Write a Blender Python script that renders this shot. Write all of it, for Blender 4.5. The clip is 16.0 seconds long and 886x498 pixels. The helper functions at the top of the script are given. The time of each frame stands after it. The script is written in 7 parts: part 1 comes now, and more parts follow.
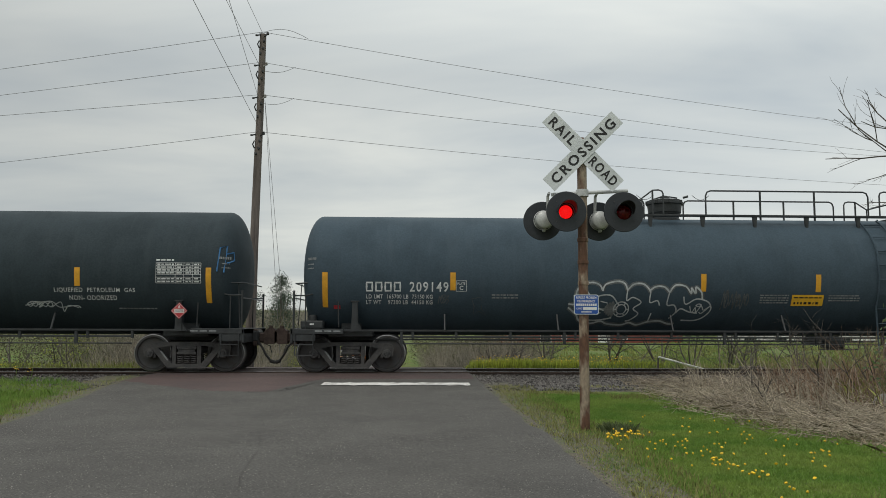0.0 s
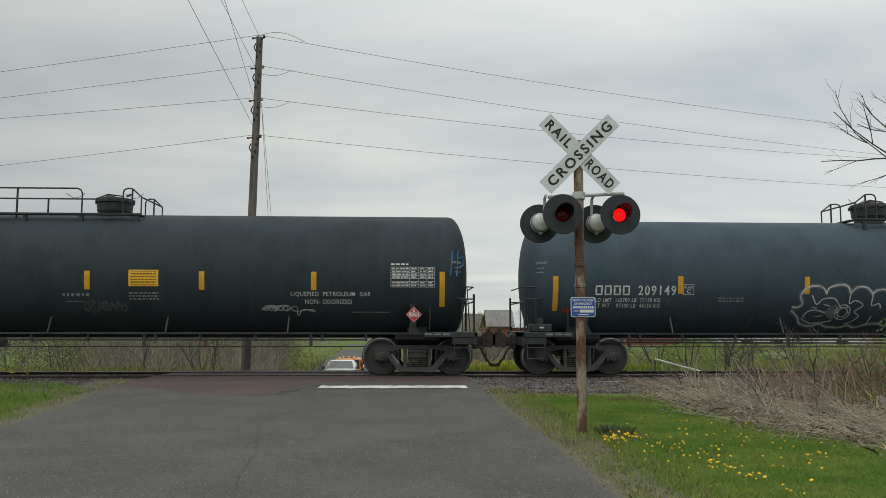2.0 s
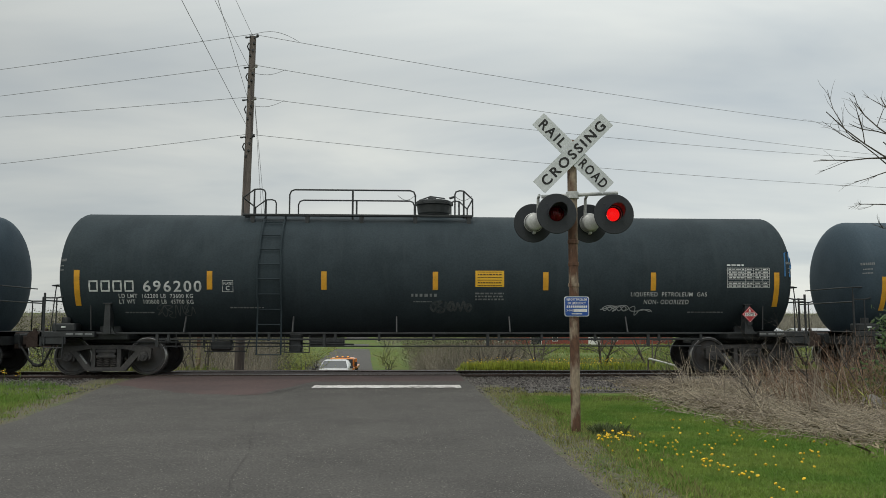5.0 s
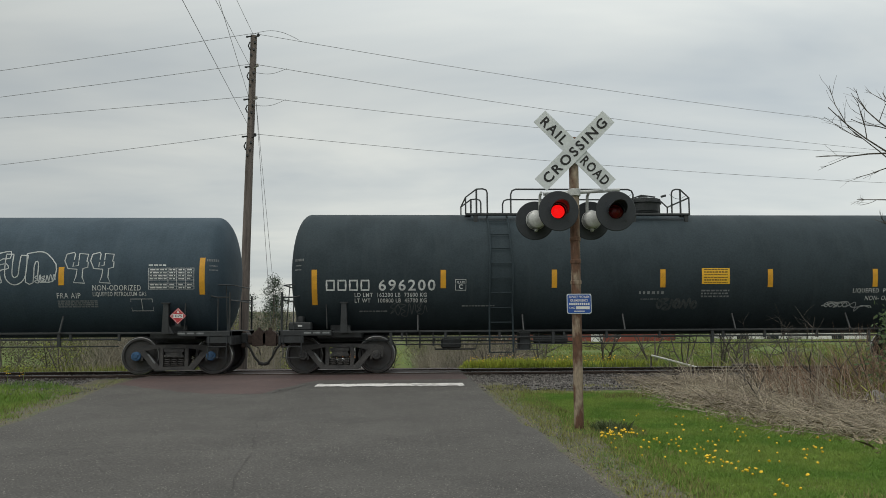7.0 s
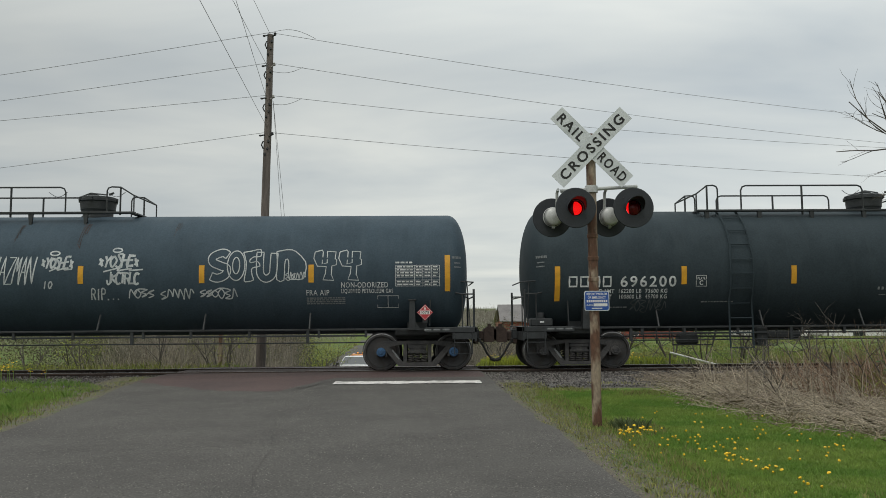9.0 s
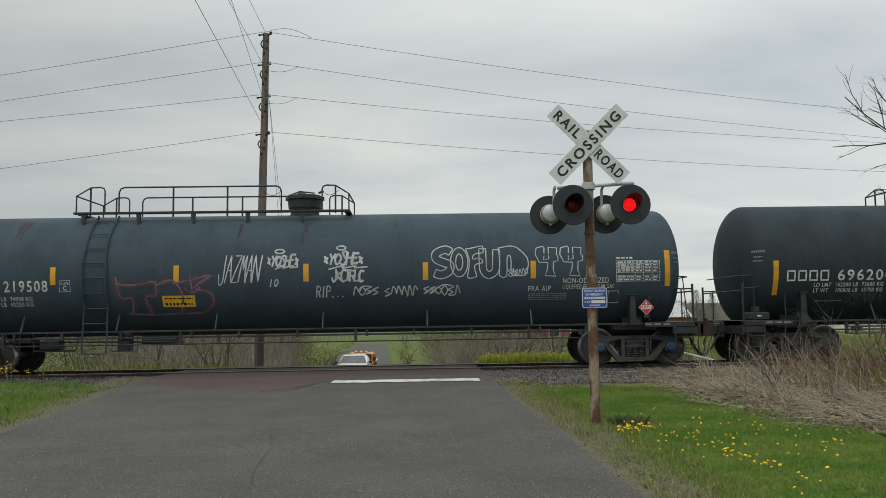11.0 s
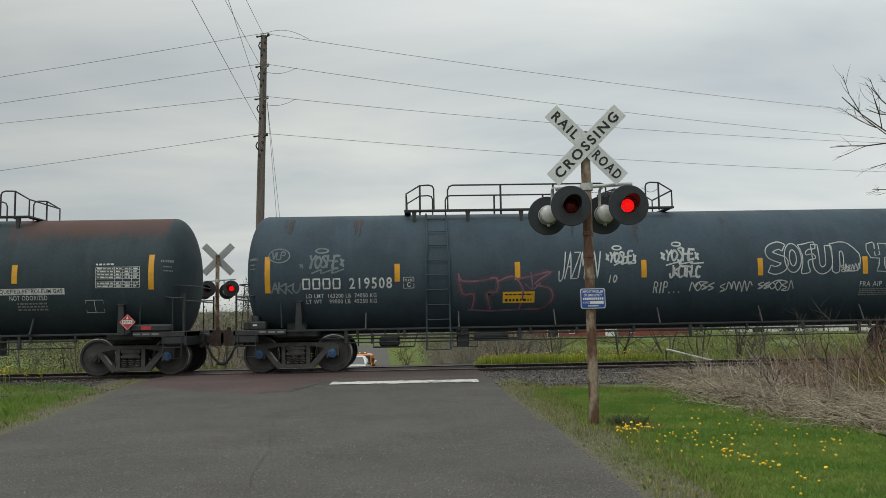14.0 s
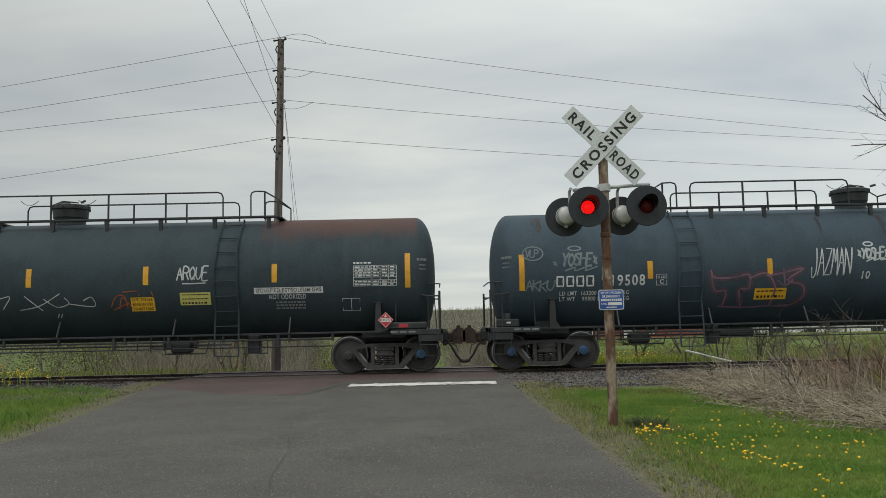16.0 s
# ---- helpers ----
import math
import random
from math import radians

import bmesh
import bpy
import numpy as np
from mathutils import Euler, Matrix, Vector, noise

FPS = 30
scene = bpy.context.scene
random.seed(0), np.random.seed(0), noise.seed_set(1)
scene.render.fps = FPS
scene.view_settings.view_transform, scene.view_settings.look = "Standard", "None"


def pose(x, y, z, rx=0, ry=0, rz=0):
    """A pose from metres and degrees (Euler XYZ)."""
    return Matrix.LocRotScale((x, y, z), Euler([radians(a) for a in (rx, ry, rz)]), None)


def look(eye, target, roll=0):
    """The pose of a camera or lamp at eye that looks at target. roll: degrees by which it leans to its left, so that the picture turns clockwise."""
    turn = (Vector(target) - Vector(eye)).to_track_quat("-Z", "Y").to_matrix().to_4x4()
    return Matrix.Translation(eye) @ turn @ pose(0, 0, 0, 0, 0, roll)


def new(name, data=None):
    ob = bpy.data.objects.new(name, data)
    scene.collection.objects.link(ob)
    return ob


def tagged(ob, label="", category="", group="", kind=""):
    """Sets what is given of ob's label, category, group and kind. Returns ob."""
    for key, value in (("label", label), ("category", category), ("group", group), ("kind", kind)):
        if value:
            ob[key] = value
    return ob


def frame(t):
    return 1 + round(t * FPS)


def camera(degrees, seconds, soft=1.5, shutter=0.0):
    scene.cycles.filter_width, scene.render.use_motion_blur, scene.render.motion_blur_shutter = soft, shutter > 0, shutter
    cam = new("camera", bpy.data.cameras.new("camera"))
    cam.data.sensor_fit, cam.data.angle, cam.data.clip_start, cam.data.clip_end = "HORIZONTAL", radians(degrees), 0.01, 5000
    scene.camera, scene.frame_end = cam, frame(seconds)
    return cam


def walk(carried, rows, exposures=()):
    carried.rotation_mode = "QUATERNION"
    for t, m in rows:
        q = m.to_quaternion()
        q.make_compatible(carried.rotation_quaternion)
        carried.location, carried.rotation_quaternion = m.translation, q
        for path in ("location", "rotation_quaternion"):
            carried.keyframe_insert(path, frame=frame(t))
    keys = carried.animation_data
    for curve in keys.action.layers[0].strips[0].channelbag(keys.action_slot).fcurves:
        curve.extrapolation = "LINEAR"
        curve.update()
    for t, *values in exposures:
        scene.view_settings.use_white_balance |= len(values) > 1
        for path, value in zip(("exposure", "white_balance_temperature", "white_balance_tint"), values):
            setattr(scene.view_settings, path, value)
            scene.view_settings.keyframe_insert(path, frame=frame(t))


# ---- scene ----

# camera: held by hand in a waiting car, it only turns a little
cam = camera(58.0, 16.0, soft=0.5)
EYE = (0.0, 0.0, 1.4)
TURNS = [  # seconds, tilt, roll, yaw
    (0.0, 5.29, -0.19, -2.24), (0.5, 5.37, -0.17, -2.19), (1.0, 5.47, -0.12, -2.05), (1.5, 5.49, -0.13, -2.16),
    (2.0, 5.49, -0.08, -2.46), (2.5, 5.55, -0.08, -2.89), (3.0, 5.53, -0.12, -2.93), (3.5, 5.51, -0.13, -2.96),
    (4.0, 5.48, -0.09, -2.95), (6.5, 5.42, 0.20, -2.78), (7.0, 5.32, 0.31, -2.72), (7.5, 5.26, 0.36, -2.64),
    (8.0, 5.24, 0.37, -2.22), (8.5, 5.15, 0.42, -1.68), (9.0, 5.15, 0.44, -1.49), (11.5, 4.99, 1.04, -1.76),
    (12.0, 5.00, 1.11, -1.95), (12.5, 5.00, 1.12, -2.00), (13.0, 5.05, 1.08, -1.75), (13.5, 5.06, 1.12, -1.73),
    (14.0, 5.09, 1.05, -1.74), (14.5, 5.14, 1.04, -1.28), (15.0, 5.17, 1.14, -0.94), (15.5, 5.20, 1.19, -0.69),
    (16.0, 5.25, 1.25, -0.48)]
walk(cam, [(t, pose(*EYE, 90 + p, r, y)) for t, p, r, y in TURNS])
scene.view_settings.exposure = 0.0

# ---- world and light: an overcast spring day ----
world = bpy.data.worlds.new("overcast")
scene.world = world
world.use_nodes = True
wn, wl = world.node_tree.nodes, world.node_tree.links
wn.clear()


def wnode(kind, **values):
    n = wn.new(kind)
    for k, v in values.items():
        n.inputs[k.replace("_", " ")].default_value = v
    return n


w_out, w_bg = wn.new("ShaderNodeOutputWorld"), wn.new("ShaderNodeBackground")
w_co = wn.new("ShaderNodeTexCoord")
w_sky = wn.new("ShaderNodeTexSky")
w_sky.sky_type, w_sky.sun_disc = "NISHITA", False
w_sky.sun_elevation, w_sky.sun_rotation = radians(54), radians(205)
w_sep = wn.new("ShaderNodeSeparateXYZ")
wl.new(w_co.outputs["Generated"], w_sep.inputs[0])
# flatten the clouds towards the horizon: direction divided by its height
w_up = wn.new("ShaderNodeMath")
w_up.operation, w_up.inputs[1].default_value = "MAXIMUM", 0.0
wl.new(w_sep.outputs["Z"], w_up.inputs[0])
w_add = wn.new("ShaderNodeMath")
w_add.operation, w_add.inputs[1].default_value = "ADD", 0.16
wl.new(w_up.outputs[0], w_add.inputs[0])
w_div = wn.new("ShaderNodeVectorMath")
w_div.operation = "DIVIDE"
w_comb = wn.new("ShaderNodeCombineXYZ")
for k in range(3):
    wl.new(w_add.outputs[0], w_comb.inputs[k])
wl.new(w_co.outputs["Generated"], w_div.inputs[0])
wl.new(w_comb.outputs[0], w_div.inputs[1])
w_noise = wnode("ShaderNodeTexNoise", Scale=1.15, Detail=5.0, Roughness=0.52, Distortion=0.35)
w_map = wn.new("ShaderNodeMapping")
w_map.inputs["Scale"].default_value = (0.55, 1.0, 0.4)
w_map.inputs["Location"].default_value = (3.1, 0.35, 0.0)
wl.new(w_div.outputs[0], w_map.inputs[0])
wl.new(w_map.outputs[0], w_noise.inputs["Vector"])
w_ramp = wn.new("ShaderNodeValToRGB")
w_ramp.color_ramp.elements[0].position, w_ramp.color_ramp.elements[0].color = 0.30, (0.535, 0.586, 0.605, 1)
w_ramp.color_ramp.elements[1].position, w_ramp.color_ramp.elements[1].color = 0.62, (0.818, 0.838, 0.785, 1)
wl.new(w_noise.outputs["Fac"], w_ramp.inputs[0])
# the zenith of an overcast sky is about three times as bright as its rim
w_grad = wn.new("ShaderNodeMapRange")
w_grad.inputs["From Min"].default_value, w_grad.inputs["From Max"].default_value = 0.30, 1.0
w_grad.inputs["To Min"].default_value, w_grad.inputs["To Max"].default_value = 0.92, 2.3
wl.new(w_up.outputs[0], w_grad.inputs["Value"])
w_mul = wn.new("ShaderNodeVectorMath")
w_mul.operation = "SCALE"
wl.new(w_ramp.outputs[0], w_mul.inputs[0])
wl.new(w_grad.outputs[0], w_mul.inputs["Scale"])
w_skys = wn.new("ShaderNodeVectorMath")
w_skys.operation = "SCALE"
w_skys.inputs["Scale"].default_value = 0.10
wl.new(w_sky.outputs[0], w_skys.inputs[0])
w_mix = wn.new("ShaderNodeMix")
w_mix.data_type = "RGBA"
w_mix.inputs["Factor"].default_value = 0.90
wl.new(w_skys.outputs[0], w_mix.inputs["A"])
wl.new(w_mul.outputs[0], w_mix.inputs["B"])
# the sky is made a little brighter towards one side
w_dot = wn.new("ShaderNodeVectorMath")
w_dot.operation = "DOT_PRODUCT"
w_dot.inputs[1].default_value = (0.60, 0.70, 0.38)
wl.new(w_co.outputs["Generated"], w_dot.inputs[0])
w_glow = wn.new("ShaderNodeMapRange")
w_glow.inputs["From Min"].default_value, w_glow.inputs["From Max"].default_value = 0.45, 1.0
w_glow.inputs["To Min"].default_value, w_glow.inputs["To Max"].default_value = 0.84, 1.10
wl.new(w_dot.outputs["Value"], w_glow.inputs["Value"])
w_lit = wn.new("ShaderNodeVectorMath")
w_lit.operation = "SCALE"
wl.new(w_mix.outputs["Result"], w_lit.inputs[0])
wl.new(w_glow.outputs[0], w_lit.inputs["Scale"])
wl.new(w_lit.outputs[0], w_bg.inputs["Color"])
w_bg.inputs["Strength"].default_value = 1.0
wl.new(w_bg.outputs[0], w_out.inputs[0])

sun = new("sun", bpy.data.lights.new("sun", "SUN"))
sun.data.energy, sun.data.angle, sun.data.color = 0.8, radians(25), (1.0, 0.95, 0.87)
sun.matrix_world = look((-7, -15, 23), (0, 0, 0))


# ---- materials ----
def mat(name, color, rough=0.6, metal=0.0, var=0.25, scale=4.0, fine=60.0, bump=0.0, second=None, mix=(0.45, 0.65),
        glow=0.0, coat=0.0, piece=0.0, stretch=(1, 1, 1), spec=0.5, island=0.0, thin=0.0):
    """Two scales of noise over a base colour; second: another colour in patches; piece: change from object to object."""
    m = bpy.data.materials.new(name)
    m.use_nodes = True
    n, l = m.node_tree.nodes, m.node_tree.links
    b = n["Principled BSDF"]
    b.inputs["Roughness"].default_value, b.inputs["Metallic"].default_value = rough, metal
    b.inputs["Specular IOR Level"].default_value = spec
    b.inputs["Coat Weight"].default_value = coat
    co, mp = n.new("ShaderNodeTexCoord"), n.new("ShaderNodeMapping")
    mp.inputs["Scale"].default_value = stretch
    l.new(co.outputs["Object"], mp.inputs[0])
    big, small = n.new("ShaderNodeTexNoise"), n.new("ShaderNodeTexNoise")
    big.inputs["Scale"].default_value, big.inputs["Detail"].default_value = scale, 4
    small.inputs["Scale"].default_value, small.inputs["Detail"].default_value = fine, 3
    l.new(mp.outputs[0], big.inputs["Vector"])
    l.new(mp.outputs[0], small.inputs["Vector"])
    base = n.new("ShaderNodeMix")
    base.data_type = "RGBA"
    base.inputs["A"].default_value = (*color, 1)
    base.inputs["B"].default_value = (*(second or [c * (1 - var) for c in color]), 1)
    step = n.new("ShaderNodeMapRange")
    step.inputs["From Min"].default_value, step.inputs["From Max"].default_value = mix
    l.new(big.outputs["Fac"], step.inputs["Value"])
    l.new(step.outputs[0], base.inputs["Factor"])
    grain = n.new("ShaderNodeMix")
    grain.data_type, grain.blend_type = "RGBA", "MULTIPLY"
    grain.inputs["Factor"].default_value = 1.0
    g = n.new("ShaderNodeMapRange")
    g.inputs["From Min"].default_value, g.inputs["From Max"].default_value = 0.3, 0.7
    g.inputs["To Min"].default_value, g.inputs["To Max"].default_value = 1 - var, 1 + var * 0.6
    l.new(small.outputs["Fac"], g.inputs["Value"])
    l.new(base.outputs["Result"], grain.inputs["A"])
    l.new(g.outputs[0], grain.inputs["B"])
    last = grain.outputs["Result"]
    for amount, source, key in ((piece, "ShaderNodeObjectInfo", "Random"), (island, "ShaderNodeNewGeometry", "Random Per Island")):
        if amount:
            info, hsv, r = n.new(source), n.new("ShaderNodeHueSaturation"), n.new("ShaderNodeMapRange")
            r.inputs["To Min"].default_value, r.inputs["To Max"].default_value = 1 - amount, 1 + amount
            l.new(info.outputs[key], r.inputs["Value"])
            l.new(r.outputs[0], hsv.inputs["Value"])
            l.new(last, hsv.inputs["Color"])
            last = hsv.outputs["Color"]
    l.new(last, b.inputs["Base Color"])
    if thin:
        tr, ms = n.new("ShaderNodeBsdfTranslucent"), n.new("ShaderNodeMixShader")
        ms.inputs[0].default_value = thin
        l.new(last, tr.inputs["Color"])
        l.new(b.outputs[0], ms.inputs[1])
        l.new(tr.outputs[0], ms.inputs[2])
        l.new(ms.outputs[0], n["Material Output"].inputs["Surface"])
    rr = n.new("ShaderNodeMapRange")
    rr.inputs["To Min"].default_value, rr.inputs["To Max"].default_value = max(0.02, rough - 0.12), min(1, rough + 0.12)
    l.new(big.outputs["Fac"], rr.inputs["Value"])
    l.new(rr.outputs[0], b.inputs["Roughness"])
    if bump:
        bp = n.new("ShaderNodeBump")
        bp.inputs["Strength"].default_value, bp.inputs["Distance"].default_value = 0.6, bump
        l.new(small.outputs["Fac"], bp.inputs["Height"])
        l.new(bp.outputs[0], b.inputs["Normal"])
    if glow:
        b.inputs["Emission Color"].default_value, b.inputs["Emission Strength"].default_value = (*color, 1), glow
    return m


def streaked(name, color, streak, rough=0.45, amount=(0.52, 0.72)):
    """Painted steel plate with dust running down in streaks and a faint mottling."""
    m = mat(name, color, rough, var=0.14, scale=1.3, fine=26, bump=0.0008, spec=0.07)
    n, l = m.node_tree.nodes, m.node_tree.links
    b = n["Principled BSDF"]
    co, mp, ns = n.new("ShaderNodeTexCoord"), n.new("ShaderNodeMapping"), n.new("ShaderNodeTexNoise")
    mp.inputs["Scale"].default_value = (4.0, 0.6, 0.55)
    ns.inputs["Scale"].default_value, ns.inputs["Detail"].default_value = 1.6, 5
    l.new(co.outputs["Object"], mp.inputs[0])
    l.new(mp.outputs[0], ns.inputs["Vector"])
    st, mx = n.new("ShaderNodeMapRange"), n.new("ShaderNodeMix")
    st.inputs["From Min"].default_value, st.inputs["From Max"].default_value = amount
    st.inputs["To Max"].default_value = 0.38
    l.new(ns.outputs["Fac"], st.inputs["Value"])
    mx.data_type = "RGBA"
    old = b.inputs["Base Color"].links[0].from_socket
    l.new(old, mx.inputs["A"])
    mx.inputs["B"].default_value = (*streak, 1)
    l.new(st.outputs[0], mx.inputs["Factor"])
    l.new(mx.outputs["Result"], b.inputs["Base Color"])
    return m


M_TANK = streaked("tank_black_paint", (0.055, 0.079, 0.100), (0.070, 0.093, 0.112), 0.62)
M_TANK_B = streaked("tank_green_black_paint", (0.037, 0.050, 0.058), (0.047, 0.060, 0.067), 0.64)
M_RUST = mat("rust_stain", (0.062, 0.030, 0.022), 0.8, var=0.45, scale=2.2, fine=24, second=(0.030, 0.027, 0.028), mix=(0.35, 0.65))
M_STEEL = mat("black_car_steel", (0.027, 0.031, 0.034), 0.55, var=0.35, scale=5, fine=40)
M_DUSTY = mat("dusty_truck_steel", (0.058, 0.056, 0.055), 0.78, var=0.45, scale=6, fine=45, bump=0.002, second=(0.038, 0.039, 0.041))
M_SPRING = mat("spring_steel", (0.055, 0.051, 0.049), 0.6, var=0.3)
M_WHEEL = mat("wheel_steel", (0.046, 0.046, 0.048), 0.55, var=0.3, scale=5, fine=40, second=(0.040, 0.034, 0.030))
M_TREAD = mat("polished_tread", (0.33, 0.33, 0.33), 0.32, 0.9, var=0.15)
M_CAP = mat("blue_bearing_cap", (0.035, 0.105, 0.22), 0.5, var=0.3, fine=80)
M_COUPLER = mat("rusty_coupler", (0.055, 0.036, 0.029), 0.8, var=0.4, scale=8, fine=60, bump=0.003)
M_HOSE = mat("rubber_hose", (0.030, 0.030, 0.031), 0.7)
M_WHITE = mat("white_stencil", (0.62, 0.64, 0.64), 0.6, var=0.2, scale=6, fine=50, second=(0.40, 0.42, 0.42))
M_DULL = mat("worn_stencil", (0.23, 0.245, 0.25), 0.7, var=0.35, scale=5, fine=60)
M_FAINT = mat("faint_chalk", (0.085, 0.095, 0.10), 0.8, var=0.4, scale=5, fine=60)
M_SPRAY = mat("white_spray_paint", (0.50, 0.53, 0.54), 0.6, var=0.25, scale=4, fine=40, second=(0.33, 0.36, 0.37))
M_HAZE = mat("thin_grey_spray", (0.115, 0.130, 0.138), 0.8, var=0.35, scale=3, fine=30, second=(0.060, 0.072, 0.080))
M_GREYSP = mat("grey_spray_paint", (0.20, 0.215, 0.22), 0.7, var=0.35, scale=4, fine=40, second=(0.12, 0.13, 0.135))
M_PINK = mat("pink_spray_paint", (0.205, 0.120, 0.180), 0.7, var=0.35, scale=3, second=(0.11, 0.080, 0.110))
M_ORANGE = mat("orange_spray_paint", (0.30, 0.080, 0.035), 0.7, var=0.4, second=(0.09, 0.035, 0.025))
M_BLUE = mat("blue_spray_paint", (0.035, 0.16, 0.36), 0.7, var=0.3)
M_REFLECT = mat("yellow_reflective_tape", (0.68, 0.34, 0.025), 0.45, var=0.15, scale=5, fine=80)
M_STICK = mat("yellow_sticker", (0.78, 0.44, 0.03), 0.5, var=0.12)
M_PALE = mat("pale_yellow_sticker", (0.55, 0.52, 0.16), 0.5, var=0.12)
M_INK = mat("black_ink", (0.012, 0.012, 0.012), 0.6)
M_RED = mat("placard_red", (0.45, 0.035, 0.045), 0.5, var=0.12)
M_SIGNW = mat("sign_white", (0.60, 0.63, 0.64), 0.5, var=0.08, scale=5, fine=30, second=(0.50, 0.53, 0.54))
M_SIGNB = mat("sign_blue", (0.012, 0.075, 0.33), 0.45, var=0.12)
M_ALU = mat("aluminium_sign_back", (0.34, 0.36, 0.36), 0.5, 0.3, var=0.15)
M_DISC = mat("black_lamp_disc", (0.020, 0.024, 0.030), 0.55, var=0.2)
M_SILVER = mat("silver_lamp_housing", (0.50, 0.51, 0.50), 0.42, 0.25, var=0.15, scale=8, fine=50)
# unlit half of the ball that stands in for a flasher's bulb
M_UNLIT = mat("unlit_ball_half", (0.10, 0.014, 0.016), 0.5)
M_MAST = mat("rusty_silver_mast", (0.27, 0.215, 0.155), 0.7, var=0.35, scale=5.5, fine=35, bump=0.001,
             second=(0.105, 0.050, 0.028), mix=(0.43, 0.53), stretch=(1, 1, 0.40))
M_POLE = mat("weathered_pole_wood", (0.150, 0.126, 0.112), 0.9, var=0.35, scale=3, fine=30, bump=0.004,
             second=(0.085, 0.072, 0.066), stretch=(3, 3, 0.18))
M_WIRE = mat("dark_wire", (0.13, 0.13, 0.135), 0.6)
M_PORC = mat("porcelain", (0.35, 0.34, 0.32), 0.3)
M_RAIL = mat("rail_side", (0.060, 0.042, 0.034), 0.8, var=0.35, scale=4, fine=40, bump=0.002)
M_TIE = mat("tie_wood", (0.055, 0.047, 0.042), 0.95, var=0.4, scale=4, fine=30, bump=0.005, piece=0.3, stretch=(1, 0.3, 1))
M_STONE = mat("ballast_stone", (0.122, 0.112, 0.105), 0.9, var=0.35, scale=6, fine=50, island=0.75)
M_CHIP = mat("asphalt_chip", (0.18, 0.17, 0.158), 0.85, var=0.3, island=0.5)
M_GRASS = mat("grass_blade", (0.150, 0.275, 0.044), 0.65, var=0.2, scale=0.9, fine=8, second=(0.23, 0.33, 0.066), mix=(0.42, 0.58), island=0.20, thin=0.3)
M_DRYGR = mat("dry_grass_blade", (0.27, 0.275, 0.095), 0.8, var=0.3, scale=0.9, fine=8, island=0.4, thin=0.2)
M_STRAW = mat("straw_litter", (0.31, 0.255, 0.17), 0.9, var=0.3, scale=1.2, fine=10, second=(0.19, 0.15, 0.105), island=0.5)
M_WEED = mat("grey_green_weed", (0.115, 0.150, 0.060), 0.7, var=0.3, island=0.35, thin=0.2)
M_FIELD = mat("field_grass_blade", (0.150, 0.215, 0.050), 0.7, var=0.25, scale=0.25, fine=3, second=(0.235, 0.240, 0.075), mix=(0.4, 0.6), island=0.3, thin=0.3)
M_TALL = mat("tall_spring_grass", (0.40, 0.44, 0.07), 0.6, var=0.25, scale=0.6, fine=6, second=(0.29, 0.35, 0.06), island=0.4, thin=0.45)
M_YELLOW = mat("dandelion_yellow", (0.75, 0.47, 0.01), 0.6, var=0.15, island=0.2)
M_STEM = mat("dead_stems", (0.35, 0.30, 0.225), 0.9, var=0.3, scale=0.8, fine=10, second=(0.23, 0.19, 0.15), island=0.45)
M_BRAMBLE = mat("reddish_bramble", (0.23, 0.145, 0.095), 0.9, var=0.3, scale=1, fine=12, island=0.45)
M_THICKET = mat("bare_thicket", (0.26, 0.23, 0.18), 0.95, var=0.3, scale=0.6, fine=6, second=(0.16, 0.145, 0.12), island=0.45)
M_BARK = mat("grey_bark", (0.105, 0.092, 0.080), 0.95, var=0.35, scale=3, fine=25, bump=0.004)
M_BUD = mat("spring_leaf", (0.24, 0.265, 0.05), 0.6, var=0.3, scale=0.8, fine=6, island=0.45, thin=0.35)
M_DIM = mat("dim_young_foliage", (0.120, 0.115, 0.055), 0.8, var=0.3, scale=0.5, fine=5, second=(0.085, 0.080, 0.055), mix=(0.4, 0.6), island=0.5, thin=0.25)
M_LEAF = mat("green_leaf", (0.055, 0.105, 0.022), 0.6, var=0.3, scale=0.8, fine=6, island=0.45, thin=0.3)
M_NEEDLE = mat("conifer_needles", (0.026, 0.050, 0.022), 0.7, var=0.3, scale=0.8, fine=6, island=0.4)
# distance haze is put into this twig colour: greyer and lighter
M_WOODS = mat("hazed_woods_twigs", (0.245, 0.225, 0.19), 0.95, var=0.3, scale=0.1, fine=1.0, island=0.4)
M_BRICK = mat("red_brown_cladding", (0.24, 0.060, 0.042), 0.85, var=0.2, scale=0.6, fine=8)
M_ROOF = mat("grey_metal_roof", (0.42, 0.43, 0.44), 0.5, 0.2, var=0.12, scale=0.5, fine=5)
M_SHINGLE = mat("grey_shingle_roof", (0.20, 0.19, 0.19), 0.9, var=0.2, scale=0.8, fine=6)
M_TRIMW = mat("white_trim", (0.70, 0.70, 0.68), 0.6, var=0.1)
M_WINDOW = mat("dark_window_glass", (0.02, 0.025, 0.03), 0.12, var=0.1, spec=0.8)
M_CARW = mat("white_car_paint", (0.66, 0.67, 0.67), 0.3, var=0.04, coat=0.6)
M_ORPAINT = mat("orange_truck_paint", (0.62, 0.20, 0.035), 0.4, var=0.12, coat=0.4)
M_PLASTIC = mat("black_plastic", (0.02, 0.02, 0.022), 0.5)
M_AMBER = mat("amber_beacon", (1.0, 0.36, 0.04), 0.4, glow=0.8, var=0.05)
M_HEAD = mat("headlight_glass", (0.65, 0.67, 0.68), 0.15, var=0.05)


def ground_mat():
    m = mat("meadow_ground", (0.092, 0.145, 0.034), 0.95, var=0.35, scale=0.35, fine=9, bump=0.02, second=(0.130, 0.145, 0.050), mix=(0.42, 0.62), spec=0.1)
    return m


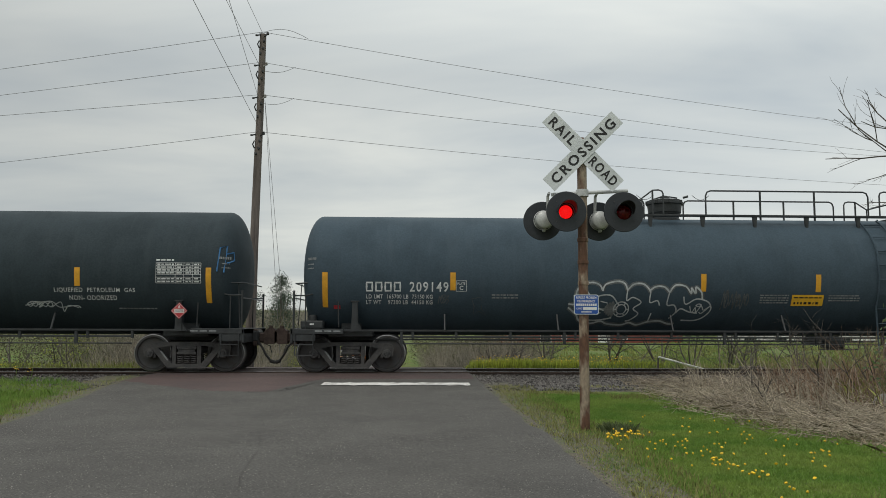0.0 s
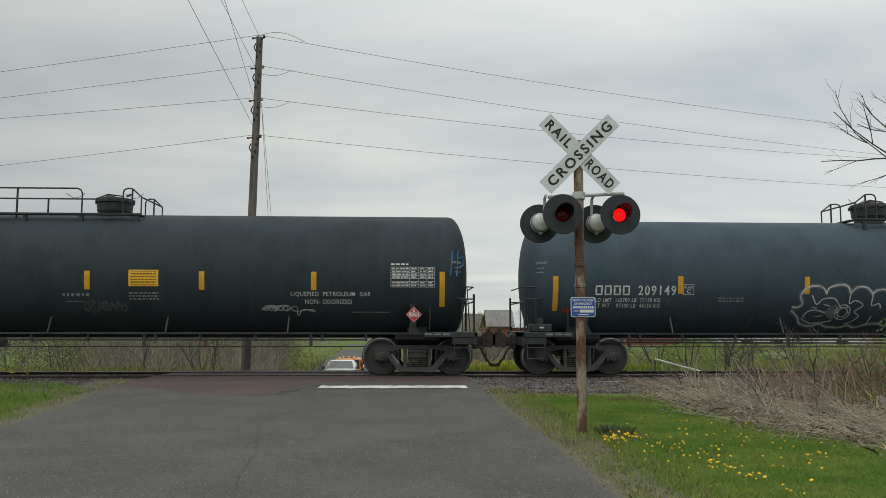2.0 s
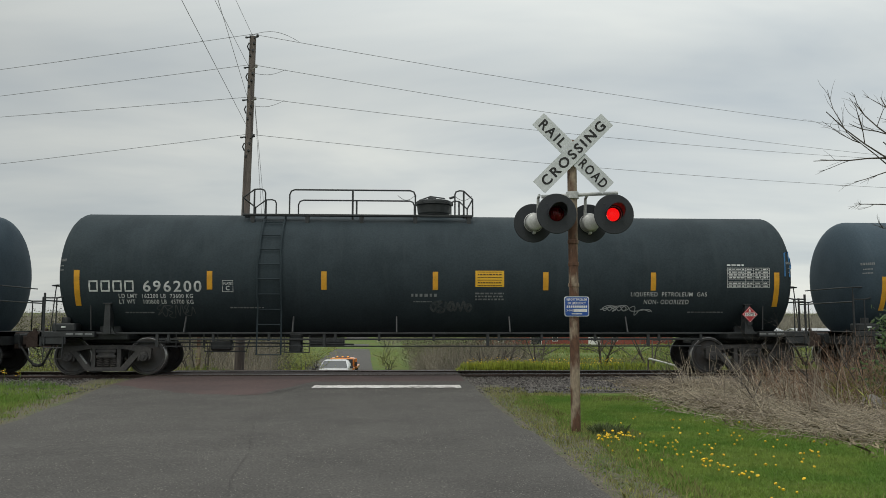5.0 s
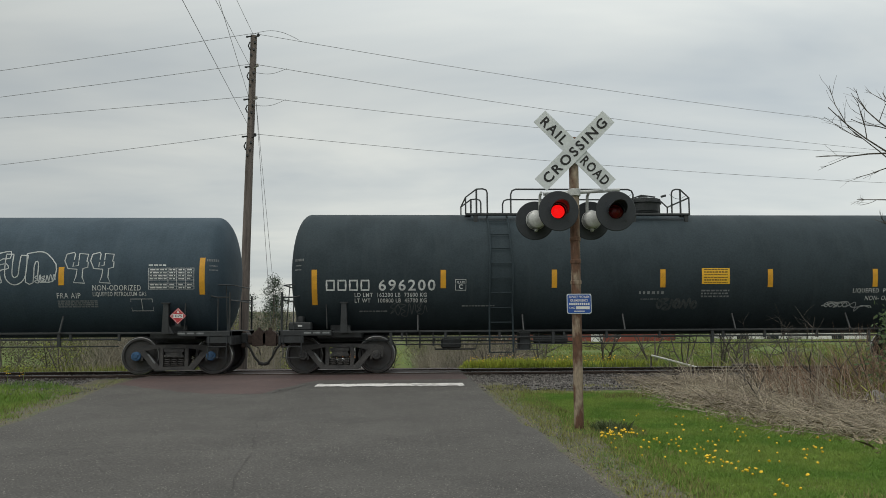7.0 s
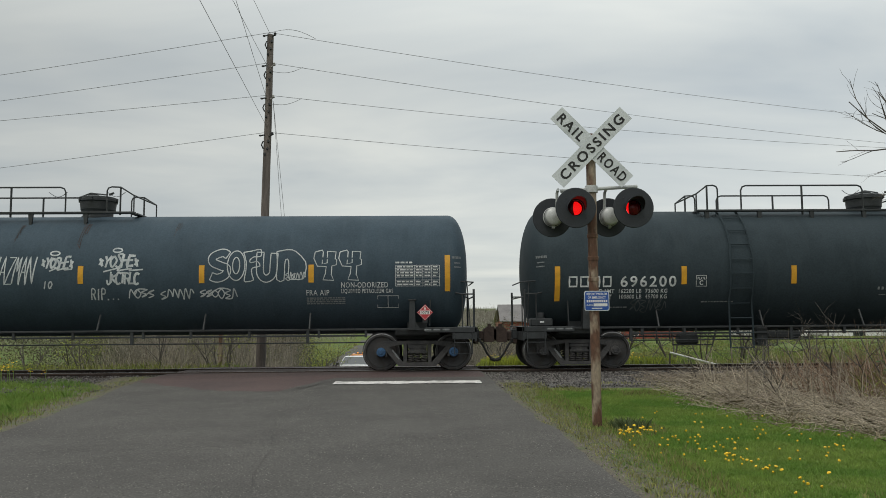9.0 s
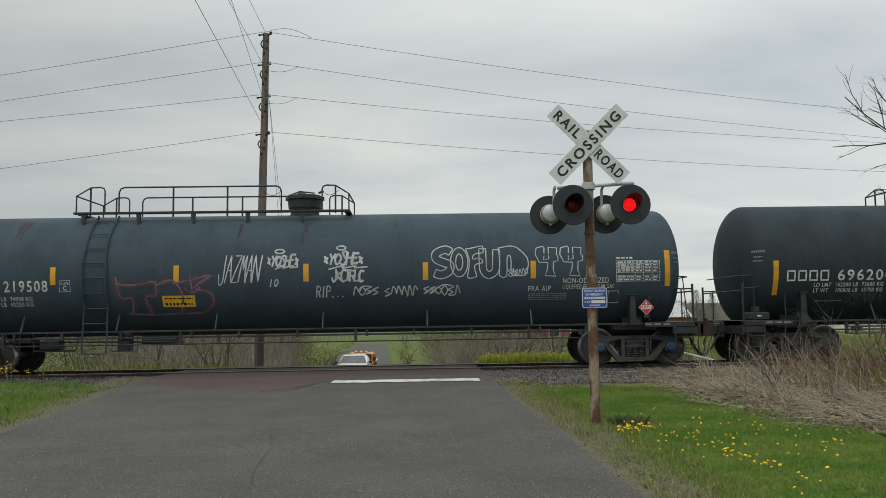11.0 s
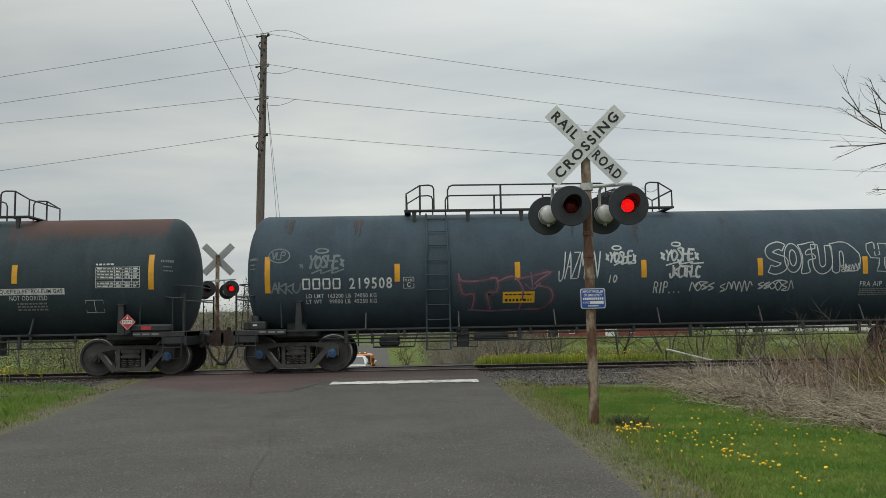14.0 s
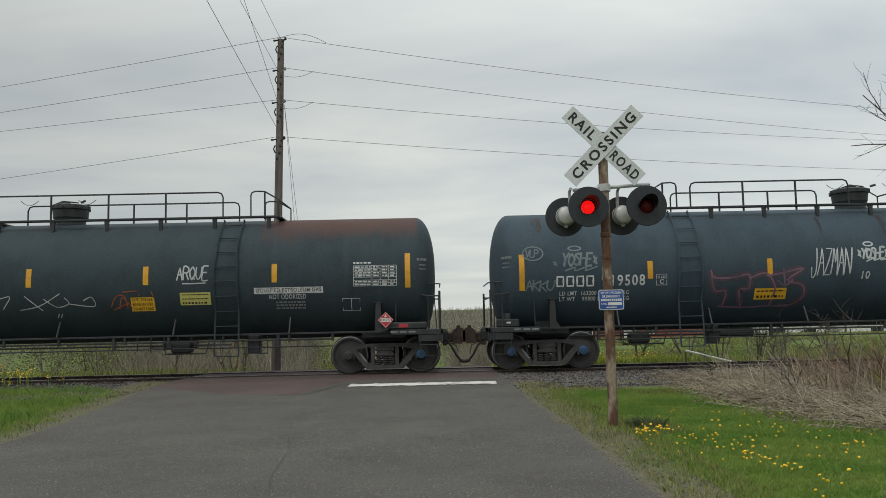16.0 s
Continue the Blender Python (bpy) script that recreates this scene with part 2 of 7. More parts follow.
def asphalt(name, color, second, fleck):
    """Worn asphalt: broad stains, fine grain and pale chips of stone."""
    m = mat(name, color, 0.88, var=0.60, scale=0.8, fine=42, bump=0.006, second=second, mix=(0.36, 0.66))
    n, l = m.node_tree.nodes, m.node_tree.links
    b = n["Principled BSDF"]
    co, vo, st, mx = n.new("ShaderNodeTexCoord"), n.new("ShaderNodeTexVoronoi"), n.new("ShaderNodeMapRange"), n.new("ShaderNodeMix")
    vo.inputs["Scale"].default_value = 38.0
    st.inputs["From Min"].default_value, st.inputs["From Max"].default_value = 0.30, 0.15
    l.new(co.outputs["Object"], vo.inputs["Vector"])
    l.new(vo.outputs["Distance"], st.inputs["Value"])
    ns, s2, ml = n.new("ShaderNodeTexNoise"), n.new("ShaderNodeMapRange"), n.new("ShaderNodeMath")
    ns.inputs["Scale"].default_value = 6.0
    s2.inputs["From Min"].default_value, s2.inputs["From Max"].default_value, s2.inputs["To Max"].default_value = 0.38, 0.62, 0.45
    l.new(co.outputs["Object"], ns.inputs["Vector"])
    l.new(ns.outputs["Fac"], s2.inputs["Value"])
    ml.operation = "MULTIPLY"
    l.new(st.outputs[0], ml.inputs[0])
    l.new(s2.outputs[0], ml.inputs[1])
    mx.data_type = "RGBA"
    mx.inputs["B"].default_value = (*fleck, 1)
    l.new(b.inputs["Base Color"].links[0].from_socket, mx.inputs["A"])
    l.new(ml.outputs[0], mx.inputs["Factor"])
    l.new(mx.outputs["Result"], b.inputs["Base Color"])
    return m


M_GROUND = ground_mat()
M_ROAD = asphalt("worn_asphalt", (0.072, 0.067, 0.061), (0.057, 0.053, 0.049), (0.36, 0.34, 0.31))
M_ROAD2 = asphalt("reddish_asphalt", (0.086, 0.053, 0.050), (0.064, 0.043, 0.042), (0.15, 0.12, 0.11))
M_VERGE = mat("verge_gravel", (0.105, 0.090, 0.062), 0.95, var=0.5, scale=3, fine=45, bump=0.01, second=(0.085, 0.10, 0.038))
M_BALLAST = mat("ballast_bed", (0.115, 0.108, 0.102), 0.95, var=0.5, scale=1.5, fine=22, bump=0.04, second=(0.075, 0.068, 0.062))
M_LINE = mat("worn_road_paint", (0.62, 0.60, 0.58), 0.8, var=0.4, scale=3.5, fine=22, second=(0.25, 0.23, 0.22), mix=(0.5, 0.72))


def rust_fade():
    """Dusty tank paint that turns rust-brown towards the top of the shell, with a ragged, streaked edge."""
    m = streaked("rusting_tank_paint", (0.046, 0.063, 0.073), (0.059, 0.075, 0.084), 0.62)
    nt = m.node_tree
    b = nt.nodes["Principled BSDF"]
    co = nt.nodes.new("ShaderNodeTexCoord")
    xyz = nt.nodes.new("ShaderNodeSeparateXYZ")
    nt.links.new(co.outputs["Object"], xyz.inputs[0])
    mp = nt.nodes.new("ShaderNodeMapping")
    mp.inputs["Scale"].default_value = (3.2, 1.0, 0.7)
    nt.links.new(co.outputs["Object"], mp.inputs[0])

    def math_node(op, a, c):
        n = nt.nodes.new("ShaderNodeMath")
        n.operation = op
        for i, v in enumerate((a, c)):
            if isinstance(v, (int, float)):
                n.inputs[i].default_value = v
            else:
                nt.links.new(v, n.inputs[i])
        return n.outputs[0]

    def grain(scale, detail, src):
        n = nt.nodes.new("ShaderNodeTexNoise")
        n.inputs["Scale"].default_value = scale
        n.inputs["Detail"].default_value = detail
        nt.links.new(src, n.inputs["Vector"])
        return math_node("SUBTRACT", n.outputs["Fac"], 0.5)

    def span(v, lo, hi):
        n = nt.nodes.new("ShaderNodeMapRange")
        n.interpolation_type = 'SMOOTHSTEP'
        n.inputs["From Min"].default_value = lo
        n.inputs["From Max"].default_value = hi
        nt.links.new(v, n.inputs["Value"])
        return n.outputs["Result"]

    rag = math_node("ADD", math_node("MULTIPLY", grain(1.6, 6, mp.outputs[0]), 1.5), math_node("MULTIPLY", grain(14, 5, co.outputs["Object"]), 0.7))
    up = span(math_node("ADD", xyz.outputs[2], math_node("MULTIPLY", rag, 0.45)), 3.16, 3.72)
    along = math_node("MULTIPLY", span(math_node("ADD", xyz.outputs[0], math_node("MULTIPLY", rag, 0.4)), 4.75, 5.2), math_node("SUBTRACT", 1.0, span(xyz.outputs[0], 8.62, 8.80)))
    fac = math_node("MULTIPLY", math_node("MULTIPLY", up, along), 0.85)
    mx = nt.nodes.new("ShaderNodeMix")
    mx.data_type = 'RGBA'
    nt.links.new(b.inputs["Base Color"].links[0].from_socket, mx.inputs["A"])
    mx.inputs["B"].default_value = (0.098, 0.056, 0.048, 1)
    nt.links.new(fac, mx.inputs["Factor"])
    nt.links.new(mx.outputs["Result"], b.inputs["Base Color"])
    return m


M_RUSTD = rust_fade()


def lens_glass():
    """Red roundel: most light passes tinted, some is scattered on the surface."""
    m = bpy.data.materials.new("red_roundel")
    m.use_nodes = True
    n, l = m.node_tree.nodes, m.node_tree.links
    b = n["Principled BSDF"]
    b.inputs["Base Color"].default_value, b.inputs["Roughness"].default_value = (0.14, 0.006, 0.010, 1), 0.25
    t, ms = n.new("ShaderNodeBsdfTransparent"), n.new("ShaderNodeMixShader")
    t.inputs["Color"].default_value = (1.0, 0.05, 0.06, 1)
    ms.inputs[0].default_value = 0.6
    l.new(b.outputs[0], ms.inputs[1])
    l.new(t.outputs[0], ms.inputs[2])
    l.new(ms.outputs[0], n["Material Output"].inputs["Surface"])
    return m


M_LENS = lens_glass()
# glowing half of the ball that stands in for a flasher's bulb
M_BULB = mat("lit_ball_half", (1.0, 0.16, 0.14), 0.4, glow=1.35, var=0.05)


# ---- building blocks ----
class Geo:
    """Collects faces of one mesh; f holds index tuples, k the material slot of each."""

    def __init__(self):
        self.v, self.f, self.k, self.starts = [], [], [], []

    def add(self, verts, faces, slot=0):
        o = len(self.v)
        self.v += [tuple(p) for p in verts]
        self.f += [tuple(i + o for i in q) for q in faces]
        self.k += [slot] * len(faces)
        return self

    def box(self, lo, hi, b=0.0, slot=0, m=None):
        """A box with chamfered edges."""
        lo, hi = Vector(lo), Vector(hi)
        c, h = (lo + hi) / 2, (hi - lo) / 2
        b = min(b, *(0.45 * x for x in h)) if b else 0
        if not b:
            vs = [Vector((x * h.x, y * h.y, z * h.z)) + c for x in (-1, 1) for y in (-1, 1) for z in (-1, 1)]
            fs = [(0, 1, 3, 2), (4, 6, 7, 5), (0, 4, 5, 1), (2, 3, 7, 6), (0, 2, 6, 4), (1, 5, 7, 3)]
        else:
            bm = bmesh.new()
            bmesh.ops.create_cube(bm, size=2)
            for v in bm.verts:
                v.co = Vector((v.co.x * h.x, v.co.y * h.y, v.co.z * h.z)) + c
            bmesh.ops.bevel(bm, geom=bm.edges[:], offset=b, segments=1, affect="EDGES", profile=0.5)
            bm.verts.index_update()
            vs, fs = [v.co.copy() for v in bm.verts], [tuple(v.index for v in f.verts) for f in bm.faces]
            bm.free()
        if m:
            vs = [m @ v for v in vs]
        return self.add(vs, fs, slot)

    def tube(self, pts, r, n=6, slot=0, caps=True):
        """A round bar along pts; r is a number or one for each point."""
        pts = [Vector(p) for p in pts]
        rs = r if isinstance(r, (list, tuple)) else [r] * len(pts)
        vs, fs = [], []
        d = (pts[1] - pts[0]).normalized()
        u = d.orthogonal().normalized()
        for i, p in enumerate(pts):
            a = pts[max(i - 1, 0)]
            e = pts[min(i + 1, len(pts) - 1)]
            d = (e - a).normalized()
            u = (u - d * u.dot(d))
            u = u.normalized() if u.length > 1e-6 else d.orthogonal().normalized()
            w = d.cross(u)
            vs += [p + (u * math.cos(2 * math.pi * j / n) + w * math.sin(2 * math.pi * j / n)) * rs[i] for j in range(n)]
        for i in range(len(pts) - 1):
            fs += [(i * n + j, i * n + (j + 1) % n, (i + 1) * n + (j + 1) % n, (i + 1) * n + j) for j in range(n)]
        if caps:
            fs += [tuple(range(n))[::-1], tuple(range((len(pts) - 1) * n, len(pts) * n))]
        return self.add(vs, fs, slot)

    def lathe(self, profile, m=None, n=32, slot=0, slots=None):
        """Turns (radius, height) pairs round z."""
        vs, fs, ks = [], [], []
        for r, z in profile:
            vs += [Vector((r * math.cos(2 * math.pi * j / n), r * math.sin(2 * math.pi * j / n), z)) for j in range(n)]
        for i in range(len(profile) - 1):
            for j in range(n):
                fs.append((i * n + j, i * n + (j + 1) % n, (i + 1) * n + (j + 1) % n, (i + 1) * n + j))
                ks.append(slots[i] if slots else slot)
        if m:
            vs = [m @ v for v in vs]
        o = len(self.f)
        self.add(vs, fs, slot)
        self.k[o:] = ks
        return self

    def plate(self, outline, y0, y1, slot=0, m=None):
        """An outline in x and z, made thick from y0 to y1."""
        k = len(outline)
        vs = [Vector((x, y0, z)) for x, z in outline] + [Vector((x, y1, z)) for x, z in outline]
        if m:
            vs = [m @ v for v in vs]
        fs = [tuple(range(k)), tuple(range(2 * k - 1, k - 1, -1))]
        fs += [(i, i + k, (i + 1) % k + k, (i + 1) % k) for i in range(k)]
        return self.add(vs, fs, slot)

    def mesh(self, name, mats, angle=35):
        me = bpy.data.meshes.new(name)
        me.from_pydata(self.v, [], self.f)
        for m in (mats if isinstance(mats, (list, tuple)) else [mats]):
            me.materials.append(m)
        me.polygons.foreach_set("material_index", self.k)
        me.polygons.foreach_set("use_smooth", [True] * len(self.f))
        me.set_sharp_from_angle(angle=radians(angle))
        me.update()
        return me


def part(name, geo, mats, parent=None, label="", at=None):
    """Links a Geo or a mesh as one object under a thing or a part."""
    me = geo.mesh(name, mats) if isinstance(geo, Geo) else geo
    ob = new(name, me)
    if parent is not None:
        ob.parent = parent
    if at is not None:
        ob.matrix_basis = at
    return tagged(ob, label)


def base(name, x, y, z, label, category, group="", turn=0):
    ob = new(name)
    ob.empty_display_size = 0.2
    ob.matrix_basis = pose(x, y, z, 0, 0, turn)
    return tagged(ob, label, category, group)


def scatter_mesh(name, verts, faces, m):
    """A mesh from number arrays, for grass and stones."""
    me = bpy.data.meshes.new(name)
    k = faces.shape[1]
    me.vertices.add(len(verts))
    me.vertices.foreach_set("co", np.asarray(verts, dtype=np.float32).ravel())
    me.loops.add(faces.size)
    me.loops.foreach_set("vertex_index", faces.astype(np.int32).ravel())
    me.polygons.add(len(faces))
    me.polygons.foreach_set("loop_start", np.arange(0, faces.size, k, dtype=np.int32))
    me.materials.append(m)
    me.update(calc_edges=True)
    me.validate()
    return me


# ---- lie of the land ----
LAND = [(-200, -0.3), (-50, -0.1), (0, 0.0), (8, 0.0), (13, 0.04), (16.3, 0.12), (19.3, 0.16), (22.6, 0.16), (26, -0.08), (32, -0.85),
        (45, -2.1), (60, -2.5), (75, -2.6), (150, -2.75), (185, -2.6), (300, -0.9), (600, 5.0), (1500, 24.0), (4200, 60.0)]


def land(y):
    return float(np.interp(y, [a for a, _ in LAND], [b for _, b in LAND]))


ROAD_L = [(-60, -5.0), (0, -5.2), (11, -5.45), (14, -5.8), (19, -6.3), (22.5, -6.1), (26, -5.3), (43, -5.2), (73, -8.7), (273, -17.5), (420, -26)]
ROAD_R = [(-60, 1.8), (6.5, 1.71), (10.3, 1.67), (12.6, 1.57), (16, 1.49), (23, 1.45), (43, 0.9), (73, -2.7), (273, -11.5), (420, -20)]


def edge(rows, y):
    return float(np.interp(y, [a for a, _ in rows], [b for _, b in rows]))


def ground_z(x, y):
    z = land(y) - 0.035
    off = max(edge(ROAD_L, y) - x, x - edge(ROAD_R, y), 0.0)
    f = min(off / 1.2, 1.0)
    if 17.2 < y < 24.5:
        z -= 0.13 * f * min(1, (y - 17.2) / 1.0, (24.5 - y) / 1.0)
    if off > 0:
        z += 0.03 * f * noise.noise((x * 0.35, y * 0.35, 0)) + min(0.4, off * 0.004) * noise.noise((x * 0.06, y * 0.06, 3))
    return z


def build_ground():
    xs = sorted(set([round(x, 2) for x in np.arange(-14, 14.01, 0.7)] + [s * v for s in (-1, 1) for v in (17, 21, 27, 35, 46, 60, 80, 110, 160, 240, 400, 700, 1200, 2200, 4000)]))
    ys = [-400, -120, -60, -30, -15, -6] + list(np.arange(0, 46.1, 0.7)) + [50, 55, 62, 72, 85, 105, 130, 170, 220, 300, 420, 600, 900, 1500, 2600, 4200]
    g = Geo()
    vs = [(x, y, ground_z(x, y)) for y in ys for x in xs]
    k = len(xs)
    g.add(vs, [(j * k + i, j * k + i + 1, (j + 1) * k + i + 1, (j + 1) * k + i) for j in range(len(ys) - 1) for i in range(k - 1)])
    tagged(part("ground", g, M_GROUND), "green and straw-coloured spring meadow ground", "ground", kind="structure")


def strip(name, rows_l, rows_r, ys, lift, m, label, category, across=8, wobble=0.0):
    """A band of paving that follows the land."""
    g = Geo()
    vs = []
    for y in ys:
        a, b = edge(rows_l, y), edge(rows_r, y)
        a += wobble * noise.noise((y * 1.3, 0.5, 1)) + wobble * 0.5 * noise.noise((y * 4.1, 2.5, 1))
        b += wobble * noise.noise((y * 1.3, 7.5, 1)) + wobble * 0.5 * noise.noise((y * 4.1, 9.5, 1))
        vs += [(a + (b - a) * i / across, y, land(y) + lift) for i in range(across + 1)]
    k = across + 1
    g.add(vs, [(j * k + i, j * k + i + 1, (j + 1) * k + i + 1, (j + 1) * k + i) for j in range(len(ys) - 1) for i in range(across)])
    return tagged(part(name, g, m), label, category, kind="structure")


def build_road():
    near = [-60, -30, -10, 0, 3] + list(np.arange(5, 30.01, 0.35)) + list(np.arange(31, 60, 2)) + list(np.arange(60, 421, 12))
    strip("road", ROAD_L, ROAD_R, near, 0.0, M_ROAD, "worn grey asphalt country road with fine cracks", "road", wobble=0.07)
    # shoulders of grit and thin dry grass along the asphalt
    strip("verge", [(a, b - 0.1) for a, b in ROAD_R], [(a, b + 0.62) for a, b in ROAD_R], list(np.arange(3, 17.5, 0.3)), -0.014, M_VERGE,
          "gritty verge of gravel and thin dry grass", "verge", 4, 0.12)
    strip("verge", [(a, b - 0.85) for a, b in ROAD_L], [(a, b + 0.1) for a, b in ROAD_L], list(np.arange(3, 19.5, 0.3)), -0.014, M_VERGE,
          "gritty verge of gravel and thin dry grass", "verge", 4, 0.12)
    # darker, reddish paving of the crossing, with a ragged near edge, and gaps at the rails
    xs = np.linspace(-6.2, 1.42, 60)
    for name, y0, y1 in (("crossing_paving", None, 19.98), ("crossing_paving", 20.22, 21.48), ("crossing_paving", 21.72, 23.2)):
        g, vs = Geo(), []
        for x in xs:
            ragged = 15.0 + 4.2 * max(0.0, x + 2.7) + 0.22 * noise.noise((x * 0.9, 0, 0)) + 0.20 * noise.noise((x * 3.1, 4, 0)) + 1.05 * max(0.0, -3.9 - x)
            a = min(ragged, 18.0) if y0 is None else y0
            for i in range(7):
                y = a + (y1 - a) * i / 6
                vs.append((x, y, land(y) + (0.005 if i or y0 else -0.006)))
        k = 7
        g.add(vs, [((i + 1) * k + j, (i + 1) * k + j + 1, i * k + j + 1, i * k + j) for i in range(len(xs) - 1) for j in range(6)])
        g.f = [q[::-1] for q in g.f]
        tagged(part(name, g, M_ROAD2), "darker reddish asphalt of the level crossing", "paving", kind="structure")
    # stop line with worn ends
    g, vs = Geo(), []
    for i in range(41):
        x = -1.84 + 3.06 * i / 40
        a = 16.55 + 0.13 * noise.noise((x * 3, 0, 5)) + 0.12 * noise.noise((x * 11, 3, 5)) - 0.05 * i / 40
        b = 17.12 + 0.12 * noise.noise((x * 3, 9, 5)) + 0.10 * noise.noise((x * 11, 7, 5))
        vs += [(x, a, land(a) + 0.012), (x, b, land(b) + 0.012)]
    g.add(vs, [(2 * i, 2 * i + 2, 2 * i + 3, 2 * i + 1) for i in range(40)])
    tagged(part("stop_line", g, M_LINE), "worn white stop line painted on the asphalt", "road marking", kind="structure")
    # cracks
    g = Geo()
    for k, (x0, y0, x1, y1, w) in enumerate([(-2.3, 13.6, -1.45, 7.0, 0.013), (-3.5, 15.05, -2.5, 15.5, 0.055), (-3.0, 15.35, -2.3, 15.75, 0.07), (-2.5, 15.9, -2.2, 16.3, 0.10), (-3.3, 16.3, -2.2, 16.5, 0.04), (-2.6, 15.5, -1.4, 15.9, 0.03), (-4.4, 16.9, -2.9, 16.7, 0.03), (-0.15, 8.85, 1.6, 9.1, 0.014),
                                             (-2.3, 13.7, -0.7, 14.5, 0.022), (-2.45, 15.5, -1.95, 17.4, 0.06)]):
        vs, n = [], 36
        for i in range(n + 1):
            f = i / n
            x = x0 + (x1 - x0) * f + 0.10 * noise.noise((f * 5, k, 0)) + 0.04 * noise.noise((f * 19, k, 2))
            y = y0 + (y1 - y0) * f + 0.10 * noise.noise((f * 5, k, 7))
            ww = w * max(0.12, 0.35 + noise.noise((f * 9, k, 3)) * 1.1) * 0.5
            dx, dy = (y1 - y0), -(x1 - x0)
            q = math.hypot(dx, dy)
            z = land(y) + 0.0135
            vs += [(x - dx / q * ww, y - dy / q * ww, z), (x + dx / q * ww, y + dy / q * ww, z)]
        g.add(vs, [(2 * i, 2 * i + 1, 2 * i + 3, 2 * i + 2) for i in range(n)])
    tagged(part("road_crack", g, mat("crack_tar", (0.042, 0.038, 0.036), 0.9)), "dark cracks in the asphalt filled with dirt", "crack", kind="structure")


RAIL_Z = 0.19


def build_track():
    # ballast shoulders on both sides of the crossing
    for side, (x0, x1) in enumerate(((-70, -6.2), (1.5, 70))):
        g, vs = Geo(), []
        xs = np.arange(x0, x1 + 0.01, (x1 - x0) / 160)
        prof = [(15.3, 0.0), (15.9, 0.095), (17.3, 0.105), (18.3, 0.095), (19.0, 0.085), (20.0, 0.07), (21.7, 0.07), (22.8, 0.06), (24.6, -0.22)]
        for x in xs:
            for y, z in prof:
                vs.append((x, y + (0.15 if y > 16 else 0.55) * noise.noise((x * 0.8, y, 0)), z + 0.02 * noise.noise((x * 2, y * 2, 1))))
        k = len(prof)
        g.add(vs, [(i * k + j, (i + 1) * k + j, (i + 1) * k + j + 1, i * k + j + 1) for i in range(len(xs) - 1) for j in range(k - 1)])
        tagged(part("ballast_bed", g, M_BALLAST), "grey crushed stone ballast under the track", "ballast", kind="structure")
    for y in (20.10, 21.60):
        g = Geo()
        prof = [(-0.07, 0.0), (0.07, 0.0), (0.07, 0.012), (0.012, 0.03), (0.012, 0.125), (0.036, 0.135), (0.036, 0.168), (0.028, 0.174), (-0.028, 0.174), (-0.036, 0.168), (-0.036, 0.135), (-0.012, 0.125), (-0.012, 0.03), (-0.07, 0.012)]
        for x0, x1 in ((-140, -30), (-30, 30), (30, 140)):
            n = len(prof)
            vs = [(x, y + a, RAIL_Z - 0.174 + b) for x in (x0, x1) for a, b in prof]
            g.add(vs, [(i, (i + 1) % n, (i + 1) % n + n, i + n) for i in range(n)])
            for q in range(len(g.f) - n, len(g.f)):
                if q - (len(g.f) - n) in (7,):
                    g.k[q] = 1
        tagged(part("rail", g, [M_RAIL, M_TREAD]), "rust-brown steel rail with polished running head", "rail", "rails of the track", "structure")
    me = Geo().box((-0.11, -1.3, -0.17), (0.11, 1.3, 0.0), 0.012).mesh("tie", M_TIE)
    for i in range(-42, 43):
        x = i * 0.53 + 0.04 * noise.noise((i, 0, 0))
        if -6.4 < x < 1.55:
            continue
        t = part("tie", me, None, None, at=pose(x, 20.85, 0.075 + 0.01 * noise.noise((i, 5, 0)), 0, 0, random.uniform(-1, 1)))
        tagged(t, "dark weathered wooden railroad tie in the ballast", "tie", "ties of the track", "structure")


build_ground()
build_road()
build_track()


# ---- lettering ----
def letters(body, bold=0.0, outline=0.0, bands=0, spacing=1.0):
    """Flat mesh data (points, faces) of a text, scaled to a unit box."""
    cu = bpy.data.curves.new("text", "FONT")
    cu.body, cu.offset = body, bold
    cu.resolution_u, cu.space_character = 3, spacing
    if outline:
        cu.fill_mode, cu.bevel_depth, cu.bevel_resolution = "NONE", outline, 0
    ob = new("text", cu)
    dg = bpy.context.evaluated_depsgraph_get()
    me = bpy.data.meshes.new_from_object(ob.evaluated_get(dg))
    if bands:
        bm = bmesh.new()
        bm.from_mesh(me)
        y0, y1 = min(v.co.y for v in bm.verts), max(v.co.y for v in bm.verts)
        for i in range(1, bands):
            bmesh.ops.bisect_plane(bm, geom=bm.verts[:] + bm.edges[:] + bm.faces[:], plane_co=(0, y0 + (y1 - y0) * i / bands, 0), plane_no=(0, 1, 0))
        bm.to_mesh(me)
        bm.free()
    vs, fs = [v.co.copy() for v in me.vertices], [tuple(p.vertices) for p in me.polygons]
    bpy.data.objects.remove(ob)
    bpy.data.meshes.remove(me)
    bpy.data.curves.remove(cu)
    x0, x1 = min(v.x for v in vs), max(v.x for v in vs)
    y0, y1 = min(v.y for v in vs), max(v.y for v in vs)
    return [((v.x - x0) / (x1 - x0), (v.y - y0) / (y1 - y0), v.z) for v in vs], fs


TANK_R, TANK_Z = 1.53, 2.43


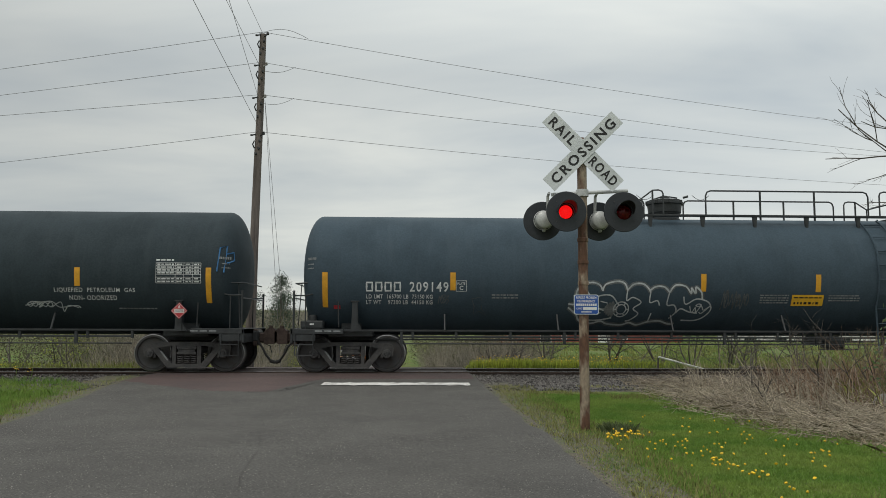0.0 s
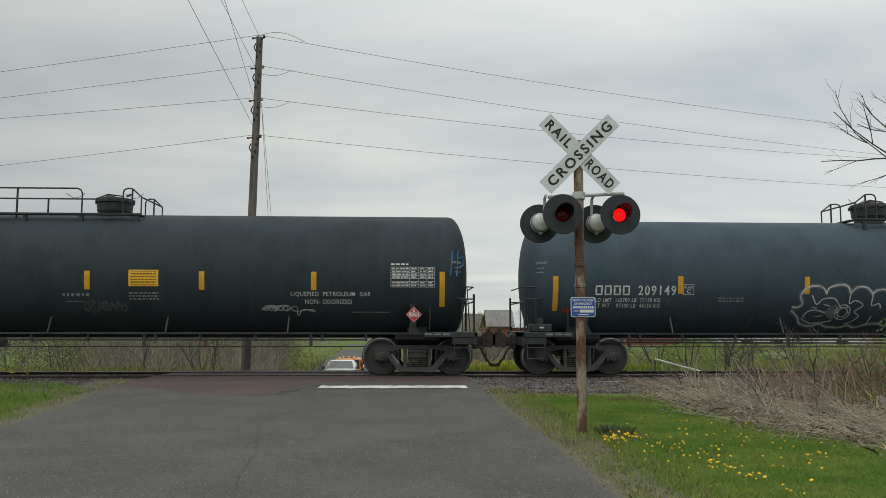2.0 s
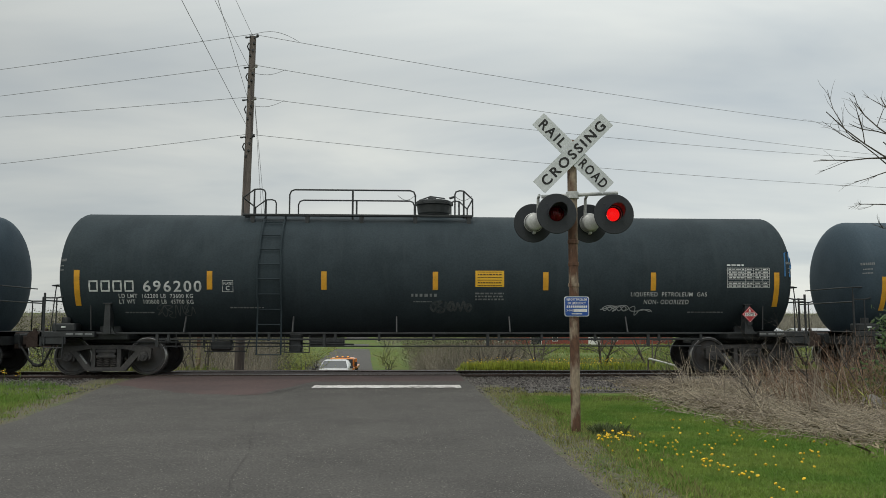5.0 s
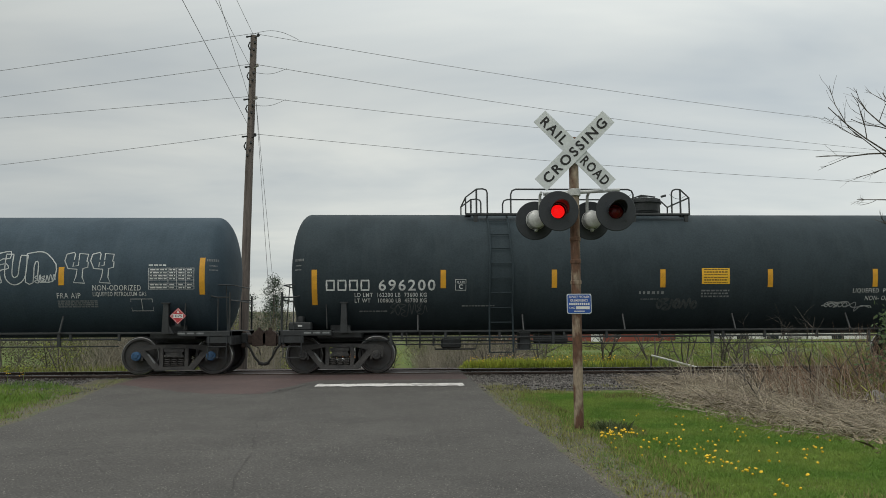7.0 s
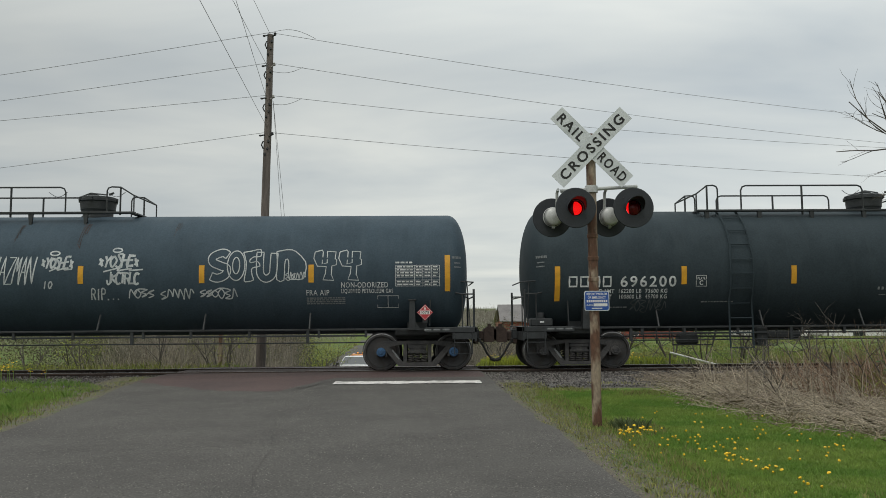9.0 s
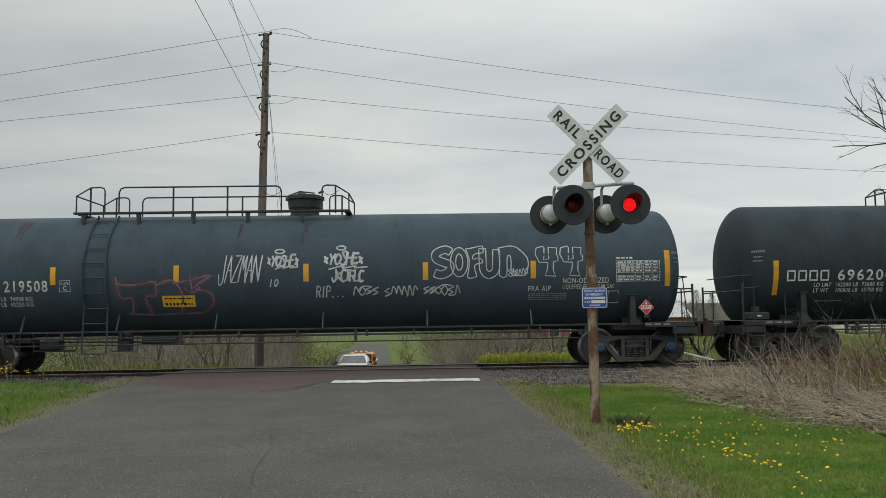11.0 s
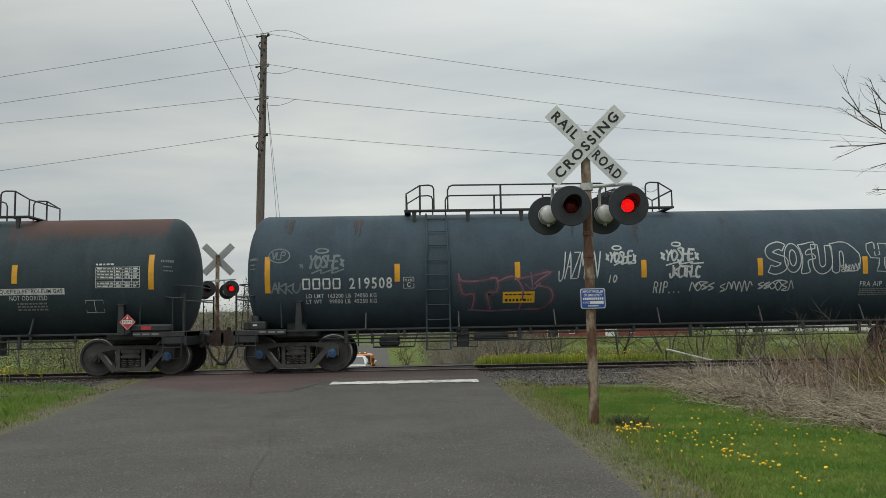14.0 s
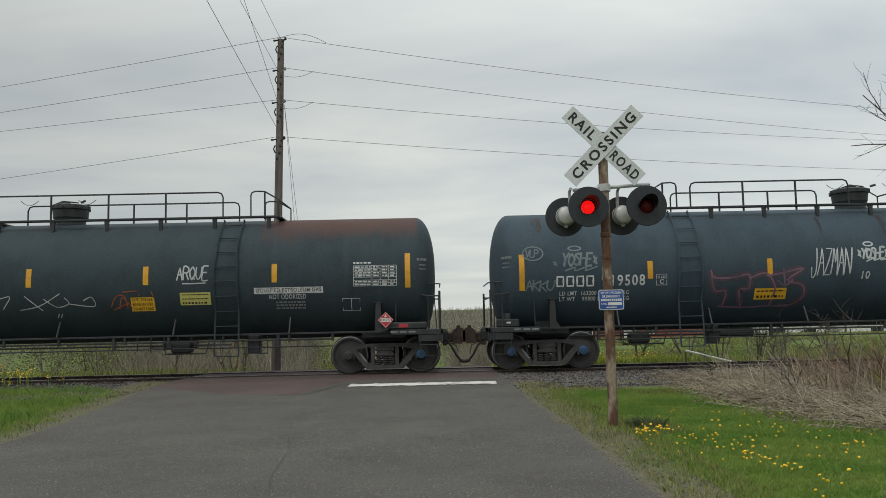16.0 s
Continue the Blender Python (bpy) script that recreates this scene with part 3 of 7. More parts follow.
# letters as single strokes, on a grid of ten by ten
STROKES = {"A": "00 49 90;24 74", "C": "98 39 05 30 91", "E": "99 19 05 00 90;05 75", "H": "00 09;05 95;90 99", "I": "49 40", "J": "69 72 50 20 03",
           "K": "00 09;98 05 90", "M": "00 29 54 79 90", "N": "00 09 90 99", "O": "49 05 40 95 49", "P": "00 09 88 75 05", "Q": "49 05 40 95 49;52 90",
           "R": "00 09 88 75 05;45 90", "S": "98 59 18 46 83 50 01", "T": "09 99;49 40", "U": "09 03 40 83 99", "V": "09 40 99", "Y": "09 45 99;45 30",
           "Z": "09 99 00 90", "L": "09 00 90", "*": "22 66;26 62;17 71", ".": "30 41", "k": "09 00;05 89;35 90"}
ROUND = "COQSUJPRE"


class Skin:
    """Paint and stickers on the near side of a tank: flat shapes in x and z, laid on the round shell."""

    def __init__(self, car, m_depth=0.004):
        self.car = car

    def wrap(self, x, z, lift):
        d = TANK_R + lift
        return (x, -math.sqrt(max(d * d - (z - TANK_Z) ** 2, 0.01)), z)

    def lay(self, geo, pts, faces, lift, slot=0):
        geo.add([self.wrap(x, z, lift) for x, z in pts], faces, slot)

    def quad(self, geo, x0, x1, z0, z1, lift=0.004, slot=0, n=None):
        n = n or max(1, int(abs(z1 - z0) / 0.10))
        pts = [(x, z0 + (z1 - z0) * i / n) for i in range(n + 1) for x in (x0, x1)]
        self.lay(geo, pts, [(2 * i, 2 * i + 1, 2 * i + 3, 2 * i + 2) for i in range(n)], lift, slot)

    def text(self, geo, body, x0, x1, z0, z1, bold=0.012, lift=0.005, slot=0, outline=0.0, spacing=1.12):
        geo.starts.append(len(geo.f))
        vs, fs = letters(body, bold, outline, int((z1 - z0) / 0.06), spacing)
        self.lay(geo, [(x0 + (x1 - x0) * a, z0 + (z1 - z0) * b) for a, b, _ in vs], fs, lift, slot)

    def bars(self, geo, x0, x1, z0, z1, rows=1, lift=0.005, slot=0, gap=0.9, word=0.075):
        """Rows of small words that cannot be read."""
        geo.starts.append(len(geo.f))
        h = (z1 - z0) / (rows + (rows - 1) * gap)
        rnd = random.Random(int(abs(x0) * 1000 + abs(z0) * 77))
        for i in range(rows):
            z, x = z1 - h - i * h * (1 + gap), x0
            while x < x1 - 0.02:
                w = min(word * rnd.uniform(0.5, 1.4), x1 - x)
                self.quad(geo, x, x + w, z, z + h, lift, slot)
                x += w + h * 0.7

    def ribbon(self, geo, pts, w, lift=0.005, slot=0, close=False):
        pts = list(pts) + ([pts[0]] if close else [])
        out = []
        for i, (x, z) in enumerate(pts):
            a, b = pts[max(i - 1, 0)], pts[min(i + 1, len(pts) - 1)]
            if close and i in (0, len(pts) - 1):
                a, b = pts[-2], pts[1]
            d = math.hypot(b[0] - a[0], b[1] - a[1]) or 1
            nx, nz = -(b[1] - a[1]) / d * w / 2, (b[0] - a[0]) / d * w / 2
            out += [(x - nx, z - nz), (x + nx, z + nz)]
        self.lay(geo, out, [(2 * i, 2 * i + 1, 2 * i + 3, 2 * i + 2) for i in range(len(pts) - 1)], lift, slot)

    def curve(self, pts, n=6, close=False):
        """Points of a smooth line through pts."""
        out, k = [], len(pts)
        for i in range(k if close else k - 1):
            p0, p1, p2, p3 = (pts[j % k] if close else pts[min(max(j, 0), k - 1)] for j in (i - 1, i, i + 1, i + 2))
            for s in range(n):
                t = s / n
                out.append(tuple(0.5 * (2 * b + (c - a) * t + (2 * a - 5 * b + 4 * c - d) * t * t + (3 * b - a - 3 * c + d) * t ** 3)
                                 for a, b, c, d in zip(p0, p1, p2, p3)))
        if not close:
            out.append(pts[-1])
        return out

    def pen(self, geo, line, x0, x1, z0, z1, w, lift=0.006, close=False, smooth=5):
        """A sprayed stroke; line: places as xxzz in hundredths of the box."""
        pts = [(x0 + (x1 - x0) * int(t[:2]) / 100, z0 + (z1 - z0) * int(t[2:]) / 100) for t in line.split()]
        self.ribbon(geo, self.curve(pts, smooth, close), w, lift, 0, close)

    def tag(self, geo, word, x0, x1, z0, z1, w, slant=0.0, fill=0.82, wild=0.0, seed=1):
        """A word in single sprayed strokes."""
        geo.starts.append(len(geo.f))
        rnd = random.Random(seed)
        step = (x1 - x0 - slant * (z1 - z0)) / len(word)
        for i, c in enumerate(word):
            lo, hi = z0 + rnd.uniform(-wild, wild) * (z1 - z0), z1 + rnd.uniform(-wild, wild) * (z1 - z0)
            for line in STROKES[c].split(";"):
                pts = []
                for t in line.split():
                    u, v = int(t[0]) / 9, int(t[1]) / 9
                    z = lo + (hi - lo) * v
                    pts.append((x0 + step * (i + u * fill) + slant * (z - z0), z))
                if c not in ROUND:
                    fine = [pts[0]]
                    for p, q in zip(pts, pts[1:]):
                        n = max(1, int(math.hypot(q[0] - p[0], q[1] - p[1]) / 0.06))
                        fine += [(p[0] + (q[0] - p[0]) * k / n, p[1] + (q[1] - p[1]) * k / n) for k in range(1, n + 1)]
                self.ribbon(geo, self.curve(pts, 4) if c in ROUND else fine, w * rnd.uniform(0.85, 1.15), 0.006)

    def bubble(self, geo, line, x0, x1, z0, z1, thick, w):
        """The outline of a fat letter drawn along a line of places, as in pen."""
        pts = self.curve([(x0 + (x1 - x0) * int(t[:2]) / 100, z0 + (z1 - z0) * int(t[2:]) / 100) for t in line.split()], 5)
        left, right = [], []
        for i, (x, z) in enumerate(pts):
            a, b = pts[max(i - 1, 0)], pts[min(i + 1, len(pts) - 1)]
            d = math.hypot(b[0] - a[0], b[1] - a[1]) or 1
            nx, nz = -(b[1] - a[1]) / d * thick / 2, (b[0] - a[0]) / d * thick / 2
            left.append((x + nx, z + nz))
            right.append((x - nx, z - nz))
        self.ribbon(geo, left + right[::-1], w, 0.006, 0, True)

    def scrawl(self, geo, x0, x1, z0, z1, w, seed, strokes=14, slant=0.12, slot=0):
        """A sprayed tag that cannot be read: looped strokes of letter size."""
        geo.starts.append(len(geo.f))
        rnd = random.Random(seed)
        h, step, path = z1 - z0, (x1 - x0) / strokes, []
        for i in range(strokes):
            x = x0 + step * (i + 0.5)
            top, low = z1 - rnd.uniform(0, 0.25) * h, z0 + rnd.uniform(0, 0.25) * h
            kind = rnd.random()
            if kind < 0.45:
                p = [(x - step * 0.3, low), (x + slant * h * 0.5, top), (x + step * 0.55, low + rnd.uniform(0, .4) * h)]
            elif kind < 0.75:
                p = [(x + step * 0.5, top), (x - step * 0.4, (top + low) / 2 + 0.1 * h), (x + step * 0.4, (top + low) / 2 - 0.12 * h), (x - step * 0.4, low)]
            else:
                p = [(x, top), (x - step * 0.5, (top + low) / 2), (x, low), (x + step * 0.5, (top + low) / 2), (x + step * 0.1, top)]
            path += p
        self.ribbon(geo, self.curve(path, 5), w, 0.006, slot)

    def part(self, name, geo, m, label):
        """One part for each word, row or tag that was begun on geo."""
        marks = [a for a in geo.starts if a < len(geo.f)]
        if name in ("graffiti", "small_stencil", "cargo_stencil", "weight_stencil") and len(marks) > 1:
            made = None
            marks = sorted(set([0] + marks)) + [len(geo.f)]
            for a, b in zip(marks, marks[1:]):
                if b > a:
                    used = sorted({i for q in geo.f[a:b] for i in q})
                    new_i = {o: k for k, o in enumerate(used)}
                    one = Geo().add([geo.v[i] for i in used], [tuple(new_i[i] for i in q) for q in geo.f[a:b]])
                    made = tagged(part(name, one, m, self.car, label), kind="stuff" if name == "small_stencil" else "")
            return made
        if geo.f:
            return tagged(part(name, geo, m, self.car, label), kind="stuff" if name == "small_stencil" else "")


# ---- tank cars ----
def wheelset_mesh():
    g = Geo()
    for s in (-1, 1):
        m = pose(0, s * 0.75, 0, 90 if s < 0 else -90)
        # outer face, rim, tread and flange of a cast wheel; height runs outwards
        g.lathe([(0.085, 0.10), (0.13, 0.085), (0.16, 0.045), (0.30, 0.015), (0.37, 0.03), (0.385, 0.062), (0.437, 0.066), (0.452, 0.06), (0.457, -0.03),
                 (0.466, -0.045), (0.484, -0.06), (0.482, -0.075), (0.40, -0.075), (0.36, -0.03), (0.16, -0.045), (0.12, -0.10), (0.085, -0.10)],
                m, 40, 0, [0, 0, 0, 0, 0, 0, 1, 1, 1, 0, 0, 0, 0, 0, 0, 0])
    g.tube([(0, -1.06, 0), (0, -0.85, 0)], 0.075, 16)
    g.tube([(0, -0.85, 0), (0, 0.85, 0)], 0.085, 16)
    g.tube([(0, 0.85, 0), (0, 1.06, 0)], 0.075, 16)
    return g.mesh("wheelset", [M_WHEEL, M_TREAD])


def cap_mesh():
    g = Geo()
    m = pose(0, 0, 0, 90)
    g.lathe([(0.0, 0.065), (0.045, 0.065), (0.055, 0.05), (0.10, 0.045), (0.112, 0.03), (0.115, -0.06)], m, 20)
    for k in range(3):
        a = 2 * math.pi * k / 3 + 0.5
        g.tube([(0.075 * math.cos(a), -0.04, 0.075 * math.sin(a)), (0.075 * math.cos(a), -0.075, 0.075 * math.sin(a))], 0.017, 6)
    return g


def truck_frame_mesh():
    """Bolster and two cast side frames; origin on the rail top, at the middle."""
    g = Geo()
    for s in (-1, 1):
        y0, y1 = (s * 0.93, s * 1.08)
        lo, hi = min(y0, y1), max(y0, y1)
        for k in (-1, 1):
            flip = lambda pts: [(k * x, z) for x, z in (pts if k > 0 else pts[::-1])]
            g.plate(flip([(0, 0.64), (0.42, 0.64), (0.62, 0.60), (0.80, 0.57), (1.02, 0.57), (1.07, 0.60), (1.06, 0.65), (0.92, 0.70), (0.62, 0.725), (0.0, 0.735)]), lo, hi)
            g.plate(flip([(0.70, 0.60), (0.80, 0.57), (0.78, 0.50), (0.46, 0.115), (0.34, 0.115), (0.34, 0.20)]), lo, hi)
            g.plate(flip([(0.255, 0.66), (0.345, 0.66), (0.345, 0.18), (0.255, 0.18)]), lo + 0.005, hi - 0.005)
            # pedestal jaws round the bearing
            g.plate(flip([(0.76, 0.58), (0.80, 0.58), (0.79, 0.34), (0.74, 0.36)]), lo + 0.004, hi - 0.004)
            g.plate(flip([(0.985, 0.58), (1.06, 0.60), (1.045, 0.40), (0.995, 0.38)]), lo + 0.004, hi - 0.004)
            g.tube([(k * 0.889, s * 0.94, 0.457), (k * 0.889, s * 1.10, 0.457)], 0.10, 18)
            g.box((k * 0.889 - 0.10, lo, 0.53), (k * 0.889 + 0.10, hi - 0.01, 0.575), 0.008)
        g.plate([(-0.46, 0.115), (0.46, 0.115), (0.34, 0.205), (-0.34, 0.205)], lo - 0.01, hi + 0.01)
        # end of the bolster and its wear plates
        g.box((-0.235, lo - 0.02, 0.43), (0.235, hi + 0.02, 0.49), 0.01)
        g.box((-0.235, lo - 0.015, 0.55), (0.235, hi + 0.015, 0.63), 0.01)
        g.box((-0.20, lo, 0.48), (0.20, hi - 0.03, 0.56), 0.005)
    g.box((-0.20, -1.05, 0.42), (0.20, 1.05, 0.62), 0.02)
    g.box((-0.8, -0.6, 0.30), (-0.7, 0.6, 0.38), 0.01)
    g.box((0.7, -0.6, 0.30), (0.8, 0.6, 0.38), 0.01)
    g.lathe([(0.19, 0.60), (0.19, 0.76), (0.0, 0.76)], None, 20)
    return g.mesh("truck", M_DUSTY)


def spring_mesh():
    pts = [(0.072 * math.cos(a), 0.060 * math.sin(a), 0.205 + 0.225 * a / (2 * math.pi * 5)) for a in [2 * math.pi * 5 * i / 60 for i in range(61)]]
    return Geo().tube(pts, 0.0145, 5).mesh("spring", M_SPRING)


WHEELSET, TRUCK_ME, SPRING_ME = wheelset_mesh(), truck_frame_mesh(), spring_mesh()
CAP_BLUE = cap_mesh().mesh("bearing_cap", M_CAP)
CAP_DARK = cap_mesh().mesh("bearing_cap", M_DUSTY)
WHEELSETS = []
CARS = []


def tank_shell(half, head=0.48, n=64, rings=11):
    g = Geo()
    prof = [(0.001, -half)]
    for i in range(1, rings + 1):
        a = math.pi / 2 * i / rings
        prof.append((TANK_R * math.sin(a) ** 0.8 if i < rings else TANK_R, -half + head * (1 - math.cos(a))))
    body = -half + head
    xs = [body + (-2 * body) * i / 9 for i in range(1, 9)]
    prof += [(TANK_R, x) for x in xs]
    prof += [(r, -z) for r, z in prof[:rings + 1][::-1]]
    m = Matrix.Translation((0, 0, TANK_Z)) @ pose(0, 0, 0, 0, 90)
    g.lathe(prof, m, n)
    return g


def on_head(s, half, u, z, lift=0.012, head=0.48):
    """A point on the near side of a tank's head, u of its depth beyond the shell."""
    r = TANK_R * max(1 - u * u, 0.0) ** 0.40 + lift
    return (s * (half - head + head * u), -math.sqrt(max(r * r - (z - TANK_Z) ** 2, 0.001)), z)


def rail_loop(g, x0, x1, y, z0, z1, r=0.021, left=True, right=True):
    """A handrail with rounded corners standing on the walkway."""
    c = 0.13
    pts = []
    if left:
        pts += [(x0, y, z0), (x0, y, z1 - c), (x0 + 0.04, y, z1 - 0.035), (x0 + c, y, z1)]
    else:
        pts += [(x0, y, z1)]
    if right:
        pts += [(x1 - c, y, z1), (x1 - 0.04, y, z1 - 0.035), (x1, y, z1 - c), (x1, y, z0)]
    else:
        pts += [(x1, y, z1)]
    g.tube(pts, r, 6)


def tank_car(name, cx, half, truck_x, coupler, ladder_x, manway_x, walk_span, main_rail, ends, paint, caps, label, flip):
    """ends: (low end rail spans). Nearest side is -y; heights count from the rail top."""
    car = base("tank_car", cx, 20.85, RAIL_Z, label, "tank car", "cars of the freight train")
    CARS.append((car, cx))
    part("tank", tank_shell(half), paint, car)
    # welded seams of the shell
    for x in (-half + 0.48, -half * 0.5, 0.0, half * 0.5, half - 0.48):
        g = Geo()
        pts = [(x, -(TANK_R + 0.001) * math.cos(a), TANK_Z + (TANK_R + 0.001) * math.sin(a)) for a in [radians(d) for d in range(-90, 271, 12)]]
        g.tube(pts, 0.006, 4, caps=False)
        part("weld_seam", g, paint, car)
    # trucks
    for i, s in enumerate((-1, 1)):
        truck = part("truck", TRUCK_ME, None, car, at=pose(s * truck_x, 0, 0))
        for x in (-0.165, 0.0, 0.165):
            for y in (-1.005, 1.005):
                part("spring", SPRING_ME, None, truck, at=pose(x, y, 0))
        for j, k in enumerate((-1, 1)):
            WHEELSETS.append(part("wheelset", WHEELSET, None, truck, at=pose(k * 0.889, 0, 0.457)))
            part("bearing_cap", CAP_BLUE if caps[2 * i + j] else CAP_DARK, None, truck, at=pose(k * 0.889, -1.10, 0.457))
        # stencilled number strip on the arm of the side frame
        g = Geo()
        g.box((-0.14, -1.088, -0.02), (0.14, -1.083, 0.02), 0.0, 0, pose(-0.53, 0, 0.40, 0, 52, 0) @ Matrix.Identity(4))
        part("stencil", g, M_DULL, truck)
    # saddles and draft sills at the ends
    for s in (-1, 1):
        g = Geo()
        a, b = s * (truck_x - 1.15), s * (coupler - 0.42)
        g.box((min(a, b), -0.30, 0.74), (max(a, b), 0.30, 1.0), 0.02)
        g.box((min(s * (truck_x - 0.55), s * (truck_x + 0.55)), -1.20, 0.86), (max(s * (truck_x - 0.55), s * (truck_x + 0.55)), 1.20, 1.02), 0.03)
        g.box((s * truck_x - 0.25, -0.9, 1.0), (s * truck_x + 0.25, 0.9, 1.3), 0.02)
        part("draft_sill", g, M_STEEL, car)
        # end deck
        g = Geo()
        e0, e1 = s * (half - 1.1), s * (coupler - 0.55)
        g.box((min(e0, e1), -1.42, 0.93), (max(e0, e1), 1.42, 1.06), 0.012)
        g.box((s * (coupler - 0.58) - 0.03, -1.42, 0.72), (s * (coupler - 0.58) + 0.03, 1.42, 1.07), 0.01)
        e2 = s * (coupler - 1.15)
        g.box((min(e2, e1), -1.41, 0.76), (max(e2, e1), -1.36, 0.93), 0.012)
        part("end_deck", g, M_STEEL, car)
        # corner handrails
        g = Geo()
        x = s * (coupler - 0.62)
        for y in (-1.38, 1.38):
            g.tube([(x, y, 1.0), (x, y, 1.98)], 0.028, 6)
            g.tube([(x - s * 0.28, y, 1.0), (x - s * 0.28, y, 1.86)], 0.016, 6)
            g.tube([(x - s * 0.02, y, 1.86), (x - s * 0.30, y, 1.86), (x - s * 0.95, y * 0.98, 2.02), (x - s * 1.05, y * 0.98, 1.95), (x - s * 1.08, y * 0.96, 1.1)], 0.018, 6)
        g.tube([(x, -1.38, 1.80), (x, 1.38, 1.80)], 0.018, 6)
        # stirrup step
        g.tube([(x - s * 0.05, -1.42, 0.95), (x - s * 0.05, -1.46, 0.42), (x - s * 0.48, -1.46, 0.42), (x - s * 0.48, -1.42, 0.95)], 0.015, 6)
        g.tube([(x - s * 0.05, -1.45, 0.68), (x - s * 0.48, -1.45, 0.68)], 0.012, 6)
        part("end_handrail", g, M_STEEL, car)
        g = Geo()
        x = s * (coupler - 0.5)
        g.box((min(x, x + s * 0.28), -0.12, 0.70), (max(x, x + s * 0.28), 0.12, 0.95), 0.03)
        g.plate([(x + s * 0.20, 0.66), (x + s * 0.44, 0.66), (x + s * 0.53, 0.74), (x + s * 0.53, 0.96), (x + s * 0.46, 1.06), (x + s * 0.30, 1.06), (x + s * 0.20, 0.98)][::(1 if s > 0 else -1)], -0.19, 0.05)
        g.box((min(x + s * 0.2, x + s * 0.42), 0.0, 0.66), (max(x + s * 0.2, x + s * 0.42), 0.18, 1.02), 0.03)
        g.box((x - 0.06, -0.28, 0.62), (x + 0.06, 0.28, 1.04), 0.02)
        g.tube([(x + s * 0.36, -0.10, 1.06), (x + s * 0.36, -0.10, 1.13)], 0.05, 8)
        part("coupler", g, M_COUPLER, car, "rust-brown cast coupler")
        g = Geo()
        pts = [(s * (coupler - 0.42), -0.26, 0.70), (s * (coupler - 0.33), -0.27, 0.60), (s * (coupler - 0.22), -0.24, 0.38), (s * (coupler - 0.10), -0.18, 0.23), (s * (coupler - 0.0), -0.14, 0.21)]
        g.tube(pts, 0.030, 7)
        g.tube([(s * (coupler - 0.13), -0.20, 0.24), (s * (coupler - 0.01), -0.16, 0.20)], 0.045, 8)
        g.tube([(s * (coupler - 0.42), -0.26, 0.66), (s * (coupler - 0.42), -0.27, 0.76)], 0.042, 8)
        part("air_hose", g, M_HOSE, car)
        g = Geo()
        g.tube([(s * (coupler - 0.45), 0.18, 0.72), (s * (coupler - 0.2), 0.2, 0.60), (s * (coupler - 0.15), 0.2, 0.42)], 0.012, 5)
        part("uncoupling_rod", g, M_STEEL, car)
        # small stencils where the shell turns into the head
        for k, (a, b, z) in enumerate(((0.10, 0.60, 2.72), (0.22, 0.55, 2.60), (0.22, 0.58, 2.50))):
            g = Geo()
            for i in range(7):
                u0, u1 = a + (b - a) * i / 7, a + (b - a) * (i + 0.72) / 7
                hh = 0.06 if k == 0 else 0.03
                g.add([on_head(s, half, u, zz) for u, zz in ((u0, z), (u1, z), (u1, z + hh), (u0, z + hh))], [(0, 1, 2, 3)])
            part("head_stencil", g, M_DULL, car)
        # grab rail round the tank head
        g = Geo()
        xh = s * (half - 0.10)
        g.tube([(s * (half - 0.75), -1.50, 1.97 + 0.2), (xh, -1.22, 2.17), (xh + s * 0.22, -0.95, 2.17), (xh + s * 0.22, 0.95, 2.17)], 0.016, 6)
        g.tube([(xh + s * 0.05, -1.12, 2.17), (xh + s * 0.12, -1.2, 1.05)], 0.013, 6)
        part("head_grab_rail", g, M_STEEL, car)
        # bolster bracket on the shell, seen as a short upright web
        g = Geo()
        xb = s * (truck_x - 0.02) + (0.10 if s < 0 else -0.10)
        g.plate([(xb - 0.085, 1.0), (xb + 0.085, 1.0), (xb + 0.06, 1.72), (xb - 0.06, 1.72)], -1.44, -1.20)
        g.plate([(xb + 0.085, 1.0), (xb + 0.20, 1.0), (xb + 0.085, 1.2)], -1.42, -1.38)
        g.box((xb - 0.10, -1.46, 1.71), (xb + 0.10, -1.30, 1.74), 0.005)
        part("jacking_bracket", g, M_STEEL, car)
        g = Geo()
        for k in range(3):
            g.box((s * (truck_x + 0.5) + (k - 1.5) * 0.22, -1.425, 0.985), (s * (truck_x + 0.5) + (k - 1.5) * 0.22 + 0.17, -1.421, 1.025))
        part("small_stencil", g, M_DULL, car)
    # brake gear at one end
    g = Geo()
    xe = -(coupler - 1.0)
    g.lathe([(0.27, 0.0), (0.285, 0.015), (0.27, 0.03), (0.255, 0.015), (0.27, 0.0)], pose(xe + 0.15, -0.75, 1.85, 0, 90, 0), 24)
    for k in range(5):
        a = 2 * math.pi * k / 5
        g.tube([(xe + 0.165, -0.75, 1.85), (xe + 0.165, -0.75 + 0.27 * math.cos(a), 1.85 + 0.27 * math.sin(a))], 0.012, 5)
    g.box((xe + 0.17, -0.92, 1.66), (xe + 0.36, -0.58, 2.02), 0.03)
    g.tube([(xe + 0.28, -0.75, 1.66), (xe + 0.28, -0.75, 1.05)], 0.02, 6)
    part("brake_wheel", g, M_STEEL, car)
    g = Geo()
    g.box((-(half - 0.05), -1.30, 1.06), (-(half - 0.60), -0.90, 1.26), 0.03)
    g.lathe([(0.0, 0.14), (0.09, 0.14), (0.10, 0.10), (0.10, 0.0)], pose(-(half - 0.32), -1.12, 1.26), 16)
    g.box((-(half - 0.38), -1.315, 1.15), (-(half - 0.28), -1.302, 1.19), 0.0, 1)
    part("brake_valve", g, [M_STEEL, M_WHITE], car)
    # sill rail with hangers and two long rods
    inner = truck_x - 1.25
    g = Geo()
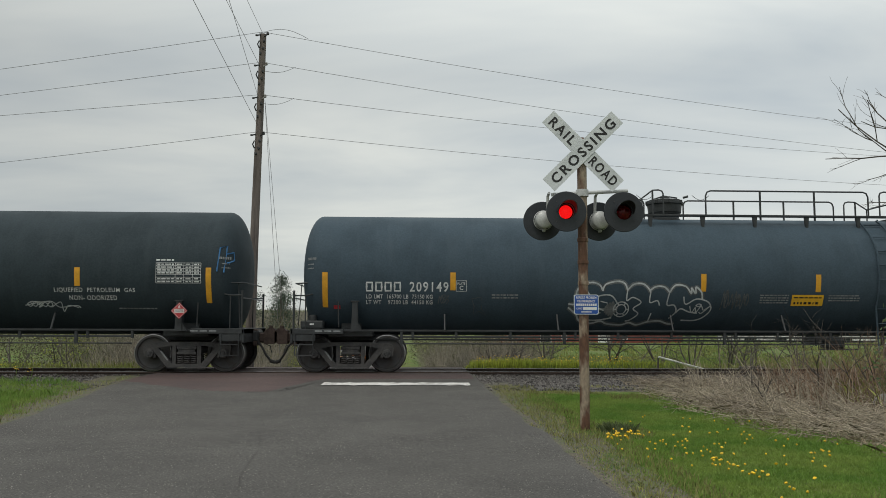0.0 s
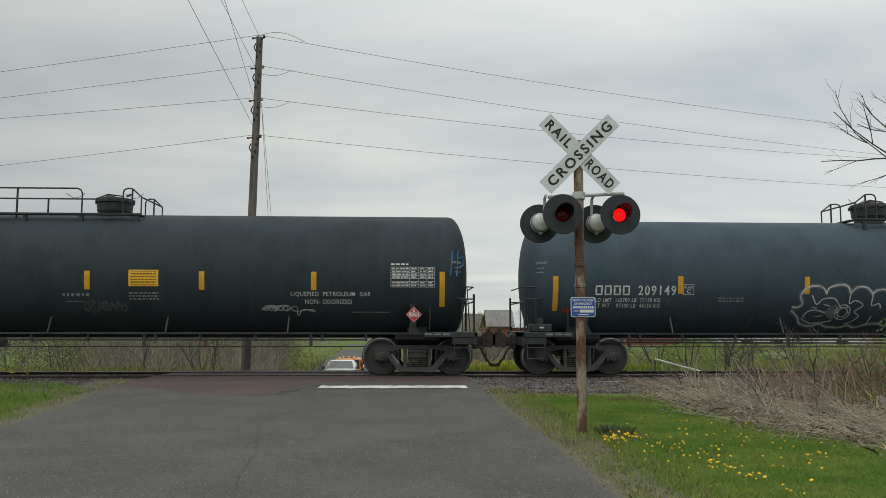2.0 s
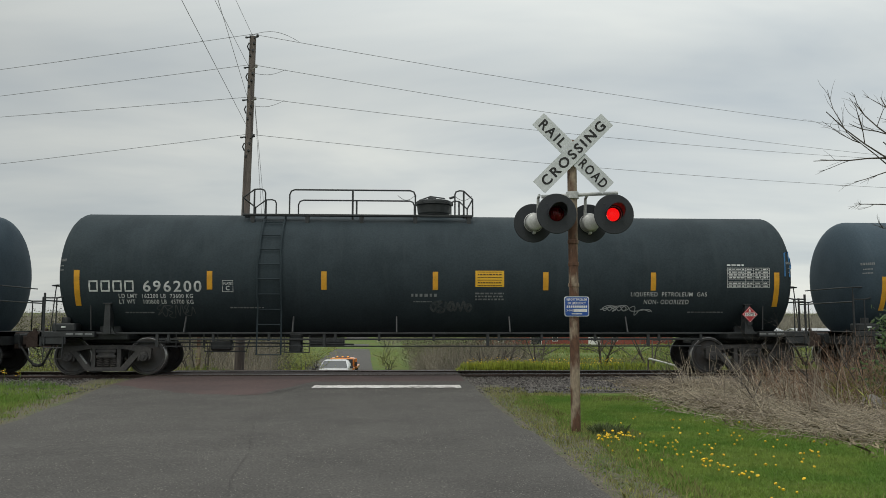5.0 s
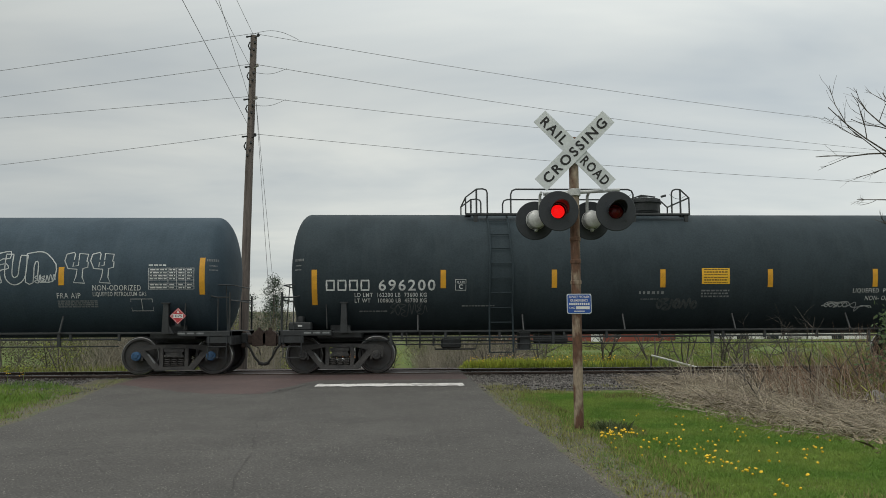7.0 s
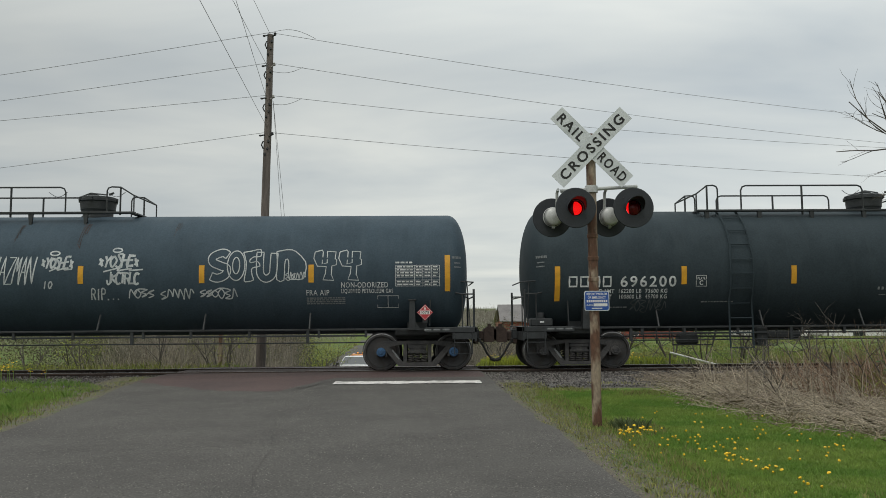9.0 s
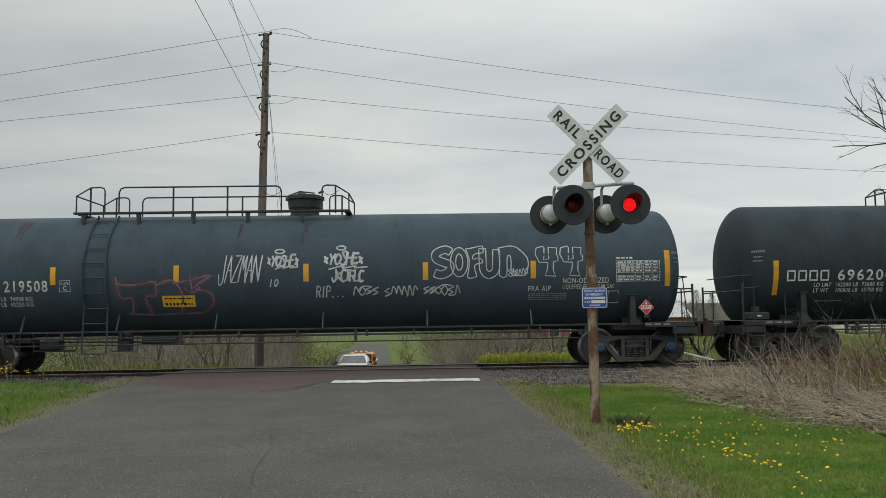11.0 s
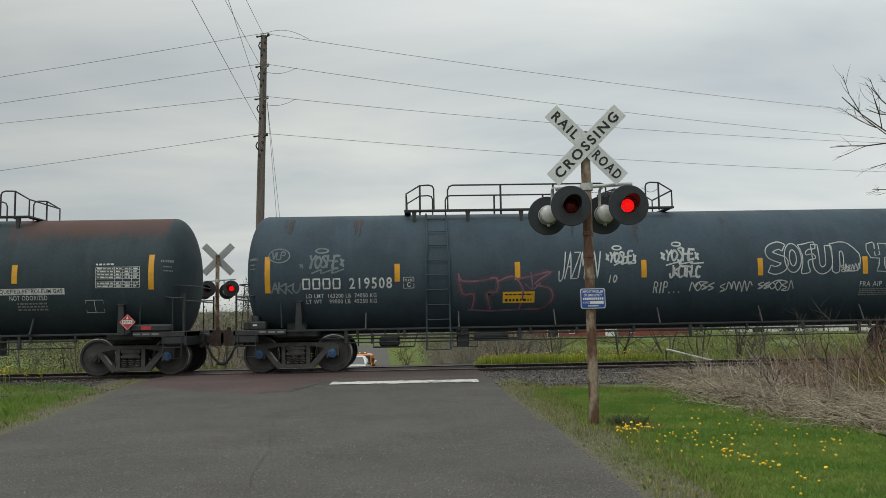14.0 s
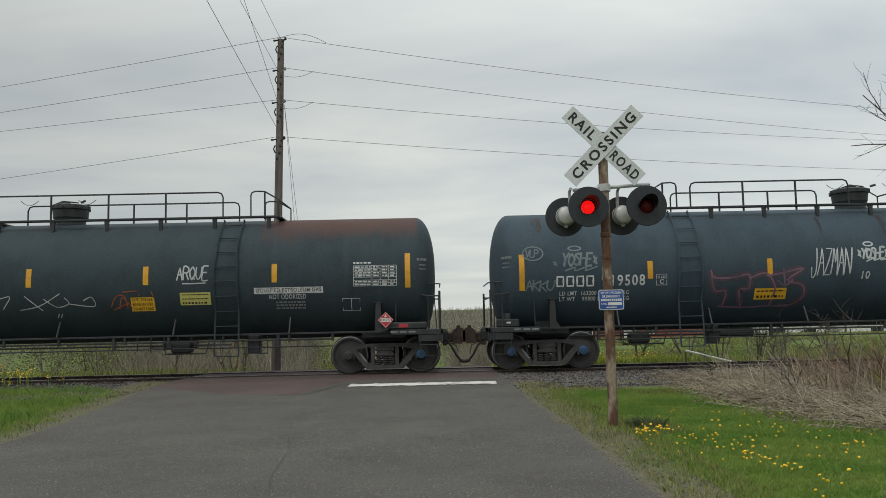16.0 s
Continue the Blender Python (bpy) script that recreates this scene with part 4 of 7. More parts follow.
    g.box((-(truck_x + 0.9), -1.30, 0.995), (truck_x + 0.9, -1.24, 1.045), 0.008)
    part("side_sill", g, M_STEEL, car)
    g = Geo()
    g.box((-inner, -1.275, 0.85), (inner, -1.235, 0.895), 0.008)
    part("side_rod", g, M_STEEL, car)
    g = Geo()
    g.tube([(-inner, -1.25, 0.705), (inner, -1.25, 0.705)], 0.016, 6)
    part("side_rod", g, M_STEEL, car)
    # long hangers carry both rods, short ones the upper rod alone
    n = 11
    for i in range(n):
        x = -inner + 2 * inner * i / (n - 1)
        for dx, low, wide in (((0.0, 0.69, 0.036), (0.27, 0.83, 0.030)) if i % 3 == 0 else ((0.0, 0.83, 0.030),)):
            part("hanger", Geo().box((x + dx - wide, -1.29, low), (x + dx + wide, -1.22, 1.0), 0.006), M_STEEL, car)
    for x in {"b": (-5.97, -3.4, -0.9, 1.86, 4.76), "c": (-6.56, -4.3, -1.95, 0.62, 3.15, 5.69)}.get(name, (-5.6, -2.83, 0.0, 2.8, 5.6)):
        if abs(x) < truck_x - 1.0:
            g = Geo()
            g.tube([(x, -1.40, 1.03), (x, -1.20, 1.42)], 0.024, 6)
            part("sill_strut", g, M_STEEL, car)
    # ladder that follows the shell, with stirrup below
    g = Geo()
    for dx in (-0.25, 0.25):
        pts = [(ladder_x + dx, -0.72, 3.90)]
        for d in range(66, -33, -8):
            a = radians(d)
            pts.append((ladder_x + dx * (1.0 if d > 10 else 1.12), -(TANK_R + 0.06) * math.cos(a), TANK_Z + (TANK_R + 0.06) * math.sin(a)))
        pts += [(ladder_x + dx * 1.15, -1.42, 1.0), (ladder_x + dx * 1.15, -1.44, 0.50)]
        g.tube(pts, 0.022, 5)
    part("ladder_stile", g, paint, car)
    rung = Geo().tube([(-0.26, 0, 0), (0.26, 0, 0)], 0.014, 5).mesh("rung", paint)
    for k in range(10):
        z = 0.51 + 0.36 * k
        t = (z - TANK_Z) / (TANK_R + 0.06)
        y = -(TANK_R + 0.06) * math.sqrt(1 - t * t) if abs(t) < 0.95 and z > 1.3 else -1.43
        if z > 3.85:
            y = -0.85
        part("ladder_rung", rung, None, car, at=pose(ladder_x, y, z))
    # piping, reservoir and valves under the belly
    g = Geo()
    s = flip
    g.tube([(ladder_x + s * 0.9, -0.7, 0.80), (ladder_x + s * 1.75, -0.7, 0.80)], 0.11, 14)
    g.tube([(-inner - 0.8, -0.8, 0.80), (ladder_x, -0.95, 0.78), (ladder_x + 2.0 * s, -0.95, 0.74)], 0.022, 6)
    g.tube([(ladder_x - 1.6, -1.05, 0.90), (ladder_x - 1.6, -1.05, 0.58), (ladder_x - 0.6, -1.05, 0.58), (ladder_x - 0.5, -1.05, 0.95)], 0.02, 6)
    g.box((ladder_x - 1.45, -1.12, 0.60), (ladder_x - 0.95, -0.80, 0.84), 0.04)
    g.box((ladder_x + 0.45, -1.2, 0.55), (ladder_x + 0.75, -0.9, 1.0), 0.03)
    g.tube([(ladder_x + 0.35, -1.25, 0.97), (ladder_x + 0.35, -1.25, 0.56), (ladder_x + 0.95, -1.25, 0.56), (ladder_x + 0.95, -1.25, 0.97)], 0.015, 6)
    for k in range(5):
        x = ladder_x - 2.3 + k * 0.33
        g.tube([(x, -1.0, 0.66 - 0.05 * (k % 2)), (x, -1.0, 1.0)], 0.02, 6)
    part("brake_rigging", g, M_STEEL, car)
    # top walkway, rails and manway
    w0, w1 = walk_span
    top = TANK_Z + TANK_R - (0.09 if name == "b" else 0.0)
    g = Geo()
    for y in (-0.92, 0.76):
        g.box((w0, y, top - 0.02), (w1, y + 0.16, top + 0.03), 0.006)
        x = w0 + 0.25
        while x < w1:
            g.plate([(x - 0.06, top), (x + 0.06, top), (x + 0.03, top - 0.30), (x - 0.03, top - 0.30)], y + 0.02, y + 0.08)
            x += 1.35
    for x in (w0, w1 - 0.16):
        g.box((x, -0.62, top - 0.015), (x + 0.16, 0.62, top + 0.025), 0.006)
    part("walkway", g, M_STEEL, car)
    a, b = main_rail
    for y in (-0.85, 0.85):
        g = Geo()
        rail_loop(g, a, b, y, top + 0.02, top + 0.65)
        m = max(2, round((b - a) / 1.35))
        for k in range(1, m):
            x = a + (b - a) * k / m
            g.tube([(x, y, top - 0.1), (x, y, top + 0.65)], 0.026, 6)
        part("top_handrail", g, M_STEEL, car)
    for (x0, x1, slope) in ends:
        g = Geo()
        for y in (-0.85, 0.85):
            if slope > 0:
                g.tube([(x0, y, top), (x0, y, top + 0.56), (x0 + 0.03, y, top + 0.63), (x0 + 0.12, y, top + 0.66), ((x0 + x1) / 2, y, top + 0.65), (x1, y, top + 0.44), (x1, y, top)], 0.02, 6)
            else:
                g.tube([(x0, y, top), (x0, y, top + 0.44), ((x0 + x1) / 2, y, top + 0.65), (x1 - 0.12, y, top + 0.66), (x1 - 0.03, y, top + 0.63), (x1, y, top + 0.56), (x1, y, top)], 0.02, 6)
            xm = (x0 + x1) / 2
            g.tube([(xm, y, top - 0.05), (xm, y, top + 0.65)], 0.024, 6)
        xe = x1 if slope > 0 else x0
        g.tube([(xe, -0.85, top + 0.44), (xe, 0.85, top + 0.44)], 0.02, 6)
        part("end_rail", g, M_STEEL, car)
    g = Geo()
    m = pose(manway_x, 0, top - 0.10)
    g.lathe([(0.40, 0.0), (0.40, 0.10), (0.37, 0.12), (0.37, 0.20), (0.405, 0.22), (0.415, 0.27), (0.425, 0.28), (0.445, 0.48), (0.475, 0.50), (0.475, 0.56), (0.455, 0.57), (0.455, 0.60), (0.41, 0.62), (0.0, 0.635)], m, 36)
    g.box((manway_x - 0.16, -0.30, top + 0.52), (manway_x + 0.05, -0.10, top + 0.58), 0.02)
    g.tube([(manway_x - 0.40, -0.2, top + 0.50), (manway_x - 0.10, -0.25, top + 0.60), (manway_x + 0.28, -0.2, top + 0.56)], 0.018, 6)
    g.tube([(manway_x + 0.40, -0.30, top + 0.55), (manway_x + 0.52, -0.36, top + 0.58)], 0.03, 8)
    for k in range(8):
        q = 2 * math.pi * k / 8
        g.box((-0.03, -0.03, 0), (0.03, 0.03, 0.10), 0.008, 0, pose(manway_x + 0.475 * math.cos(q), 0.475 * math.sin(q), top + 0.39))
    part("manway", g, M_STEEL, car)
    for x0, x1 in ((manway_x + 0.5, manway_x + 0.95), (manway_x - 0.95, manway_x - 0.5)):
        pts = [(x0 + (x1 - x0) * i / 8, -0.7, top + 0.55 - 0.12 * math.sin(math.pi * i / 8)) for i in range(9)]
        part("safety_chain", Geo().tube(pts, 0.008, 4), M_STEEL, car)
    return car


def stripes(sk, xs, end_l, end_r, z0, z1, e0, e1):
    for x in xs:
        g = Geo()
        sk.quad(g, x - 0.065, x + 0.065, z0, z1, 0.005)
        sk.part("reflective_strip", g, M_REFLECT, "yellow reflective strip")
    for x in (end_l, end_r):
        if x is not None:
            g = Geo()
            sk.quad(g, x - 0.065, x + 0.065, e0, e1, 0.005)
            sk.part("reflective_strip", g, M_REFLECT, "long yellow reflective strip")


def mark(sk, x0, x1, z0, z1, number, split, limit, weight, lx0, lx1, lz, m=None):
    """The owner's mark as plain blocks, the car's number and its weights."""
    g = Geo()
    w = (split - x0) / 4
    for i in range(4):
        a, b, t = x0 + i * w, x0 + (i + 0.80) * w, 0.022
        sk.ribbon(g, [(a + t, z0 + t), (a + t, (z0 + z1) / 2), (a + t, z1 - t), (b - t, z1 - t), (b - t, (z0 + z1) / 2), (b - t, z0 + t)], 0.046, 0.005, 0, True)
    sk.part("owner_mark", g, m or M_WHITE, "worn white painted owner's mark")
    g = Geo()
    sk.text(g, number, split + 0.16, x1, z0, z1, 0.016, spacing=1.22)
    sk.part("car_number", g, m or M_WHITE, "white painted car number")
    g = Geo()
    sk.text(g, "LD LMT  " + limit, lx0, lx1, lz + 0.135, lz + 0.235, 0.012)
    sk.text(g, "LT WT    " + weight, lx0, lx1, lz, lz + 0.10, 0.012)
    sk.part("weight_stencil", g, M_WHITE, "white weight stencil")


def plate_c(sk, x0, x1, z0, z1):
    g = Geo()
    sk.ribbon(g, [(x0, z0), (x1, z0), (x1, z1), (x0, z1)], 0.014, 0.005, 0, True)
    sk.text(g, "PLATE", x0 + 0.03, x1 - 0.03, z1 - 0.10, z1 - 0.04, 0.01)
    sk.text(g, "C", x0 + 0.08, x1 - 0.08, z0 + 0.03, z1 - 0.12, 0.02)
    sk.part("clearance_stencil", g, M_WHITE, "white boxed clearance stencil")


def test_table(sk, x0, x1, z0, z1):
    g = Geo()
    for i in range(8):
        z = z0 + (z1 - z0) * i / 7
        sk.quad(g, x0, x1, z - 0.005, z + 0.005, 0.005)
    for x in (x0, x0 + 0.43 * (x1 - x0), x0 + 0.62 * (x1 - x0), x0 + 0.82 * (x1 - x0), x1):
        sk.quad(g, x - 0.005, x + 0.005, z0, z1, 0.0055)
    h = (z1 - z0) / 7
    for i in range(7):
        if i == 2:
            continue
        z = z0 + h * i + h * 0.28
        for a, b in ((0.03, 0.40), (0.46, 0.59), (0.66, 0.79), (0.85, 0.96)):
            sk.bars(g, x0 + a * (x1 - x0), x0 + b * (x1 - x0), z, z + h * 0.45, 1, 0.005, word=0.10)
    sk.bars(g, x0, x0 + 0.42, z1 + 0.05, z1 + 0.09, 1)
    sk.part("test_table", g, M_WHITE, "white stencilled test table")


def placard(sk, x, z, r=0.195):
    y = -1.50
    holder = part("placard", Geo().plate([(x, z - r), (x + r, z), (x, z + r), (x - r, z)], y, y + 0.012), M_RED, sk.car, "red diamond hazard placard")
    g = Geo()
    g.box((x - 0.12, y - 0.004, z - 0.045), (x + 0.12, y - 0.001, z + 0.045))
    g.plate([(x - 0.03, z + 0.07), (x + 0.03, z + 0.07), (x + 0.015, z + 0.10), (x, z + 0.145), (x - 0.02, z + 0.10)], y - 0.004, y - 0.001)
    e = r - 0.02
    for a, b in (((x, z - e), (x + e, z)), ((x + e, z), (x, z + e)), ((x, z + e), (x - e, z)), ((x - e, z), (x, z - e))):
        g.tube([(a[0], y - 0.002, a[1]), (b[0], y - 0.002, b[1])], 0.004, 4)
    part("panel", g, M_TRIMW, holder)
    vs, fs = letters("1075", 0.015)
    g = Geo()
    g.add([(x - 0.10 + 0.2 * a, y - 0.006, z - 0.032 + 0.064 * b) for a, b, _ in vs], fs)
    part("number", g, M_INK, holder)
    g = Geo()
    g.tube([(x, y + 0.012, z), (x + 0.02, y + 0.10, z)], 0.02, 6)
    g.box((x - 0.06, y + 0.013, z - 0.25), (x + 0.06, y + 0.022, z + 0.05))
    part("holder", g, M_STEEL, holder)


def sticker(sk, x0, x1, z0, z1, m, lines, label):
    g = Geo()
    sk.quad(g, x0, x1, z0, z1, 0.005)
    st = sk.part("sticker", g, m, label)
    g = Geo()
    h = (z1 - z0) / len(lines)
    for i, s in enumerate(lines):
        z = z1 - h * (i + 1)
        if s == "=":
            sk.bars(g, x0 + 0.06, x1 - 0.06, z + h * 0.3, z + h * 0.72, 1, 0.007, word=0.055)
        elif s == "-":
            sk.bars(g, x0 + 0.05, x1 - 0.05, z + h * 0.38, z + h * 0.6, 1, 0.007, word=0.09)
        else:
            sk.text(g, s, x0 + 0.04, x1 - 0.04, z + h * 0.2, z + h * 0.82, 0.012, 0.007)
    part("print", g, M_INK, st)


def boxed(sk, x0, x1, z0, z1):
    g = Geo()
    sk.ribbon(g, [(x0, z0), (x1, z0), (x1, z1), (x0, z1)], 0.014, 0.005, 0, True)
    sk.quad(g, (x0 + x1) / 2 - 0.007, (x0 + x1) / 2 + 0.007, z0, z1)
    sk.part("test_box", g, M_WHITE, "white stencilled empty box")


def car_a():
    car = tank_car("a", 41.02, 9.15, 7.9, 9.87, 5.4, 0.3, (-0.6, 6.3), (1.1, 5.35), [(-0.55, 0.0, -1), (5.65, 6.3, 1)], M_TANK, (0, 0, 0, 0),
                   "black pressurized tank car with white balloon graffiti on its side", -1)
    sk = Skin(car)
    stripes(sk, (-5.41, -2.24, 0.75, 3.62, 5.9), -8.5, 8.5, 2.0, 2.43, 1.58, 2.42)
    mark(sk, -7.52, -5.52, 1.96, 2.20, "209149", -6.62, "165700 LB  75150 KG", "97300 LB  44150 KG", -7.51, -5.9, 1.66)
    plate_c(sk, -5.33, -5.08, 1.98, 2.23)
    sticker(sk, 2.98, 3.78, 1.66, 1.93, M_STICK, "-=", "yellow emergency sticker with black print")
    g = Geo()
    sk.bars(g, 2.18, 2.9, 1.72, 1.93, 4)
    sk.bars(g, 3.9, 4.7, 1.78, 1.93, 3)
    sk.bars(g, -4.46, -3.79, 1.81, 1.91, 2)
    sk.part("small_stencil", g, M_DULL, "small worn white stencil")
    g = Geo()
    sk.quad(g, -8.30, -8.14, 1.54, 1.63)
    sk.part("red_tag", g, M_RED, "small red tag")
    # balloon letters: grey fade, then a heavy white outline
    box = (-2.57, 1.03, 1.17, 2.25)
    rim = [
        "0048 0447 0756 0573 0991 1696 2190 2377",
        "2377 2592 3399 3894 4079",
        "4079 4492 5094 5485 5675",
        "5577 5987 6587 6975",
        "6975 7391 8088 8472 8485 8772 8787 9175 9260",
        "0040 0624 0910 1704 2409 2903 3901 4406 5001 5708 6510 7104 7603"]
    g = Geo()
    for line in rim:
        sk.pen(g, line, *box, 0.11, 0.004)
    sk.part("graffiti_fade", g, M_HAZE, "grey sprayed fade")
    g = Geo()
    for line in rim:
        sk.pen(g, line, *box, 0.040)
    for line in (
            "1375 1754 2166 2967 3448",
            "4079 4056 4463 5052 4538 4926 4412 4110",
            "5675 5652 6156 6345",
            "6975 6847 7346 7531 7116",
            "7965 8148 8860 9654 9938 9622 9012 8012",
            "5828 5709",
            "7528 7838 8431 9028",
            "0921 1238 1940 2533",
            "0921 1512 2312 3117"):
        sk.pen(g, line, *box, 0.032)
    for line in (
            "8444 8629 8841 8930 9244 9435 9844 9328 9131",
            "8845 9049 9246 9043 8845",
            "1447 1845",
            "1826 2328",
            "2254 2750"):
        sk.pen(g, line, *box, 0.024)
    # a flower with a ring and a burst of petals
    fx, fz = -1.25, 1.56
    for r in (0.12, 0.19):
        sk.ribbon(g, sk.curve([(fx + r * math.cos(q), fz + r * 0.95 * math.sin(q)) for q in [2 * math.pi * k / 8 for k in range(8)]], 4, True), 0.026, 0.006, 0, True)
    for k in range(6):
        q = 2 * math.pi * k / 6
        sk.ribbon(g, [(fx + 0.12 * math.cos(q), fz + 0.11 * math.sin(q)), (fx + 0.19 * math.cos(q), fz + 0.18 * math.sin(q))], 0.03, 0.0065)
    sk.part("graffiti", g, M_SPRAY, "white outlined balloon graffiti")
    g = Geo()
    for k in range(9):
        q = math.pi * (0.62 + 0.095 * k)
        sk.ribbon(g, sk.curve([(fx - 0.10, fz), (fx - 0.12 + 0.20 * math.cos(q), fz + 0.13 * math.sin(q)), (fx - 0.12 + (0.30 + 0.12 * (k == 4)) * math.cos(q), fz + 0.20 * math.sin(q))], 3), 0.055, 0.0055 + 0.0001 * k)
    sk.part("graffiti", g, M_GREYSP, "grey sprayed burst of petals")
    g = Geo()
    sk.scrawl(g, 1.2, 1.9, 1.55, 2.05, 0.025, 4, 7)
    sk.scrawl(g, -5.78, -5.5, 1.66, 1.88, 0.02, 9, 4)
    sk.ribbon(g, [(-4.95, 1.80), (-4.72, 1.84), (-4.70, 1.55), (-4.55, 1.38), (-4.75, 1.5), (-4.9, 1.42), (-4.88, 1.62)], 0.018, 0.006, 0, True)
    sk.part("graffiti", g, M_FAINT, "faint chalky tag")
    placard(sk, 7.8, 1.45)
    test_table(sk, 7.2, 8.25, 2.12, 2.6)
    return car


def car_b():
    car = tank_car("b", 21.28, 9.15, 7.88, 9.87, -3.95, 0.05, (-4.75, 1.0), (-3.6, -0.45), [(-4.75, -4.2, -1), (0.55, 1.0, 1)], M_TANK_B, (0, 0, 0, 0),
                   "black pressurized tank car with clean sides and yellow stickers", 1)
    sk = Skin(car)
    stripes(sk, (-5.36, -2.65, 0.03, 2.72, 5.38), -8.46, 8.47, 2.06, 2.50, 1.67, 2.51)
    mark(sk, -8.19, -5.55, 2.0, 2.27, "696200", -7.08, "162200 LB  73600 KG", "100800 LB  45700 KG", -7.5, -5.76, 1.72, M_WHITE)
    plate_c(sk, -5.06, -4.81, 2.01, 2.27)
    sticker(sk, 1.0, 1.7, 2.14, 2.53, M_STICK, "-=--=-", "yellow emergency sticker with black print")
    g = Geo()
    sk.text(g, "LIQUEFIED  PETROLEUM  GAS", 4.83, 6.73, 1.90, 2.02, 0.006)
    sk.text(g, "NON- ODORIZED", 5.17, 6.29, 1.73, 1.84, 0.006)
    sk.part("cargo_stencil", g, M_WHITE, "white cargo stencil")
    g = Geo()
    sk.bars(g, 1.0, 1.7, 1.82, 2.0, 3)
    sk.bars(g, -0.55, 0.09, 1.90, 1.97, 1)
    sk.bars(g, -0.5, -0.05, 1.77, 1.79, 1)
    sk.bars(g, -7.4, -6.7, 1.5, 1.53, 1)
    sk.bars(g, 6.3, 7.2, 1.52, 1.55, 1)
    sk.bars(g, -4.9, -4.1, 1.62, 1.65, 1)
    sk.part("small_stencil", g, M_DULL, "small worn white stencil")
    test_table(sk, 7.23, 8.29, 2.14, 2.62)
    placard(sk, 7.79, 1.48)
    g = Geo()
    sk.scrawl(g, -6.65, -5.75, 1.40, 1.72, 0.022, 21, 7)
    sk.part("graffiti", g, M_FAINT, "faint chalky tag")
    g = Geo()
    sk.scrawl(g, 4.16, 4.75, 1.55, 1.70, 0.020, 33, 5)
    sk.ribbon(g, sk.curve([(4.1, 1.60), (4.7, 1.70), (4.9, 1.56), (5.3, 1.60), (5.4, 1.54)], 6), 0.02, 0.006)
    sk.ribbon(g, sk.curve([(4.72, 1.56), (4.95, 1.68), (4.98, 1.46), (5.12, 1.60), (5.35, 1.55)], 6), 0.02, 0.006)
    sk.part("graffiti", g, M_SPRAY, "white signature tag")
    g = Geo()
    sk.scrawl(g, -0.08, 0.92, 1.52, 1.80, 0.055, 61, 7, 0.1)
    sk.part("rubbed_patch", g, mat("rubbed_patch", (0.062, 0.072, 0.076), 0.8, var=0.4, scale=4, fine=20, second=(0.042, 0.054, 0.060)), "rubbed-out pale tag")
    # sprayed blue figure where the shell turns into the head
    g = Geo()
    f = lambda x, z: on_head(1, 9.15, max(0.0, (x - 8.67) / 0.48), z, 0.015)
    for line in ([(8.66, 2.42), (8.72, 3.0), (8.86, 3.05), (8.82, 2.4)], [(8.86, 2.85), (8.98, 2.9), (9.0, 2.7), (8.88, 2.62)]):
        g.tube([f(*p) for p in line], 0.022, 4)
    part("graffiti", g, M_BLUE, car, "blue sprayed figure")
    return car


